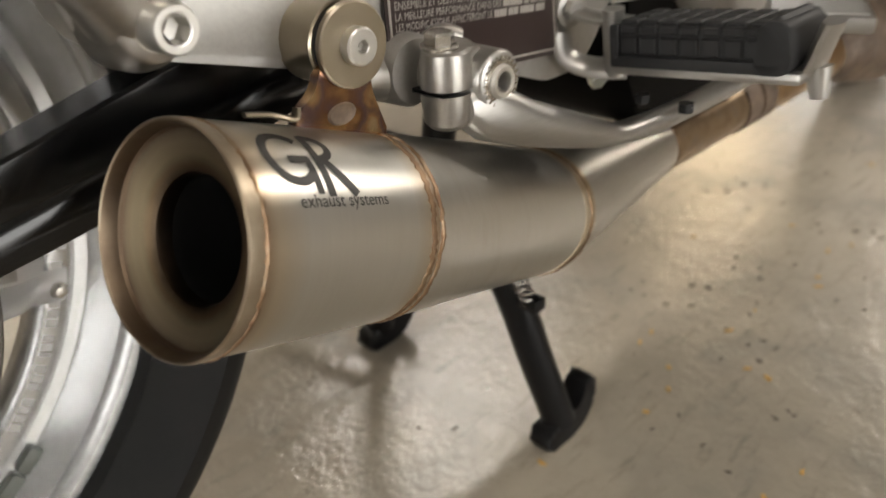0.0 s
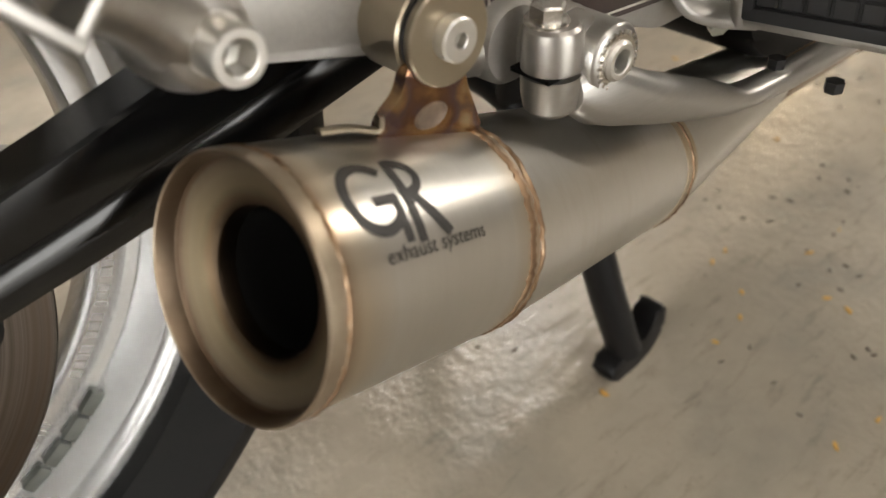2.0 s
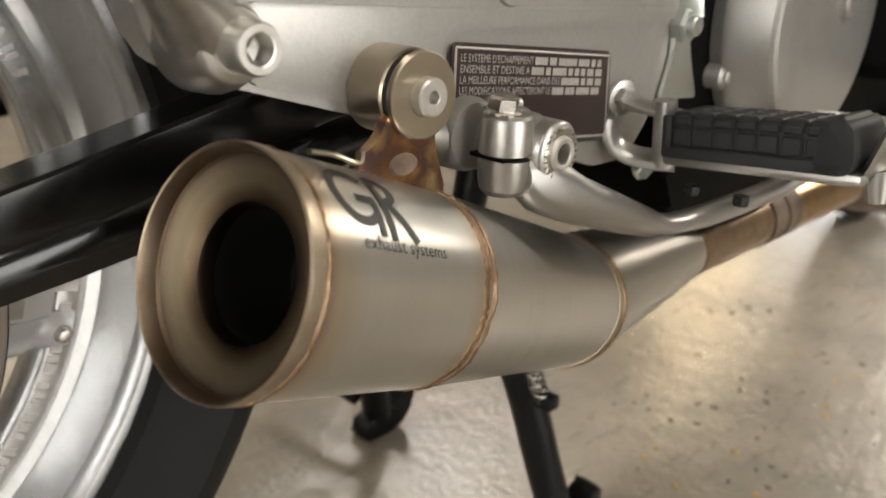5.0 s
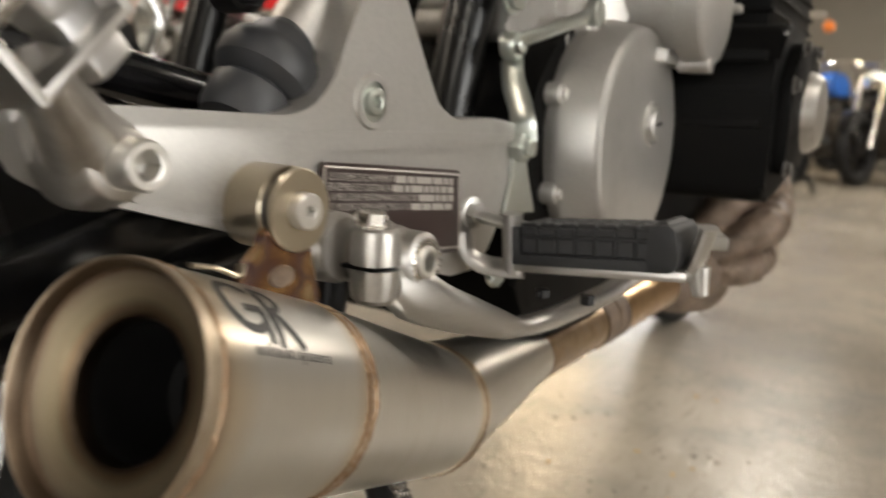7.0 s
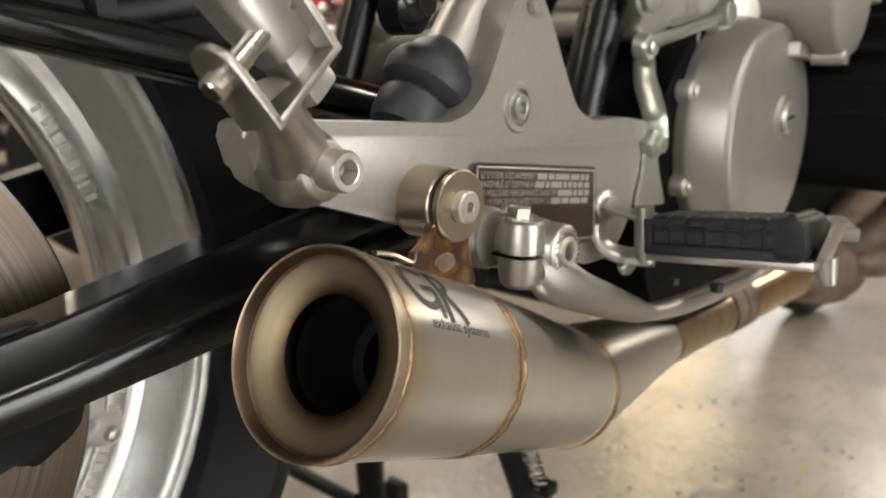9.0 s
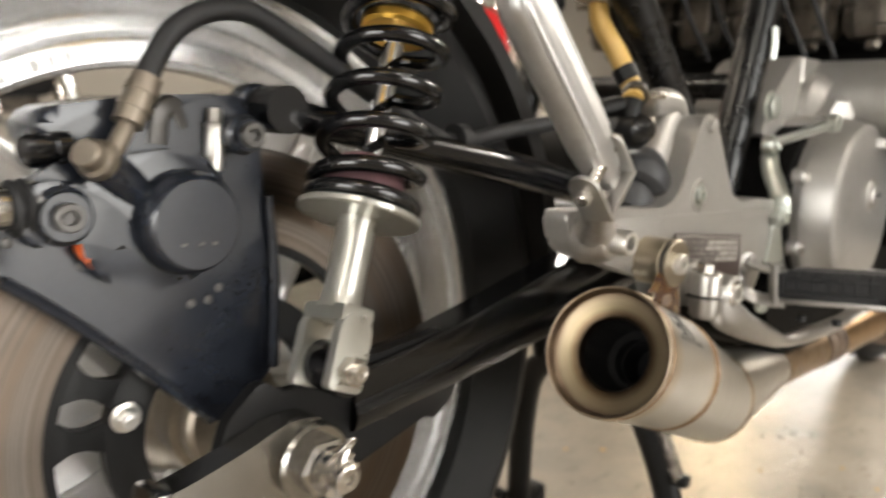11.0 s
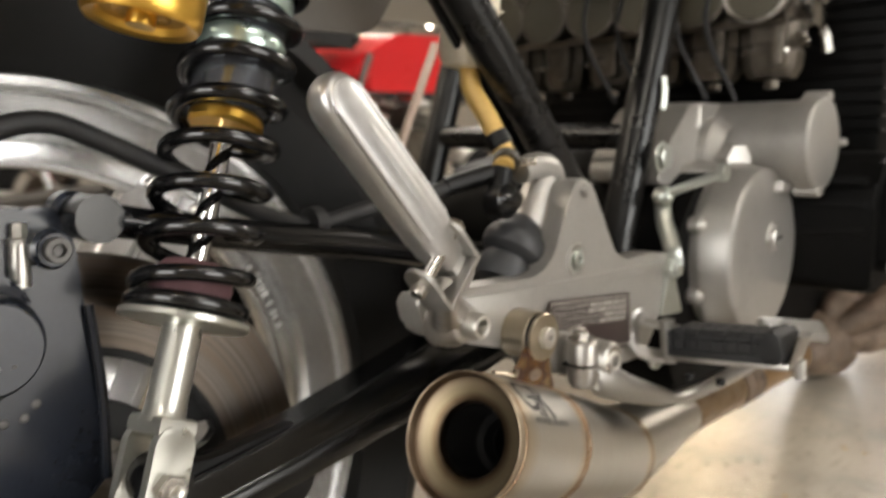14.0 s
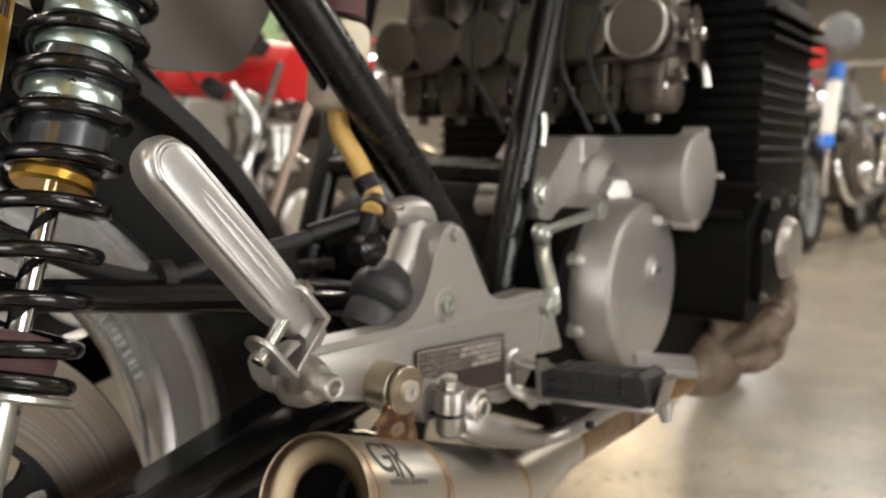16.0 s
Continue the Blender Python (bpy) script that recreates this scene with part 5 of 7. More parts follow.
def plate_border():
    bms = []
    quad = [(0.3155, 0.397), (0.3148, 0.4392), (0.4298, 0.4312), (0.4343, 0.389)]
    for p, q in zip(quad, quad[1:] + quad[:1]):
        bms.append(sweep([(p[0], -0.1808, p[1]), (q[0], -0.1808, q[1])], 0.0006, 6, smooth=False))
    return join(*bms)


part("border", plate_border(), LETTER, dp)


WORDS = [("LE SYSTEME D'ECHAPPEMENT", 0.45), ("ENSEMBLE ET DESTINE A", 0.43), ("LA MEILLEURE PERFORMANCE DANS DES", 0.64), ("LES MODIFICATIONS AFFECTERONT LE", 0.58), ("", 0.01)]
rnd = random.Random(11)
for row in range(5):
    word, reach = WORDS[row]
    u, bars = reach + 0.02, []
    if word:
        letters = text_mesh(word, 0.0049, 0.0)
        span = max(v.co.x for v in letters.verts)
        k = (reach - 0.012) * 0.1135 / span
        z0 = 0.4368 - row * 0.0047 - 0.0036
        part("print_line", moved(letters, Matrix(((k, 0, 0, 0.3176), (0, 0, -1, -0.18105), (-0.0687 * k, 1, 0, z0), (0, 0, 0, 1)))), LETTER, dp, "small white printed words")
    while u < (0.94 if row < 4 else 0.22):
        for k in range(rnd.randint(2, 8)):
            x, z = 0.3165 + u * 0.1135, 0.4368 - row * 0.0047 - u * 0.0078
            bars.append(moved(box(0.0016 * rnd.uniform(0.75, 1.1), 0.0004, 0.0036), Matrix.Translation((x, -0.1808, z - 0.002))))
            u += 0.0165
            if u > 0.95:
                break
        u += 0.014
    part("print_line", join(*bars), LETTER, dp, "row of small white unreadable print")

# ---- passenger footrest ----
pm = part("passenger_mount", join(
    sweep([(0.2000, -0.184, 0.4450), (0.1915, -0.1900, 0.4530), (0.1800, -0.1985, 0.4630), (0.1690, -0.2065, 0.4715)], [0.0158, 0.0128, 0.0098, 0.0090], 28),
    moved(lathe([(0, 0.0220), (0.0112, 0.0220), (0.0122, 0.0212), (0.0128, 0.0190), (0.0150, 0.0150), (0.0165, 0.0100), (0.0172, 0.0), (0, 0)], 44), at((0.2000, -0.1765, 0.445)))), BRIGHTCAST, bike, "cast aluminium passenger footrest mount", smooth=60)
part("mount_bolt", moved(join(lathe([(0, 0.0005), (0.0088, 0.0005), (0.0088, 0.0), (0, 0)], 32), socket_bolt(0.0083, 0.0125, 0.0048)), at((0.2010, -0.1985, 0.445))), PALESTEEL, pm, "large pale socket cap bolt")
# bent strap with two ears across the pivot's axis
AX = Vector((0.73, 0.12, 0.67)).normalized()
DN = (Vector((0.65, 0, -0.76)) - AX * Vector((0.65, 0, -0.76)).dot(AX)).normalized()
WD = AX.cross(DN)
cl_m = Matrix(((DN.x, WD.x, AX.x, 0.146), (DN.y, WD.y, AX.y, -0.2110), (DN.z, WD.z, AX.z, 0.476), (0, 0, 0, 1)))


def ear(x0, x1, w):
    return [(x1, -w), (x1, w)] + [(x0 + w * (1 - math.sin(a)), w * math.cos(a)) for a in np.linspace(0.1, math.pi - 0.1, 14)]


part("clevis", join(moved(prism(ear(-0.0125, 0.0222, 0.0098), 0.0034, 0.0009, 2), Matrix.Translation((0, 0, 0.0015))),
                    moved(prism(ear(-0.0105, 0.0222, 0.0092), 0.0034, 0.0009, 2), Matrix.Translation((0, 0, 0.0410))),
                    moved(box(0.0032, 0.0190, 0.0425, 0.0009), Matrix.Translation((0.0208, 0, 0.0230)))), BRUSHED, pm, "bent steel clevis strap", m=cl_m)
part("pivot_pin", moved(lathe([(0, -0.0048), (0.0034, -0.0048), (0.0042, -0.0038), (0.0044, 0.0), (0.0044, 0.049), (0, 0.049)], 24), cl_m), STEEL, pm, "threaded steel pivot pin")
for k in range(4):
    part("thread", moved(lathe([(0.0040, 0.0), (0.0049, 0.0005), (0.0040, 0.0010)], 20), cl_m @ Matrix.Translation((0, 0, -0.0042 + 0.0013 * k))), PALESTEEL, pm)
part("clevis_bolt", moved(hex_bolt(0.0062, 0.006), cl_m @ Matrix.Translation((0, 0, 0.0446))), STEEL, pm)
PEG_A, PEG_B = Vector((0.176, -0.203, 0.492)), Vector((0.100, -0.196, 0.578))
peg_m = axis_frame(PEG_A, PEG_B - PEG_A, (0.2, -1, 0.1))
PL = (PEG_B - PEG_A).length


def folding_peg():
    """A flat bar with a rounded tip and two long grooves down its face."""
    w, d, n = 0.0155, 0.0110, 44
    stations = [(-0.005, 0.55, 0.5), (-0.004, 0.72, 0.75), (0.0, 0.78, 0.85), (0.012, 0.92, 0.97), (0.024, 1.0, 1.0), (PL - 0.004, 1.0, 1.0)]
    stations += [(PL - 0.004 + 0.0185 * math.sin(a), max(0.06, math.cos(a)) ** 0.8, max(0.06, math.cos(a)) ** 0.55) for a in np.linspace(0.2, math.pi / 2, 9)]
    bm = bmesh.new()
    rings = []
    for z, sx, sy in stations:
        ring = []
        for k in range(n):
            a = 2 * math.pi * k / n
            c, s = math.cos(a), math.sin(a)
            ring.append(bm.verts.new((w * sx * math.copysign(abs(c) ** 0.6, c), -0.001 + d * sy * math.copysign(abs(s) ** 0.6, s), z)))
        rings.append(ring)
    for r0, r1 in zip(rings, rings[1:]):
        for k in range(n):
            bm.faces.new((r0[k], r0[(k + 1) % n], r1[(k + 1) % n], r1[k]))
    bm.faces.new(rings[0][::-1])
    bm.faces.new(rings[-1])
    return bm


peg = part("passenger_footrest", folding_peg(), PEGALU, bike, "folded polished aluminium passenger footrest", m=peg_m)
part("tongue", moved(box(0.017, 0.014, 0.034, 0.003), Matrix.Translation((0, -0.002, -0.008))), PEGALU, peg, m=peg_m)
rim_line = [(-0.0112, 0.0072, 0.022), (-0.0116, 0.0080, PL * 0.5), (-0.0112, 0.0080, PL - 0.006)]
rim_line += [(-0.0108 * math.cos(a), 0.0078 - 0.0012 * math.sin(a), PL - 0.002 + 0.0108 * math.sin(a)) for a in np.linspace(0.25, math.pi - 0.25, 7)]
rim_line += [(0.0112, 0.0080, PL - 0.006), (0.0116, 0.0080, PL * 0.5), (0.0112, 0.0072, 0.022)]
part("raised_border", sweep(rim_line, 0.0021, 12, 5, up=(0, 1, 0)), PEGALU, peg, "rubbed bright border", m=peg_m)
part("flute", sweep([(0.0, 0.0078, 0.014), (0.0, 0.0088, 0.026), (0.0, 0.0090, PL * 0.5), (0.0, 0.0084, PL - 0.010)], 0.0016, 12, 6, wide=2.6, up=(0, 1, 0)), PEGALU, peg, m=peg_m)

# ---- rider footrest and brake pedal ----
RA, RB = Vector((0.4600, -0.2120, 0.3935)), Vector((0.4610, -0.3045, 0.4020))
rp_m = axis_frame(RA, RB - RA, (0, 0, 1))
RL = (RB - RA).length
rider = part("rider_footrest", join(
    moved(box(0.036, 0.006, RL + 0.006, 0.0025), Matrix.Translation((0, -0.013, RL / 2 + 0.002))),
    sweep([(0, -0.013, RL - 0.006), (0, -0.011, RL + 0.003), (0, 0.000, RL + 0.008), (0, 0.011, RL + 0.012)], 0.0038, 12, 6, wide=3.2, up=(0, 1, 0)),
    moved(lathe([(0, 0.016), (0.004, 0.015), (0.0065, 0.0), (0, 0)], 16), axis_frame((0, -0.010, RL + 0.006), (0, -1, 0.1)))), BRUSHED, bike, "aluminium rider footrest base", m=rp_m)
rub = part("rubber_pad", join(moved(box(0.038, 0.023, RL - 0.004, 0.006, 3), Matrix.Translation((0, 0.0, RL / 2 - 0.001))), moved(box(0.038, 0.009, 0.011, 0.0035, 3), Matrix.Translation((0, 0.0100, RL - 0.008)) @ Matrix.Rotation(-0.6, 4, "X"))), RUBBER, rider, "ribbed black rubber pad", m=rp_m)


def pad_blocks():
    out, step = [], (RL - 0.024) / 6
    for i in range(7):
        for x in (-0.0125, 0, 0.0125):
            out.append(((x, 0.0112, 0.010 + i * step), (0.0112, 0.0032, step * 0.88)))
    for i in range(7):
        for sx in (-0.0193, 0.0193):
            for yy, hh in ((0.0003, 0.0092), (0.0082, 0.0046)):
                out.append(((sx, yy, 0.011 + i * step * 0.97), (0.0026, hh, step * 0.86)))
    return out


blk = {}
for c, s in pad_blocks():
    if s not in blk:
        blk[s] = box(*s, 0.0009, 1)
    ob = part("rubber_block", moved(blk[s].copy(), Matrix.Translation(c)), RUBBER, rub, m=rp_m)
part("pad_border", join(*[moved(box(0.0040, 0.0062, RL - 0.003, 0.0014, 2), Matrix.Translation((sx, -0.0080, RL / 2 - 0.001))) for sx in (-0.0195, 0.0195)],
                        *[moved(box(0.0040, 0.0215, 0.0055, 0.0014, 2), Matrix.Translation((sx, 0.0, 0.0030))) for sx in (-0.0195, 0.0195)],
                        moved(prism(rounded([(-0.0110, -0.0150), (0.0115, -0.0130), (0.0145, -0.0050), (0.0120, 0.0010), (-0.0050, 0.0030), (-0.0110, 0.0000)], 0.004), 0.0430, 0.0016), Matrix(((0, 0, 1, -0.0215), (1, 0, 0, 0), (0, 1, 0, RL - 0.001), (0, 0, 0, 1))))), RUBBER, rub, "smooth raised border and end wedge", m=rp_m)
part("footrest_clevis", join(sweep([(0.446, -0.179, 0.408), (0.452, -0.192, 0.4045), (0.462, -0.212, 0.4010)], 0.0036, 12, 6, wide=2.4), sweep([(0.441, -0.179, 0.396), (0.441, -0.184, 0.3835), (0.449, -0.194, 0.3775), (0.461, -0.210, 0.3765)], 0.0030, 12, 6, wide=2.6), moved(box(0.012, 0.006, 0.026, 0.002), Matrix.Translation((0.447, -0.179, 0.400)))), BRUSHED, rider, "bright steel clevis", smooth=50)
part("clevis_bolt", moved(join(washer(0.0098, 0.003, 0.0018), moved(hex_bolt(0.0062, 0.0050), Matrix.Translation((0, 0, 0.0018)))), at((0.4460, -0.1815, 0.4085), (-0.30, -0.94, -0.05))), BRUSHED, rider, "bright bolt and washer")
part("pivot_barrel", sweep([(0.452, -0.205, 0.410), (0.456, -0.206, 0.374)], 0.0062, 16, smooth=False), BRUSHED, rider, "bright pivot barrel")
part("clevis_pin", moved(hex_bolt(0.0055, 0.006), at((0.4600, -0.1900, 0.3690), (-0.4, -0.8, -0.3))), ZINC, rider)
part("return_spring", sweep([(0.470 + 0.004 * math.cos(i * 0.9), -0.196 - i * 0.0009, 0.378 + 0.004 * math.sin(i * 0.9)) for i in range(22)], 0.0009, 6, 2), STEEL, rider)
for bx, bz in ((0.437, 0.372), (0.425, 0.376)):
    part("base_bolt", moved(hex_bolt(0.004, 0.005), axis_frame((bx, -0.235 - (0.437 - bx) * 2.6, bz), (0, 0, -1))), BLACKSATIN, rider)

pedal = part("brake_pedal", join(
    flat_bar([(0.329, 0.378, 0.396, -0.2075, 0.0085), (0.338, 0.3700, 0.3985, -0.2085, 0.0095), (0.352, 0.3640, 0.3930, -0.2100, 0.0116), (0.372, 0.3572, 0.3815, -0.2122, 0.0114), (0.400, 0.3490, 0.3695, -0.2150, 0.0104), (0.424, 0.3430, 0.3590, -0.2175, 0.0096), (0.438, 0.3422, 0.3520, -0.2188, 0.0084), (0.448, 0.3408, 0.3508, -0.2196, 0.0084), (0.475, 0.3390, 0.3505, -0.2215, 0.0084), (0.515, 0.3405, 0.3518, -0.2245, 0.0084), (0.555, 0.3450, 0.3550, -0.2290, 0.0084), (0.590, 0.3560, 0.3660, -0.2370, 0.0080), (0.606, 0.3740, 0.3840, -0.2480, 0.0080)], 0.85),
    moved(lathe([(0.0075, 0.0215), (0.0125, 0.0215), (0.0140, 0.0198), (0.0142, 0.0), (0, 0)], 40), at((0.345, -0.196, 0.397)))), BRUSHED, bike, "brushed aluminium brake pedal", smooth=62)
part("pedal_clamp", join(
    moved(lathe([(0, 0.0165), (0.0092, 0.0165), (0.0106, 0.0152), (0.0114, 0.0120), (0.0116, 0.0), (0, 0)], 32), Matrix.Translation((0.3255, -0.203, 0.3970))),
    moved(lathe([(0, 0.0), (0.0116, 0.0), (0.0114, -0.008), (0.0104, -0.0135), (0.0080, -0.0160), (0, -0.0165)], 32), Matrix.Translation((0.3255, -0.203, 0.3948))),
    moved(box(0.018, 0.018, 0.0165, 0.003), Matrix.Translation((0.334, -0.200, 0.4052))), moved(box(0.018, 0.018, 0.016, 0.003), Matrix.Translation((0.334, -0.200, 0.3870))),
    moved(lathe([(0, 0.024), (0.0150, 0.024), (0.0160, 0.022), (0.0160, 0.0)], 36), at((0.338, -0.176, 0.399)))), BRIGHTCAST, pedal, "split clamp on the brake shaft")
# Black strip between the clamp halves, painted shade of the open slit.
part("slit_shade_strip", moved(box(0.026, 0.019, 0.0018), Matrix.Translation((0.328, -0.2015, 0.3959))), BLACKENGINE, pedal)
part("clamp_bolt", moved(join(washer(0.0085, 0.0, 0.0015), moved(hex_bolt(0.0068, 0.006), Matrix.Translation((0, 0, 0.0015)))), axis_frame((0.324, -0.201, 0.4138), (0, -0.1, 1))), STEEL, pedal, "bright clamp bolt")
part("brake_shaft", moved(lathe([(0.0046, 0.0180), (0.0046, 0.0262), (0.0050, 0.0268), (0.0068, 0.0268), (0.0078, 0.0255), (0.0078, 0.0)], 36), at((0.345, -0.1935, 0.397))), PALESTEEL, pedal, "hollow steel brake shaft")
# Dark disc set in the hollow shaft, painting the shade of its bore.
part("bore_shade_disc", moved(lathe([(0, 0.0195), (0.0047, 0.0195), (0.0047, 0.0190), (0, 0.0190)], 24), at((0.345, -0.1935, 0.397))), DARKBOLT, pedal)
part("lock_washer", moved(join(lathe([(0.0078, 0.0010), (0.0098, 0.0010), (0.0102, 0.0), (0.0078, 0.0)], 36), *[moved(box(0.0008, 0.0022, 0.0012), Matrix.Rotation(k * math.pi / 12, 4, "Z") @ Matrix.Translation((0, 0.0104, 0.0005))) for k in range(24)]), at((0.345, -0.2174, 0.397))), STEEL, pedal, "toothed lock washer")
part("stop_lever", join(sweep([(0.3255, -0.178, 0.386), (0.3268, -0.179, 0.396), (0.3290, -0.180, 0.4055), (0.3360, -0.182, 0.4130), (0.3440, -0.184, 0.4150), (0.3510, -0.186, 0.4115)], [0.0055, 0.0050, 0.0042, 0.0040, 0.0042, 0.0048], 16), sweep([(0.288, -0.174, 0.405), (0.306, -0.176, 0.402), (0.328, -0.178, 0.397)], [0.0100, 0.0110, 0.0105], 24)), BRIGHTCAST, pedal, "curved cast stop lever", smooth=50)
part("shaft_boss", moved(lathe([(0, 0.030), (0.0145, 0.030), (0.0165, 0.027), (0.0175, 0.0), (0, 0)], 40), at((0.322, -0.158, 0.402))), CAST, plate)
pad_m = Matrix.Translation((0.564, -0.2700, 0.3935)) @ Matrix.Rotation(0.42, 4, "Z")
pedal_pad = part("pedal_pad", join(moved(box(0.050, 0.056, 0.009, 0.002), pad_m), sweep([(0.600, -0.242, 0.372), (0.590, -0.252, 0.384), (0.575, -0.262, 0.390)], 0.007, 12)), BRUSHED, pedal, "ribbed aluminium pedal pad")
for x in (-0.018, -0.009, 0.0, 0.009, 0.018):
    part("rib", moved(box(0.0030, 0.050, 0.0030, 0.0008), pad_m @ Matrix.Translation((x, 0, 0.0050))), BRUSHED, pedal_pad)

# ---- frame ----
frame_tubes = part("frame", sweep([(0.10, -0.118, 0.84), (0.245, -0.120, 0.70), (0.34, -0.120, 0.606), (0.43, -0.120, 0.512), (0.47, -0.118, 0.46)], 0.0165, 20), FRAMEBLACK, bike, "satin black tubular steel frame")
part("frame_tube", sweep([(0.625, -0.118, 0.85), (0.594, -0.120, 0.742), (0.550, -0.120, 0.60), (0.508, -0.120, 0.46), (0.500, -0.118, 0.36)], 0.0172, 20), FRAMEBLACK, frame_tubes)
part("frame_tube", sweep([(0.10, 0.150, 0.84), (0.245, 0.150, 0.70), (0.43, 0.150, 0.512), (0.47, 0.150, 0.46)], 0.0165, 16), FRAMEBLACK, frame_tubes)
part("frame_tube", sweep([(0.625, 0.150, 0.85), (0.594, 0.150, 0.742), (0.550, 0.150, 0.60), (0.508, 0.150, 0.46), (0.50, 0.15, 0.36)], 0.0172, 16), FRAMEBLACK, frame_tubes)
part("cross_tube", sweep([(0.540, -0.118, 0.568), (0.540, 0.15, 0.568)], 0.013, 16, smooth=False), FRAMEBLACK, frame_tubes)
part("cross_tube", sweep([(0.50, -0.12, 0.42), (0.50, 0.15, 0.42)], 0.02, 16, smooth=False), FRAMEBLACK, frame_tubes)
part("cable", sweep([(0.185, -0.100, 0.760), (0.27, -0.098, 0.668), (0.33, -0.099, 0.604), (0.40, -0.101, 0.532), (0.45, -0.106, 0.47)], 0.0042, 10), BLACKSATIN, frame_tubes)
part("cable_stay", sweep([(0.552, -0.140, 0.625), (0.551, -0.142, 0.610), (0.549, -0.142, 0.594)], 0.0034, 10), ZINC, frame_tubes)
part("frame_bolt", moved(hex_bolt(0.0125, 0.008, 0.015), at((0.535, -0.150, 0.548))), ZINC, frame_tubes, "zinc plated engine mounting bolt")


# ---- rear mudguard and panel ----
def guard(r, a0, a1, y0, y1, th=0.003, n=36):
    prof = [(r - 0.085, y0 + 0.006), (r - 0.016, y0 + 0.002), (r - 0.004, y0), (r, y0 + 0.01), (r + 0.003, (y0 + y1) / 2), (r, y1 - 0.01), (r - 0.004, y1), (r - 0.016, y1 - 0.002)]
    bm = lathe(prof, n, arc=a1 - a0, start=a0)
    bmesh.ops.solidify(bm, geom=bm.faces[:], thickness=th)
    return bm


part("rear_mudguard", guard(0.348, 8, 128, -0.068, 0.075), FENDER, bike, "dark grey plastic rear mudguard", m=wheel_frame(MID))
part("side_panel", moved(prism(rounded([(0.190, 0.640), (0.175, 0.760), (0.330, 0.760), (0.300, 0.690), (0.270, 0.645)], 0.015), 0.004, 0.001), side(-0.030)), SIDEPANEL, bike, "taupe grey plastic panel")

# ---- master cylinder and its tank ----
mc = part("master_cylinder", join(
    sweep([(0.326, -0.145, 0.490), (0.340, -0.144, 0.507), (0.356, -0.142, 0.528)], [0.0145, 0.0150, 0.0150], 24),
    sweep([(0.322, -0.144, 0.537), (0.340, -0.144, 0.541), (0.358, -0.143, 0.537), (0.368, -0.142, 0.524)], [0.0095, 0.0112, 0.0130, 0.0120], 20),
    moved(box(0.030, 0.010, 0.018, 0.003), Matrix.Translation((0.384, -0.146, 0.520)))), CAST, bike, "cast aluminium rear master cylinder")
part("push_rod_boot", lathe([(0.0, 0.025), (0.0135, 0.025), (0.0165, 0.022), (0.0205, 0.018), (0.0225, 0.0135), (0.0272, 0.0095), (0.0298, 0.0045), (0.0302, -0.0010), (0.0288, -0.0060), (0.0250, -0.0095), (0.0205, -0.0115), (0.0215, -0.0130), (0.0238, -0.0145), (0.0245, -0.0180), (0.0238, -0.0280), (0.0215, -0.0330), (0.0, -0.0345)], 44), BOOT, mc, "ribbed black rubber boot", smooth=26, m=axis_frame((0.3140, -0.145, 0.4800), (0.60, 0, 0.80)) @ Matrix.Diagonal((0.82, 0.82, 0.95, 1)))
part("hose_clamp", sweep([(0.3185, -0.1335, 0.5475), (0.3140, -0.1365, 0.5435)], 0.0104, 20, smooth=False), DARKBOLT, mc, "steel hose clamp")
part("clamp_screw", moved(hex_bolt(0.0036, 0.012), at((0.320, -0.146, 0.545), (0.6, -0.8, 0))), STEEL, mc)
part("union_cap", moved(lathe([(0, 0.010), (0.006, 0.009), (0.0105, 0.004), (0.012, 0.0)], 28), at((0.290, -0.158, 0.5175))), BLACKGLOSS, mc, "glossy black cap")
part("union", join(moved(lathe([(0, 0.018), (0.009, 0.018), (0.012, 0.014), (0.012, 0), (0, 0)], 28), at((0.292, -0.142, 0.515))), sweep([(0.297, -0.140, 0.512), (0.306, -0.140, 0.540)], 0.0085, 16, smooth=False)), BLACKSATIN, mc, "black plastic union")
tank = part("brake_fluid_tank", moved(box(0.041, 0.037, 0.070, 0.013, 4), Matrix.Translation((0.3210, -0.092, 0.652)) @ Matrix.Rotation(0.08, 4, "Y")), TANKWHITE, bike, "yellowed translucent brake fluid tank")
part("mould_seam", moved(box(0.0415, 0.0375, 0.0014, 0.0004), Matrix.Translation((0.3205, -0.092, 0.664)) @ Matrix.Rotation(0.08, 4, "Y")), TANKWHITE, tank)
part("tank_cap", lathe([(0, 0.030), (0.019, 0.030), (0.021, 0.027), (0.021, 0.0), (0, 0)], 32), MAROON, tank, "dull purple cap", m=axis_frame((0.3210, -0.092, 0.689), (0.08, 0, 1)))
part("fluid_hose", sweep([(0.3180, -0.094, 0.618), (0.3160, -0.100, 0.600), (0.3210, -0.115, 0.575), (0.3230, -0.128, 0.550), (0.3090, -0.138, 0.540)], 0.0082, 16), AMBER, tank, "amber rubber fluid hose")
part("hose_band", sweep([(0.3215, -0.119, 0.566), (0.3230, -0.125, 0.556)], 0.0098, 16, smooth=False), BLACKSATIN, tank)

# Added sheet, no known part; it only darkens what shows behind the carburettors.
part("dark_backing_panel", moved(prism(rounded([(0.55, 0.79), (0.54, 0.82), (0.55, 0.86), (0.72, 0.88), (0.72, 0.80), (0.64, 0.78)], 0.015), 0.012, 0.003), side(0.135)), BLACKSATIN, bike, "black panel added behind the carburettors to darken the background")
part("far_side_strut", sweep([(0.492, 0.11, 0.672), (0.475, 0.11, 0.636), (0.416, 0.11, 0.512), (0.400, 0.11, 0.478)], 0.0050, 14), ACCTAN, bike, "pale tan strut on the far side")
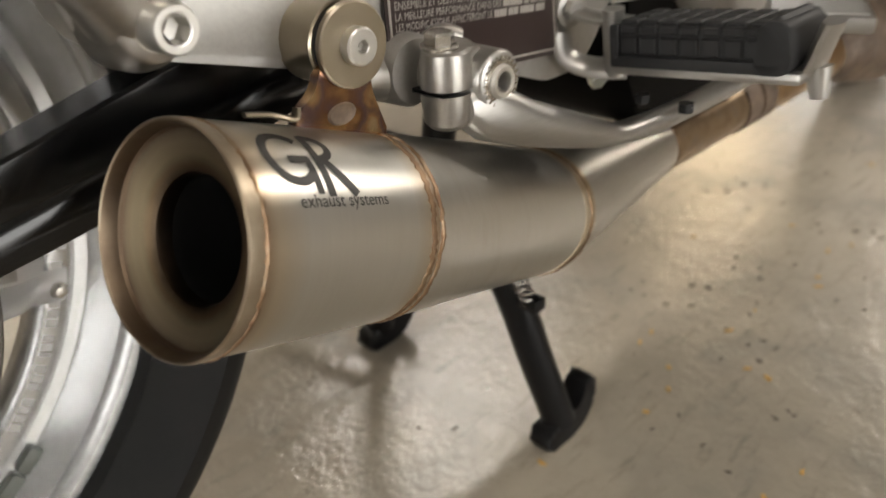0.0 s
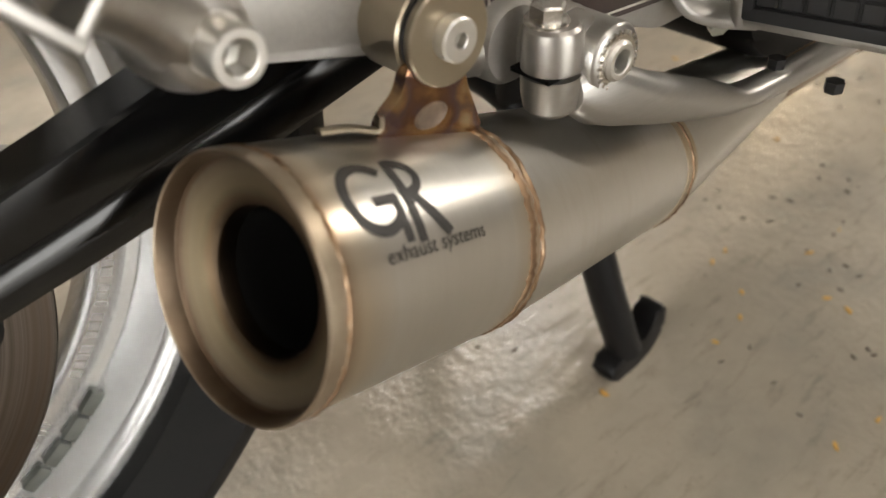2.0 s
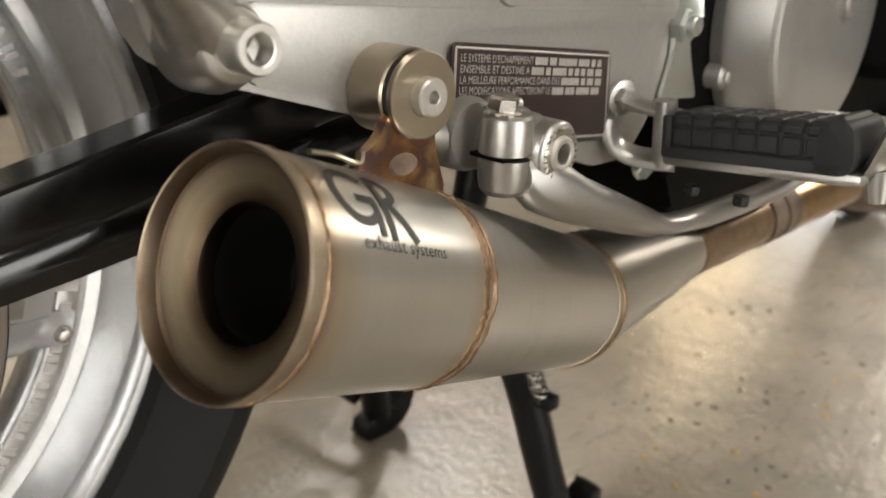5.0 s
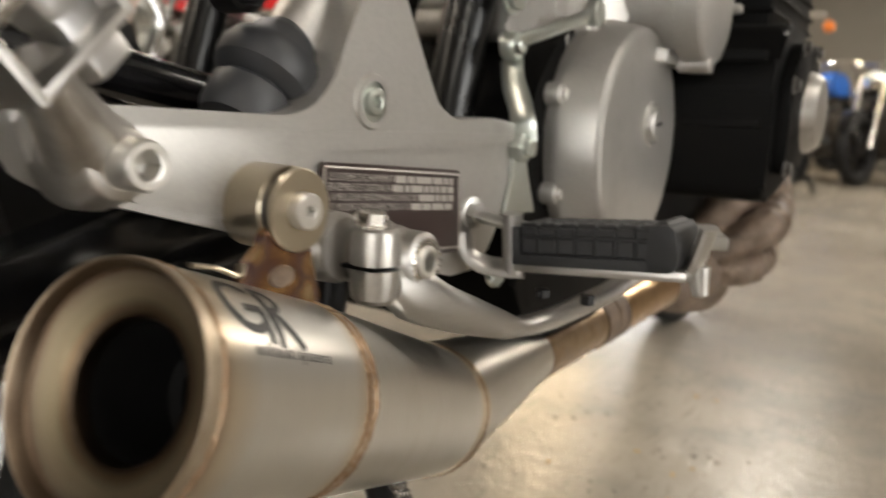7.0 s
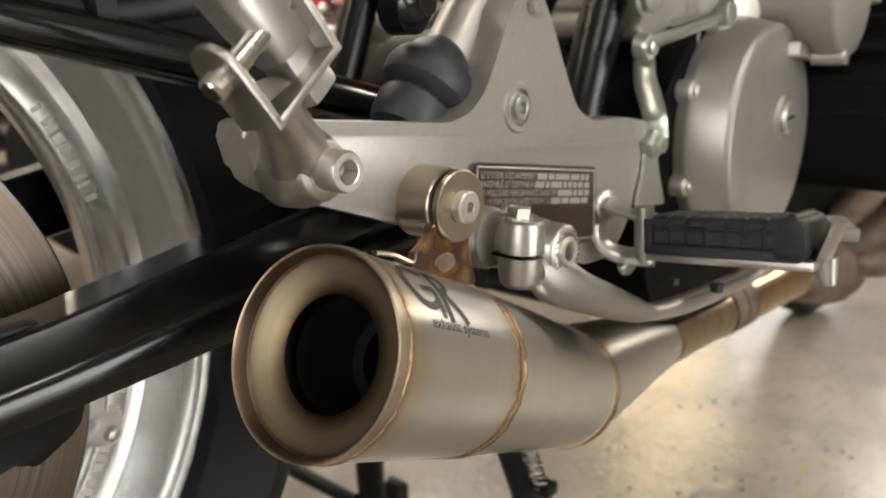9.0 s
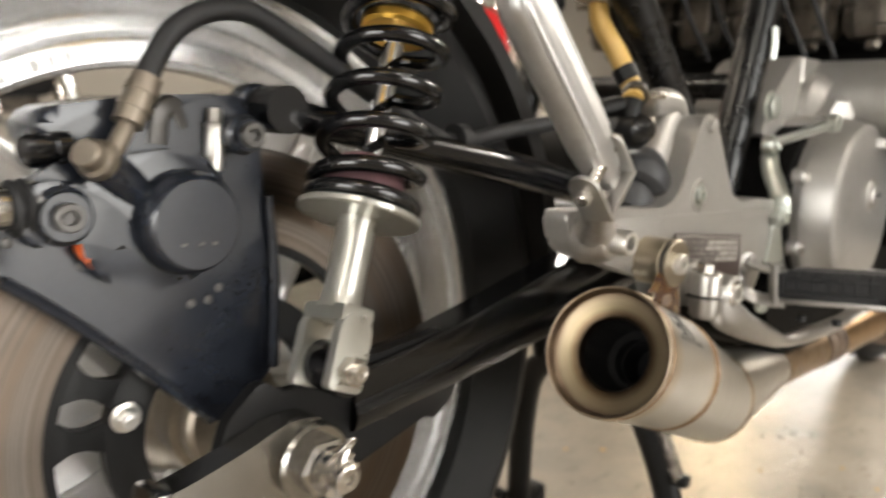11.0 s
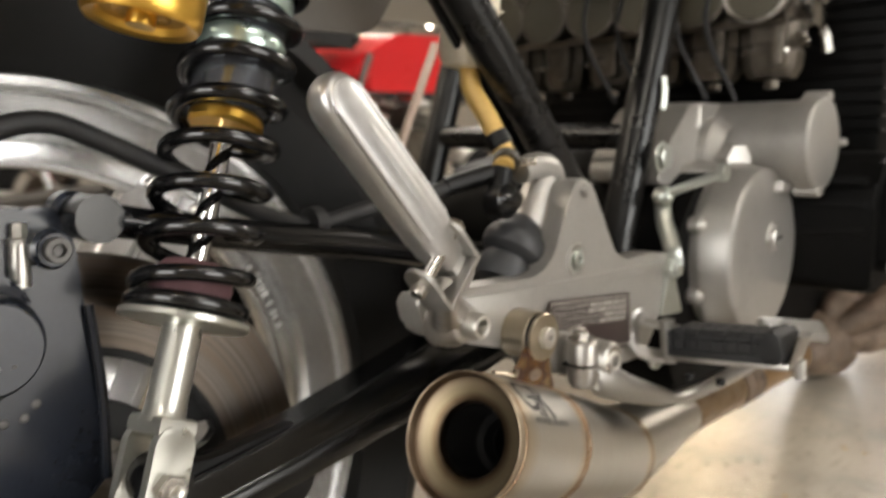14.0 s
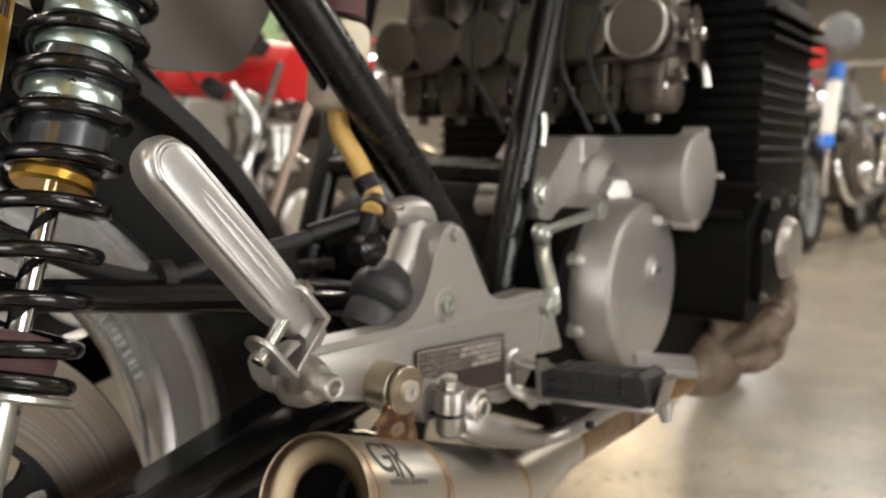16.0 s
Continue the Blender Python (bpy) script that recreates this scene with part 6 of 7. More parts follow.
part("air_box", moved(box(0.10, 0.20, 0.14, 0.02), Matrix.Translation((0.60, 0.02, 0.86))), BLACKSATIN, bike, "black plastic air box")

# ---- engine ----
engine = part("crankcase", join(
    moved(prism(rounded([(0.52, 0.36), (0.56, 0.30), (0.98, 0.29), (1.05, 0.36), (1.06, 0.48), (0.99, 0.56), (0.74, 0.56), (0.58, 0.53), (0.53, 0.47)], 0.03), 0.34, 0.01), side(0.17)),
    moved(prism(rounded([(0.64, 0.27), (0.96, 0.25), (1.0, 0.31), (0.62, 0.32)], 0.02), 0.22, 0.01), side(0.11))), BLACKENGINE, bike, "black painted engine crankcase")
drum_m = at((0.648, -0.080, 0.451))
drum = part("generator_cover", lathe([(0, 0.1318), (0.0810, 0.1310), (0.0845, 0.1298), (0.0862, 0.1275), (0.0920, 0.1030), (0.0922, 0.0990), (0.0900, 0.0975), (0.0900, 0.0900), (0.0940, 0.0880), (0.0985, 0.0)], 96), CAST, engine, "cast aluminium generator cover with a flat chamfered face", smooth=16, m=drum_m)
part("inspection_plug", join(lathe([(0, 0.1375), (0.011, 0.1375), (0.013, 0.136), (0.0135, 0.1325), (0.0165, 0.1338), (0.0185, 0.1310)], 40)), CAST, drum, "slotted inspection plug", m=drum_m @ Matrix.Translation((0.018, 0.014, 0)))
# Black strip laid on the plug, painting the shade of its cut.
part("slot_shade_strip", moved(box(0.014, 0.0022, 0.0008), Matrix.Translation((0.018, 0.014, 0.1379)) @ Matrix.Rotation(0.15, 4, "Z")), BLACKENGINE, drum, m=drum_m)
for a in (20, 72, 118, 160, 205, 250, 300):
    lug = drum_m @ Matrix.Translation((0.0915 * math.cos(radians(a)), 0.0915 * math.sin(radians(a)), 0.0))
    part("cover_lug", moved(lathe([(0, 0.1020), (0.0060, 0.1020), (0.0078, 0.1005), (0.0084, 0.0960), (0.0100, 0.0)], 20), lug), CAST, drum)
    part("lug_screw", moved(lathe([(0, 0.1050), (0.0030, 0.1050), (0.0046, 0.1042), (0.0048, 0.1015)], 16), lug), PALESTEEL, drum)
st_m = at((0.702, -0.06, 0.562))
starter = part("starter_cover", join(
    lathe([(0, 0.1860), (0.0430, 0.1855), (0.0470, 0.1840), (0.0488, 0.1810), (0.0492, 0.1640), (0.0450, 0.1625), (0.0450, 0.0)], 64),
    moved(box(0.016, 0.012, 0.016, 0.002), Matrix.Translation((0.018, 0.046, 0.172))), moved(box(0.034, 0.014, 0.020, 0.002), Matrix.Translation((0.006, -0.047, 0.170))), moved(box(0.060, 0.012, 0.150, 0.003), Matrix.Translation((-0.010, -0.044, 0.085))),
    moved(lathe([(0.043, 0.0), (0.040, 0.09), (0.030, 0.105)], 40), Matrix.Translation((-0.035, -0.012, 0.0)))), CAST, engine, "cast aluminium starter housing", smooth=20, m=st_m)
for a in (80, 262):
    part("end_lug", moved(lathe([(0, 0.186), (0.005, 0.186), (0.0065, 0.184), (0.0065, 0.160)], 14), Matrix.Translation((0.049 * math.cos(radians(a)), 0.049 * math.sin(radians(a)), 0))), CAST, starter, m=st_m)
part("end_lug", moved(lathe([(0, 0.190), (0.0035, 0.190), (0.0045, 0.187), (0.0045, 0.170)], 14), Matrix.Translation((0.0530, 0.002, 0))), CAST, starter, m=st_m)
part("starter_bracket", moved(prism(rounded([(0.612, 0.604), (0.690, 0.606), (0.690, 0.530), (0.600, 0.518), (0.548, 0.520), (0.552, 0.545)], 0.010), 0.080, 0.005), side(-0.060)), CAST, starter, "sloping cast bracket")
part("bracket_lug", moved(lathe([(0, 0.026), (0.005, 0.026), (0.0065, 0.024), (0.0075, 0.0)], 16), Matrix.Translation((0.634, -0.136, 0.578))), CAST, starter)
part("side_boss", moved(lathe([(0, 0.020), (0.0155, 0.020), (0.0185, 0.015), (0.0205, -0.03)], 6), axis_frame((0.650, -0.165, 0.546), (-0.5, -0.86, 0.0))), CAST, starter, "six-sided cast boss")
part("linkage_rod", join(sweep([(0.5200, -0.160, 0.5120), (0.5320, -0.184, 0.5230), (0.5440, -0.208, 0.5340)], 0.0045, 12, wide=1.7), moved(lathe([(0, 0.008), (0.0075, 0.008), (0.0085, 0.0065), (0.0085, 0.0)], 24), at((0.5440, -0.204, 0.5340)))), ZINC, engine, "zinc plated linkage rod")
part("lever_pivot", moved(join(lathe([(0, 0.010), (0.0085, 0.010), (0.0095, 0.008), (0.0095, 0.0)], 24), moved(hex_bolt(0.0060, 0.004), Matrix.Translation((0, 0, 0.010)))), at((0.5200, -0.156, 0.5115))), ZINC, engine, "zinc plated lever pivot")
part("strap", sweep([(0.5260, -0.158, 0.5040), (0.5190, -0.164, 0.4880), (0.5090, -0.175, 0.4740), (0.5020, -0.182, 0.4630), (0.5030, -0.184, 0.4500)], 0.0017, 8, 6, wide=5.2, up=(1, 0, 0)), ZINC, engine, "zinc plated strap")
part("strap_plate", moved(prism(rounded([(0.495, 0.4400), (0.512, 0.4400), (0.5165, 0.428), (0.5300, 0.402), (0.4870, 0.404), (0.4955, 0.428)], 0.003), 0.0025, 0.0006), side(-0.1785)), ZINC, engine, "flared zinc plated strap end")
crank_end = part("crank_end", moved(prism(rounded([(0.735, 0.402), (0.73, 0.51), (0.77, 0.555), (0.86, 0.555), (0.905, 0.50), (0.905, 0.452), (0.86, 0.428), (0.79, 0.412)], 0.016), 0.138, 0.010), side(-0.150)), BLACKENGINE, engine, "black painted crankcase end")
part("end_cover", moved(prism(rounded([(0.752, 0.425), (0.748, 0.505), (0.778, 0.540), (0.852, 0.540), (0.888, 0.496), (0.886, 0.462), (0.850, 0.443), (0.795, 0.430)], 0.018), 0.012, 0.004), side(-0.287)), BLACKENGINE, crank_end, "raised black end cover")
for bx, bz in ((0.757, 0.434), (0.753, 0.502), (0.781, 0.535), (0.848, 0.536), (0.884, 0.494), (0.880, 0.463)):
    part("cover_bolt", moved(hex_bolt(0.0055, 0.006, 0.0075), at((bx, -0.298, bz))), DARKBOLT, crank_end)
for rz in (0.470, 0.498, 0.524):
    part("stiffening_rib", moved(box(0.006, 0.128, 0.009, 0.002), Matrix.Translation((0.733, -0.216, rz))), BLACKENGINE, crank_end)
part("points_cover", lathe([(0, 0.016), (0.024, 0.014), (0.031, 0.012), (0.035, 0.006), (0.037, 0)], 48), BRIGHTCAST, engine, "tarnished round ignition cover", m=at((0.835, -0.298, 0.482)))
for k in range(12):
    z = 0.580 + 0.0165 * k
    grow = 0.0 if k < 9 else 0.012
    part("cooling_fin", moved(box(0.235 + grow, 0.50 + grow * 2, 0.0045, 0.0015, 1), Matrix.Translation((1.00, 0.0, z))), BLACKENGINE, engine)
part("cylinder_block", moved(box(0.230, 0.495, 0.25, 0.01), Matrix.Translation((1.00, 0.0, 0.665))), BLACKENGINE, engine)
part("cylinder_head", moved(box(0.25, 0.48, 0.12, 0.02), Matrix.Translation((1.00, 0.0, 0.835))), BLACKENGINE, engine)


# ---- carburettors ----
def carburettor(y):
    c = part("carburettor", join(
        moved(box(0.062, 0.054, 0.062, 0.008), Matrix.Translation((0.745, y, 0.724))),
        moved(lathe([(0, 0.06), (0.024, 0.058), (0.028, 0.05), (0.028, 0.012), (0.031, 0.010), (0.031, 0.0), (0, 0)], 28), Matrix.Translation((0.745, y, 0.752))),
        moved(lathe([(0.030, 0.0), (0.030, 0.020), (0.033, 0.022), (0.033, 0.028)], 32), axis_frame((0.728, y, 0.722), (-1, -0.05, 0)))), CARB, bike, "dirty grey carburettor")
    face = axis_frame((0.716, y, 0.722), (-1, -0.05, 0))
    # Nearest mouth gets the lit metal, the others the shade-dark one.
    part("bell_mouth", lathe([(0.024, 0.0), (0.029, 0.012), (0.0325, 0.030), (0.0345, 0.034), (0.0352, 0.037), (0.0345, 0.040), (0.0322, 0.041), (0.0305, 0.039)], 40), BRIGHTCAST if y < -0.15 else CARB, c, "aluminium intake mouth with painted light and shade", m=face)
    part("mesh_disc", lathe([(0, 0.0400), (0.020, 0.0395), (0.0312, 0.0385)], 36), MESH, c, "olive wire mesh intake screen", m=face)
    bowl = part("float_bowl", join(
        moved(lathe([(0.034, 0.002), (0.034, -0.020), (0.031, -0.022), (0.031, -0.026), (0.033, -0.028), (0.031, -0.046), (0.025, -0.056), (0, -0.057)], 8), Matrix.Translation((0.740, y, 0.690)) @ Matrix.Rotation(radians(22.5), 4, "Z")),
        moved(box(0.016, 0.016, 0.046, 0.002), Matrix.Translation((0.712, y - 0.016, 0.668)))), CARB, c, "angular float bowl with a waisted flange")
    part("drain_plug", moved(hex_bolt(0.008, 0.010), axis_frame((0.740, y, 0.633), (0, 0, -1))), CARB, bowl)
    for dy in (-0.022, 0.022):
        part("bowl_screw", moved(hex_bolt(0.0032, 0.005), axis_frame((0.714, y + dy, 0.664), (0, 0, -1))), STEEL, bowl)
    return c


nearest = [carburettor(y) for y in (-0.172, -0.106, -0.036, 0.030, 0.100, 0.166)][0]
part("throttle_lever", moved(prism(rounded([(0.735, 0.690), (0.728, 0.735), (0.745, 0.752), (0.764, 0.730), (0.776, 0.700), (0.760, 0.684)], 0.006), 0.004, 0.001), side(-0.212)), ADJUSTER, nearest, "plated throttle lever")
part("lever_spindle", moved(hex_bolt(0.0075, 0.010), at((0.748, -0.215, 0.718))), STEEL, nearest)
part("return_spring", sweep([(0.752 + 0.011 * math.cos(i * 0.7), -0.2005 - 0.00016 * i, 0.716 + 0.011 * math.sin(i * 0.7)) for i in range(64)], 0.0016, 6, smooth=False), STEEL, nearest, "steel return spring")
part("fuel_union", sweep([(0.770, -0.190, 0.700), (0.786, -0.208, 0.690), (0.790, -0.214, 0.664)], 0.0065, 12), ADJUSTER, nearest)
part("adjuster_screw", moved(hex_bolt(0.006, 0.018), axis_frame((0.728, -0.204, 0.678), (-0.4, -0.5, -0.6))), ADJUSTER, nearest)
part("carburettor_rail", sweep([(0.702, -0.20, 0.692), (0.702, 0.20, 0.692)], 0.005, 10, smooth=False), CARB, bike, "dirty steel carburettor rail")
for y, dx in ((-0.11, 0.0), (-0.02, 0.03), (0.0, -0.01), (-0.135, 0.02)):
    part("fuel_line", sweep([(0.66 + dx, y, 0.86), (0.64 + dx, y - 0.01, 0.77), (0.65 + dx, y + 0.01, 0.69), (0.69 + dx, y - 0.01, 0.61)], 0.0028, 8), RUBBER, bike, "thin black rubber hose")

# ---- front wheel, fork and tank ----
fm = side(0.0).copy()
fm.translation = (1.92, 0.11, 0.312)
front = part("front_tyre", tyre(0.311, 0.10, 0.225), TYRE, bike, "black rubber front tyre", m=fm)
part("front_rim", lathe([(0.228, 0.035), (0.20, 0.02), (0.19, 0.0), (0.20, -0.02), (0.228, -0.035), (0.222, 0)], 72, closed=True), RIMSILVER, front, "silver front wheel rim", m=fm)
for k in range(5):
    part("front_spoke", moved(box(0.17, 0.045, 0.03, 0.006), Matrix.Rotation(radians(20 + 72 * k), 4, "Z") @ Matrix.Translation((0.115, 0, 0))), RIMSILVER, front, m=fm)
part("front_disc", lathe([(0.09, 0.062), (0.14, 0.062), (0.14, 0.056), (0.09, 0.056)], 64, closed=True), DISC, front, "front brake disc", m=fm)
for y in (0.01, 0.21):
    part("fork_leg", sweep([(1.94, y, 0.31), (1.75, y, 0.70), (1.56, y, 1.08)], [0.028, 0.026, 0.019], 20, 4), GREYPAINT, bike, "grey fork leg")
part("fork_yoke", join(moved(box(0.07, 0.25, 0.03, 0.008), Matrix.Translation((1.57, 0.11, 1.06))), moved(box(0.07, 0.25, 0.03, 0.008), Matrix.Translation((1.635, 0.11, 0.93)))), BLACKSATIN, bike, "black fork yokes")
part("steering_head", sweep([(1.08, 0.03, 0.97), (1.30, 0.06, 0.99), (1.56, 0.11, 1.00)], [0.030, 0.032, 0.036], 20, 4), FRAMEBLACK, bike, "black frame spine and steering head")
part("fuel_tank", moved(prism(rounded([(0.66, 0.93), (0.62, 1.00), (0.74, 1.10), (1.0, 1.14), (1.22, 1.10), (1.24, 1.00), (1.15, 0.93)], 0.05), 0.28, 0.05, 4), side(0.155)), BLACKGLOSS, bike, "black fuel tank")
part("seat", moved(prism(rounded([(-0.20, 0.90), (-0.22, 0.97), (0.10, 0.95), (0.50, 0.94), (0.66, 0.98), (0.66, 0.91)], 0.03), 0.26, 0.04, 4), side(0.145)), RUBBER, bike, "black seat")

# ---- centre stand ----
stand = part("centre_stand", sweep([(0.547, -0.110, 0.020), (0.530, -0.098, 0.085), (0.513, -0.083, 0.160), (0.495, -0.060, 0.228), (0.486, -0.025, 0.262), (0.484, 0.012, 0.270), (0.486, 0.050, 0.262), (0.495, 0.085, 0.228), (0.513, 0.108, 0.160), (0.530, 0.122, 0.085), (0.547, 0.134, 0.020)], 0.0150, 20), BLACKSATIN, bike, "black tubular centre stand, lowered on the floor")
part("pivot_arm", sweep([(0.484, -0.03, 0.262), (0.482, -0.04, 0.31), (0.484, -0.045, 0.36)], 0.013, 14), BLACKSATIN, stand)
part("pivot_arm", sweep([(0.484, 0.06, 0.262), (0.482, 0.07, 0.31), (0.484, 0.075, 0.36)], 0.013, 14), BLACKSATIN, stand)
for y in (-0.110, 0.132):
    part("stand_foot", join(moved(prism(rounded([(0.522, 0.0), (0.519, 0.014), (0.532, 0.026), (0.556, 0.024), (0.568, 0.034), (0.577, 0.052), (0.588, 0.053), (0.589, 0.026), (0.574, 0.006), (0.555, 0.0)], 0.008), 0.024, 0.005), side(y + 0.014))), BLACKSATIN, stand, "black curved foot")
part("kick_arm", sweep([(0.520, 0.135, 0.050), (0.512, 0.175, 0.056), (0.510, 0.225, 0.058), (0.512, 0.265, 0.066)], [0.008, 0.008, 0.009, 0.011], 14), BLACKSATIN, stand, "black kick arm")
part("stand_spring", sweep([(0.474 + 0.00019 * i + 0.0066 * math.cos(i * 0.75), -0.070 - 0.00018 * i + 0.0066 * math.sin(i * 0.75), 0.285 - 0.00066 * i) for i in range(190)], 0.0013, 6, smooth=False), STEEL, stand, "steel return spring")
part("spring_lug", moved(box(0.014, 0.03, 0.012, 0.003), Matrix.Translation((0.511, -0.100, 0.160))), BLACKSATIN, stand)


# ---- other motorcycles in the workshop ----
def parked_bike(x, y, heading, paint, accent, label, scale=1.0, trim=None, seat_up=0.0):
    """A parked motorcycle along its own x, with wheels, fork, tank, seat, engine, pipes and bars."""
    e = tagged(empty("parked_motorcycle"), label, "motorcycle", "parked motorcycles")
    e.matrix_world = Matrix.Translation((x, y, 0)) @ Matrix.Rotation(radians(heading), 4, "Z") @ Matrix.Rotation(radians(5), 4, "X") @ Matrix.Diagonal((scale, scale, scale, 1))
    base = e.matrix_world.copy()

    def add(name, bm, mat, label="", parent=None):
        ob = part(name, moved(bm, base), mat, None, label)
        up = parent or e
        ob.parent = up
        ob.matrix_parent_inverse = base.inverted() if parent is None else Matrix.Identity(4)
        return ob

    dull = accent is BLACKSATIN
    for wx in (0.0, 1.42):
        w = side(0.0).copy()
        w.translation = (wx, 0, 0.31)
        ty = add("tyre", moved(tyre(0.31, 0.11, 0.225), w), TYRE)
        add("rim", moved(lathe([(0.228, 0.036), (0.205, 0.022), (0.196, 0), (0.205, -0.022), (0.228, -0.036), (0.220, 0)], 48, closed=True), w), accent, parent=ty)
        for k in range(6):
            add("spoke", moved(box(0.19, 0.026, 0.022, 0.004, 1), w @ Matrix.Rotation(radians(60 * k + 11), 4, "Z") @ Matrix.Translation((0.105, 0, 0))), accent, parent=ty)
        add("brake_disc", moved(lathe([(0.08, 0.064), (0.145, 0.064), (0.145, 0.058), (0.08, 0.058)], 40, closed=True), w), DISC, parent=ty)
    for yy in (-0.10, 0.10):
        add("fork_leg", sweep([(1.42, yy, 0.31), (1.27, yy, 0.66), (1.15, yy, 0.95)], [0.027, 0.025, 0.019], 14, 4), STEEL)
        add("swingarm_arm", sweep([(0.0, yy, 0.31), (0.48, yy * 0.9, 0.36)], 0.022, 12, smooth=False), BRUSHED)
        add("shock", sweep([(0.05, yy * 1.3, 0.36), (0.16, yy * 1.2, 0.70)], 0.026, 12, smooth=False), CHROME)
        add("frame_tube", sweep([(0.10, yy, 0.74), (0.45, yy * 1.2, 0.66), (0.52, yy * 1.2, 0.36), (0.92, yy * 1.1, 0.30), (1.02, yy * 0.5, 0.86)], 0.016, 10, 5), BLACKSATIN)
        add("exhaust_pipe", sweep([(0.95, yy * 0.9, 0.60), (1.06, yy * 1.1, 0.45), (0.92, yy * 1.5, 0.26), (0.45, yy * 1.7, 0.28), (-0.15, yy * 1.9, 0.34)], [0.02, 0.02, 0.022, 0.036, 0.042], 14, 6), DARKBOLT if dull else CHROME)
        add("handlebar", sweep([(1.12, 0, 1.03), (1.10, yy * 1.6, 1.06), (0.98, yy * 3.6, 1.06)], 0.012, 8), CHROME)
    add("engine", join(moved(prism(rounded([(0.46, 0.30), (0.86, 0.28), (0.93, 0.40), (0.90, 0.66), (0.66, 0.66), (0.48, 0.52)], 0.04), 0.34, 0.03), side(0.17)), moved(lathe([(0, 0.03), (0.09, 0.025), (0.10, 0)], 24), at((0.56, -0.17, 0.42)))), CARB)
    for k in range(7):
        add("cooling_fin", moved(box(0.20, 0.30, 0.007, 0.002, 1), Matrix.Translation((0.78 + 0.012 * k, 0, 0.56 + 0.024 * k)) @ Matrix.Rotation(0.25, 4, "Y")), BRUSHED)
    for yy in (-0.18, 0.18):
        add("crankcase_cover", moved(lathe([(0, 0.035), (0.07, 0.033), (0.085, 0.022), (0.092, 0.0)], 28), axis_frame((0.62, yy, 0.40), (0, yy, 0))), CARB if dull else POLISHED)
        add("crankcase_cover", moved(lathe([(0, 0.028), (0.045, 0.026), (0.056, 0.016), (0.06, 0.0)], 24), axis_frame((0.79, yy, 0.42), (0, yy, 0))), BRUSHED)
        add("carburettor", join(moved(box(0.08, 0.06, 0.09, 0.012), Matrix.Translation((0.60, yy * 0.45, 0.70))), moved(lathe([(0.030, 0.0), (0.030, 0.05), (0.036, 0.055), (0, 0.05)], 20), axis_frame((0.56, yy * 0.45, 0.70), (-1, 0, 0)))), CARB)
        add("footrest", sweep([(0.46, yy, 0.34), (0.46, yy * 1.9, 0.35)], 0.012, 10, smooth=False), RUBBER)
        add("cable", sweep([(0.60, yy * 0.5, 0.78), (0.85, yy * 0.8, 0.74), (1.05, yy * 0.9, 0.88), (1.08, yy * 1.2, 1.04)], 0.006, 8, 5), RUBBER)
    for k, yy in enumerate((-0.15, 0.15)):
        add("brace_rod", sweep([(0.38 + 0.05 * k, yy, 0.48), (0.54 + 0.05 * k, yy, 0.90)], 0.012, 10, smooth=False), CHROME)
        add("rocker_cover", moved(box(0.15, 0.10, 0.05, 0.015), Matrix.Translation((0.85, yy * 0.6, 0.74)) @ Matrix.Rotation(0.25, 4, "Y")), CARB if dull else POLISHED)
        add("intake", moved(lathe([(0.026, 0), (0.030, 0.03), (0.040, 0.05), (0.036, 0.052), (0, 0.03)], 20), axis_frame((0.52, yy * 0.5, 0.69), (-1, yy, 0))), BRUSHED)
        add("oil_line", sweep([(0.50, yy * 1.2, 0.40), (0.44, yy * 1.25, 0.52), (0.52, yy * 1.2, 0.62), (0.66, yy * 1.15, 0.58)], 0.009, 8, 5), STEEL)
    add("battery_box", moved(box(0.16, 0.18, 0.18, 0.02), Matrix.Translation((0.34, 0, 0.62))), CARB)
    add("brake_lamp", moved(box(0.05, 0.12, 0.07, 0.015), Matrix.Translation((-0.37, 0, 0.87))), ORANGEPAINT)
    add("fuel_tank", moved(prism(rounded([(0.52, 0.78), (0.50, 0.88), (0.66, 0.98), (0.92, 1.00), (1.05, 0.92), (1.04, 0.80)], 0.05), 0.28, 0.05, 4), side(0.14)), paint)
    add("seat", moved(prism(rounded([(-0.18, 0.80), (-0.16, 0.87), (0.2, 0.84), (0.52, 0.86), (0.52, 0.78)], 0.03), 0.24, 0.04, 3), Matrix.Translation((0, 0, seat_up)) @ side(0.12)), RUBBER)
    add("side_panel", moved(prism(rounded([(0.22, 0.60), (0.18, 0.76), (0.50, 0.76), (0.44, 0.58)], 0.03), 0.27, 0.01), side(0.135)), trim or paint)
    add("tail", moved(prism(rounded([(-0.36, 0.84), (-0.34, 0.93), (-0.12, 0.88), (-0.10, 0.80)], 0.03), 0.18, 0.03), Matrix.Translation((0, 0, seat_up)) @ side(0.09)), trim or paint)
    add("front_mudguard", moved(lathe([(0.322, -0.055), (0.335, -0.04), (0.340, 0), (0.335, 0.04), (0.322, 0.055)], 24, arc=110, start=30), (lambda m: m)(Matrix(((1, 0, 0, 1.42), (0, 0, -1, 0), (0, 1, 0, 0.31), (0, 0, 0, 1))))), trim or paint)
    add("headlamp", moved(lathe([(0, 0.10), (0.05, 0.09), (0.088, 0.03), (0.09, 0.0), (0.08, -0.005), (0, -0.01)], 28), axis_frame((1.18, 0, 0.90), (-1, 0, 0))), CHROME)
    add("side_stand", sweep([(0.50, 0.14, 0.30), (0.44, 0.26, 0.0)], 0.011, 10, smooth=False), BLACKSATIN)
    return e


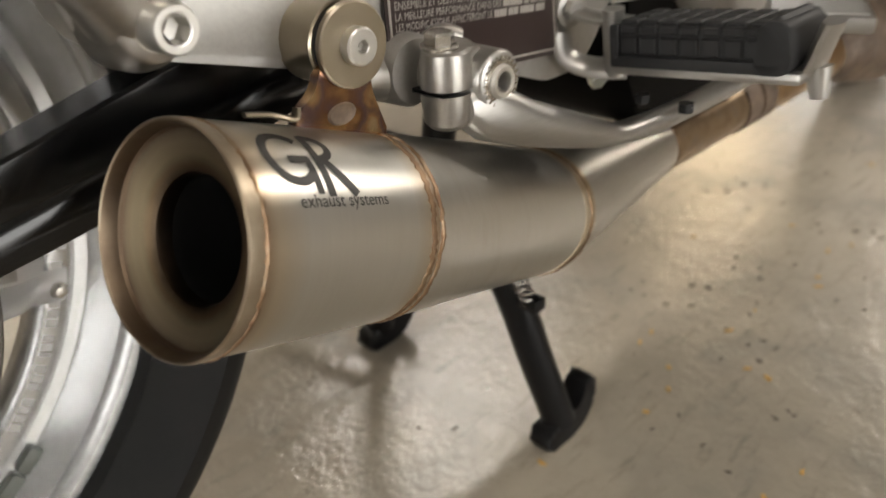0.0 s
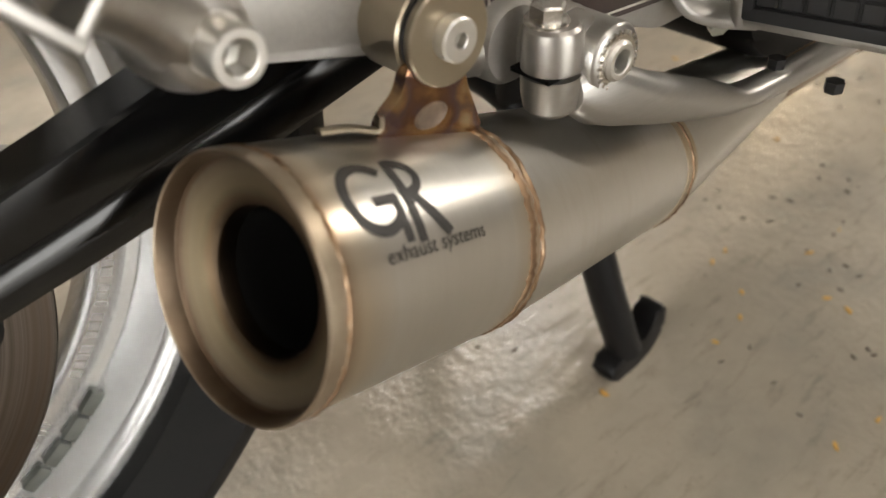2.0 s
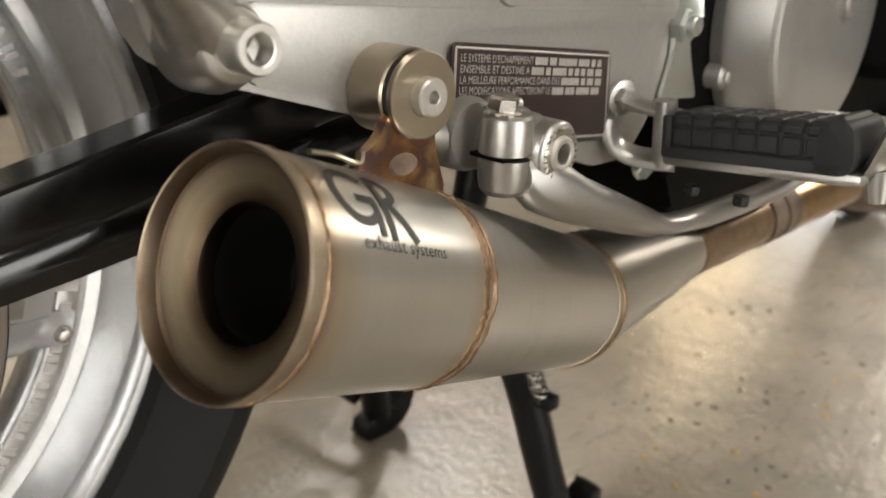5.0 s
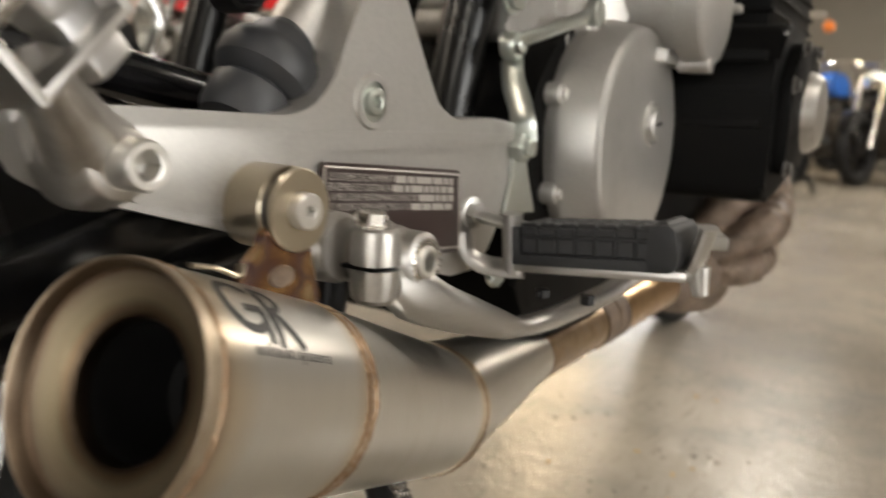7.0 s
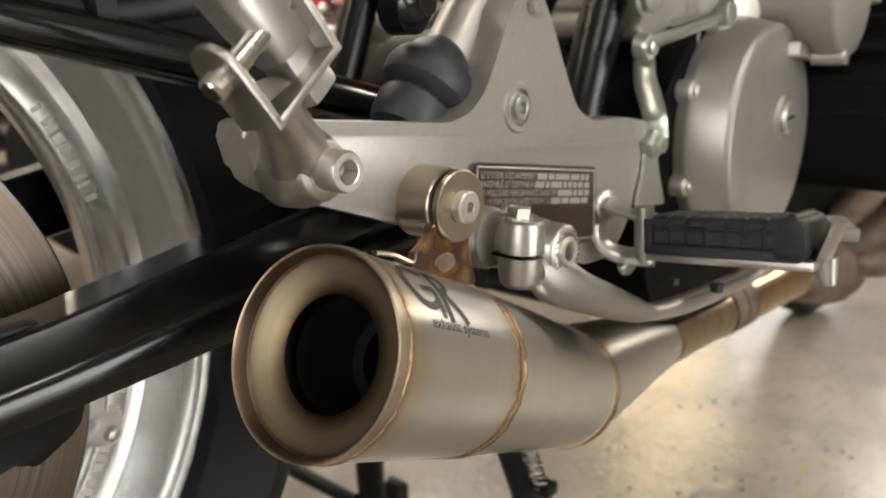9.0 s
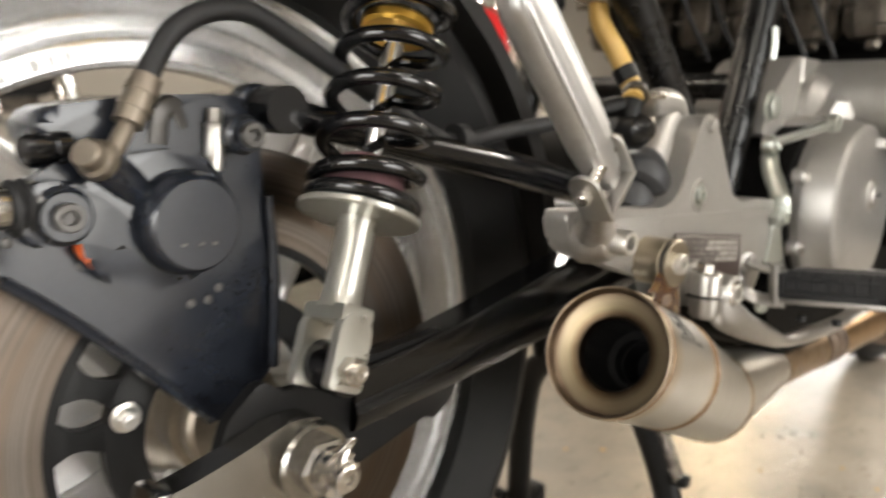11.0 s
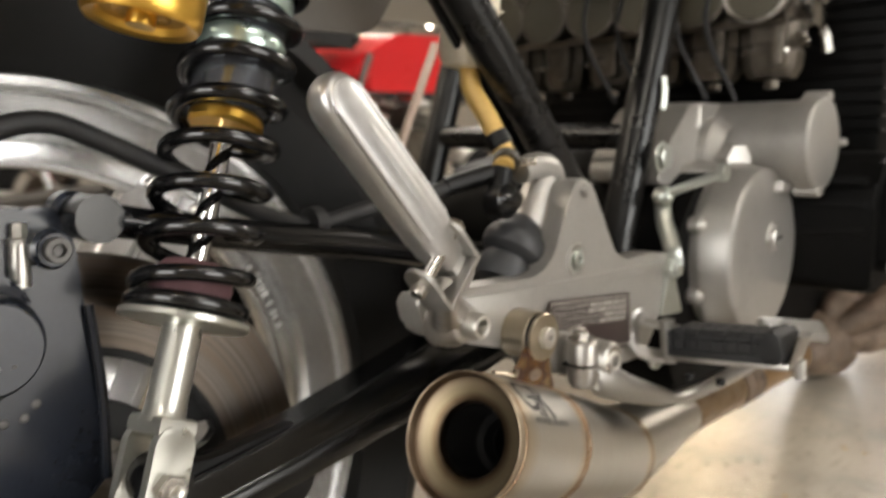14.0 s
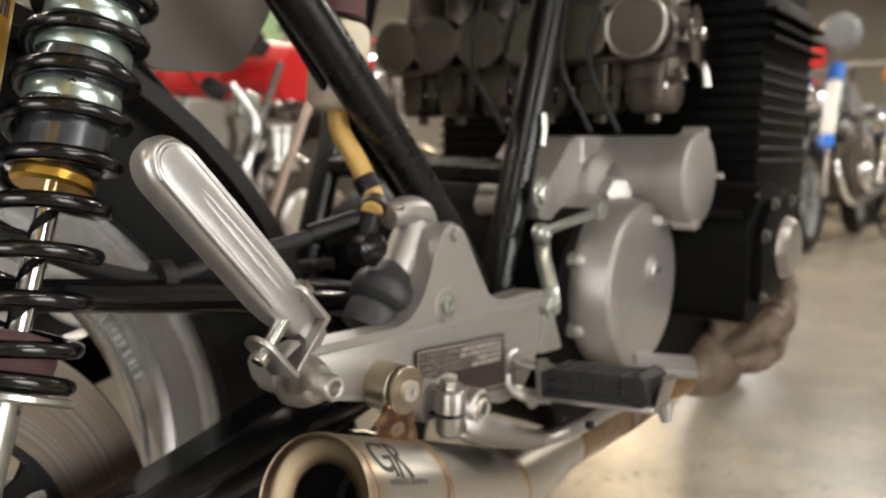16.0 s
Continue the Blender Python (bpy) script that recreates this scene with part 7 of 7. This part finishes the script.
red = parked_bike(1.02, 1.62, 2, REDPAINT, WHITEPAINT, "red sports motorcycle parked behind the subject", 0.97, PALEALU, 0.13)
part("clutch_ring", lathe([(0.070, 0.0), (0.074, 0.018), (0.100, 0.020), (0.108, 0.012), (0.110, 0.0)], 40), CARB, red, "grey cast clutch housing ring", m=at((1.30, 1.46, 0.615)))
part("clutch_face", lathe([(0, 0.010), (0.055, 0.008), (0.068, 0.0)], 32), PALEALU, red, m=at((1.30, 1.46, 0.615)))
part("barrel", lathe([(0, 0.16), (0.045, 0.155), (0.062, 0.14), (0.062, 0.125), (0.050, 0.12), (0.050, 0.02), (0.058, 0.01), (0.058, 0), (0, 0)], 28), PALEALU, red, "pale alloy barrel", m=Matrix.Translation((1.56, 1.43, 0.52)))
part("cap", lathe([(0, 0.05), (0.03, 0.045), (0.04, 0.03), (0.04, 0.0), (0, 0)], 24), RUBBER, red, "black rubber cap", m=axis_frame((1.31, 1.45, 0.745), (0.3, -0.5, 0.8)))
part("float_chamber", moved(box(0.07, 0.06, 0.08, 0.012), Matrix.Translation((1.42, 1.43, 0.72)) @ Matrix.Rotation(0.3, 4, "Y")), PALEALU, red, "pale alloy float chamber")
for px, pz in ((1.38, 0.50), (1.47, 0.60), (1.50, 0.48)):
    part("banjo_bolt", moved(hex_bolt(0.018, 0.03, 0.026), at((px, 1.44, pz))), POLISHED, red)
part("breather_pipe", sweep([(1.36, 1.42, 0.78), (1.44, 1.40, 0.66), (1.40, 1.40, 0.52), (1.48, 1.42, 0.40)], 0.014, 12), CHROME, red, "chrome breather pipe")
parked_bike(2.85, 2.25, 174, REDPAINT, RIMSILVER, "red and silver motorcycle parked in the row behind", 1.0, CARB)
parked_bike(-0.6, 3.3, 172, GREYPAINT, BLACKSATIN, "dark motorcycle parked in the row by the far wall")
parked_bike(1.30, 3.35, 173, BLACKGLOSS, BLACKSATIN, "black motorcycle parked in the row by the far wall", 1.0, BLACKSATIN)
parked_bike(3.9, 3.7, 176, GREYPAINT, BLACKSATIN, "grey motorcycle parked in the row by the far wall")
blue = parked_bike(6.62, 0.66, 180, GREYPAINT, GREYPAINT, "blue, white and red motorcycle parked further down the room", 1.09)
for yy in (0.60, 0.80):
    part("fork_guard", sweep([(5.16, yy, 0.72), (5.22, yy, 0.90), (5.27, yy, 1.05)], 0.030, 14, 4, wide=1.5), WHITEPAINT, blue, "cream white fork guard")
    part("guard_band", sweep([(5.13, yy, 0.64), (5.155, yy, 0.715)], 0.034, 14, smooth=False, wide=1.5), BLUEPAINT, blue, "blue band")
    part("guard_band", sweep([(5.275, yy, 1.06), (5.31, yy, 1.16)], 0.034, 14, smooth=False, wide=1.5), BLUEPAINT, blue, "blue band")
part("nose_panel", moved(box(0.08, 0.20, 0.15, 0.03, 3), Matrix.Translation((5.18, 0.74, 1.20))), REDPAINT, blue, "red nose panel")
part("lamp_shell", lathe([(0, 0.02), (0.09, 0.015), (0.12, -0.03), (0.11, -0.10), (0.05, -0.16), (0, -0.17)], 32), GREYPAINT, blue, "grey headlamp shell", m=axis_frame((5.16, 0.57, 1.33), (-1, 0, 0)))
part("indicator", lathe([(0, 0.03), (0.03, 0.02), (0.035, 0.0), (0.02, -0.03), (0, -0.035)], 24), ORANGEPAINT, blue, "orange indicator", m=axis_frame((5.3, 0.31, 1.08), (-1, 0, 0)))
parked_bike(8.9, 1.5, 178, GREYPAINT, BLACKSATIN, "dark motorcycle parked at the end of the room")
parked_bike(9.0, 0.42, 166, BLUEPAINT, BLACKSATIN, "blue motorcycle parked on its stand in the end row", 1.0, BLACKSATIN)
parked_bike(9.3, -0.22, 160, BLACKGLOSS, BLACKSATIN, "black motorcycle parked in the end row", 1.05)
parked_bike(9.6, -0.85, 162, GREYPAINT, BLACKSATIN, "dark grey motorcycle parked in the end row", 1.0, BLACKSATIN)
parked_bike(12.0, 0.95, 150, BLACKGLOSS, BLACKSATIN, "black motorcycle parked against the end wall", 1.05)
parked_bike(12.0, 0.10, 150, GREYPAINT, BLACKSATIN, "dark grey motorcycle parked against the end wall", 1.05, BLACKSATIN)
board = tagged(part("notice_board", moved(box(2.9, 0.03, 1.4, 0.01), Matrix.Translation((4.9, Y1 - 0.016, 1.75))), GREENPAINT), "pale green board fixed to the far wall", "board")


# ---- crumbs on the floor ----
def flakes(points, count, seed, size):
    """Small uneven chips lying flat, at the given spots and a few strewn about."""
    rnd = random.Random(seed)
    spots = list(points) + [(rnd.uniform(-0.3, 2.6), rnd.uniform(-0.6, 1.2)) for _ in range(count // 2)] + [(rnd.gauss(0.95, 0.22), rnd.gauss(-0.10, 0.14)) for _ in range(count)]
    bms = []
    for k, (x, y) in enumerate(spots):
        r = size * rnd.uniform(0.5, 1.3) if k >= len(points) else size
        n = rnd.randint(5, 7)
        poly = [(r * rnd.uniform(0.6, 1.2) * math.cos(2 * math.pi * i / n), 0.42 * r * rnd.uniform(0.6, 1.2) * math.sin(2 * math.pi * i / n)) for i in range(n)]
        bms.append(moved(prism(poly, 0.0012), Matrix.Translation((x, y, 0)) @ Matrix.Rotation(rnd.uniform(0, 3), 4, "Z")))
    return join(*bms)


tagged(part("paint_chips", flakes(((0.726, -0.085), (0.751, -0.084), (0.706, -0.131), (0.647, -0.293), (0.597, -0.282), (0.808, -0.146), (0.755, -0.192), (0.753, -0.215), (0.509, -0.120)), 14, 5, 0.0052), FLAKE), "ochre paint chips lying on the floor", "debris", kind="stuff")
tagged(part("grit", flakes(((0.814, -0.036), (0.814, -0.066), (0.717, -0.251), (0.699, -0.246), (0.645, -0.177), (0.622, -0.214), (0.754, -0.164), (0.808, -0.199), (0.963, -0.111), (0.810, -0.142), (0.612, -0.169)), 60, 6, 0.0034), GRIT), "dark crumbs of grit on the floor", "debris", kind="stuff")
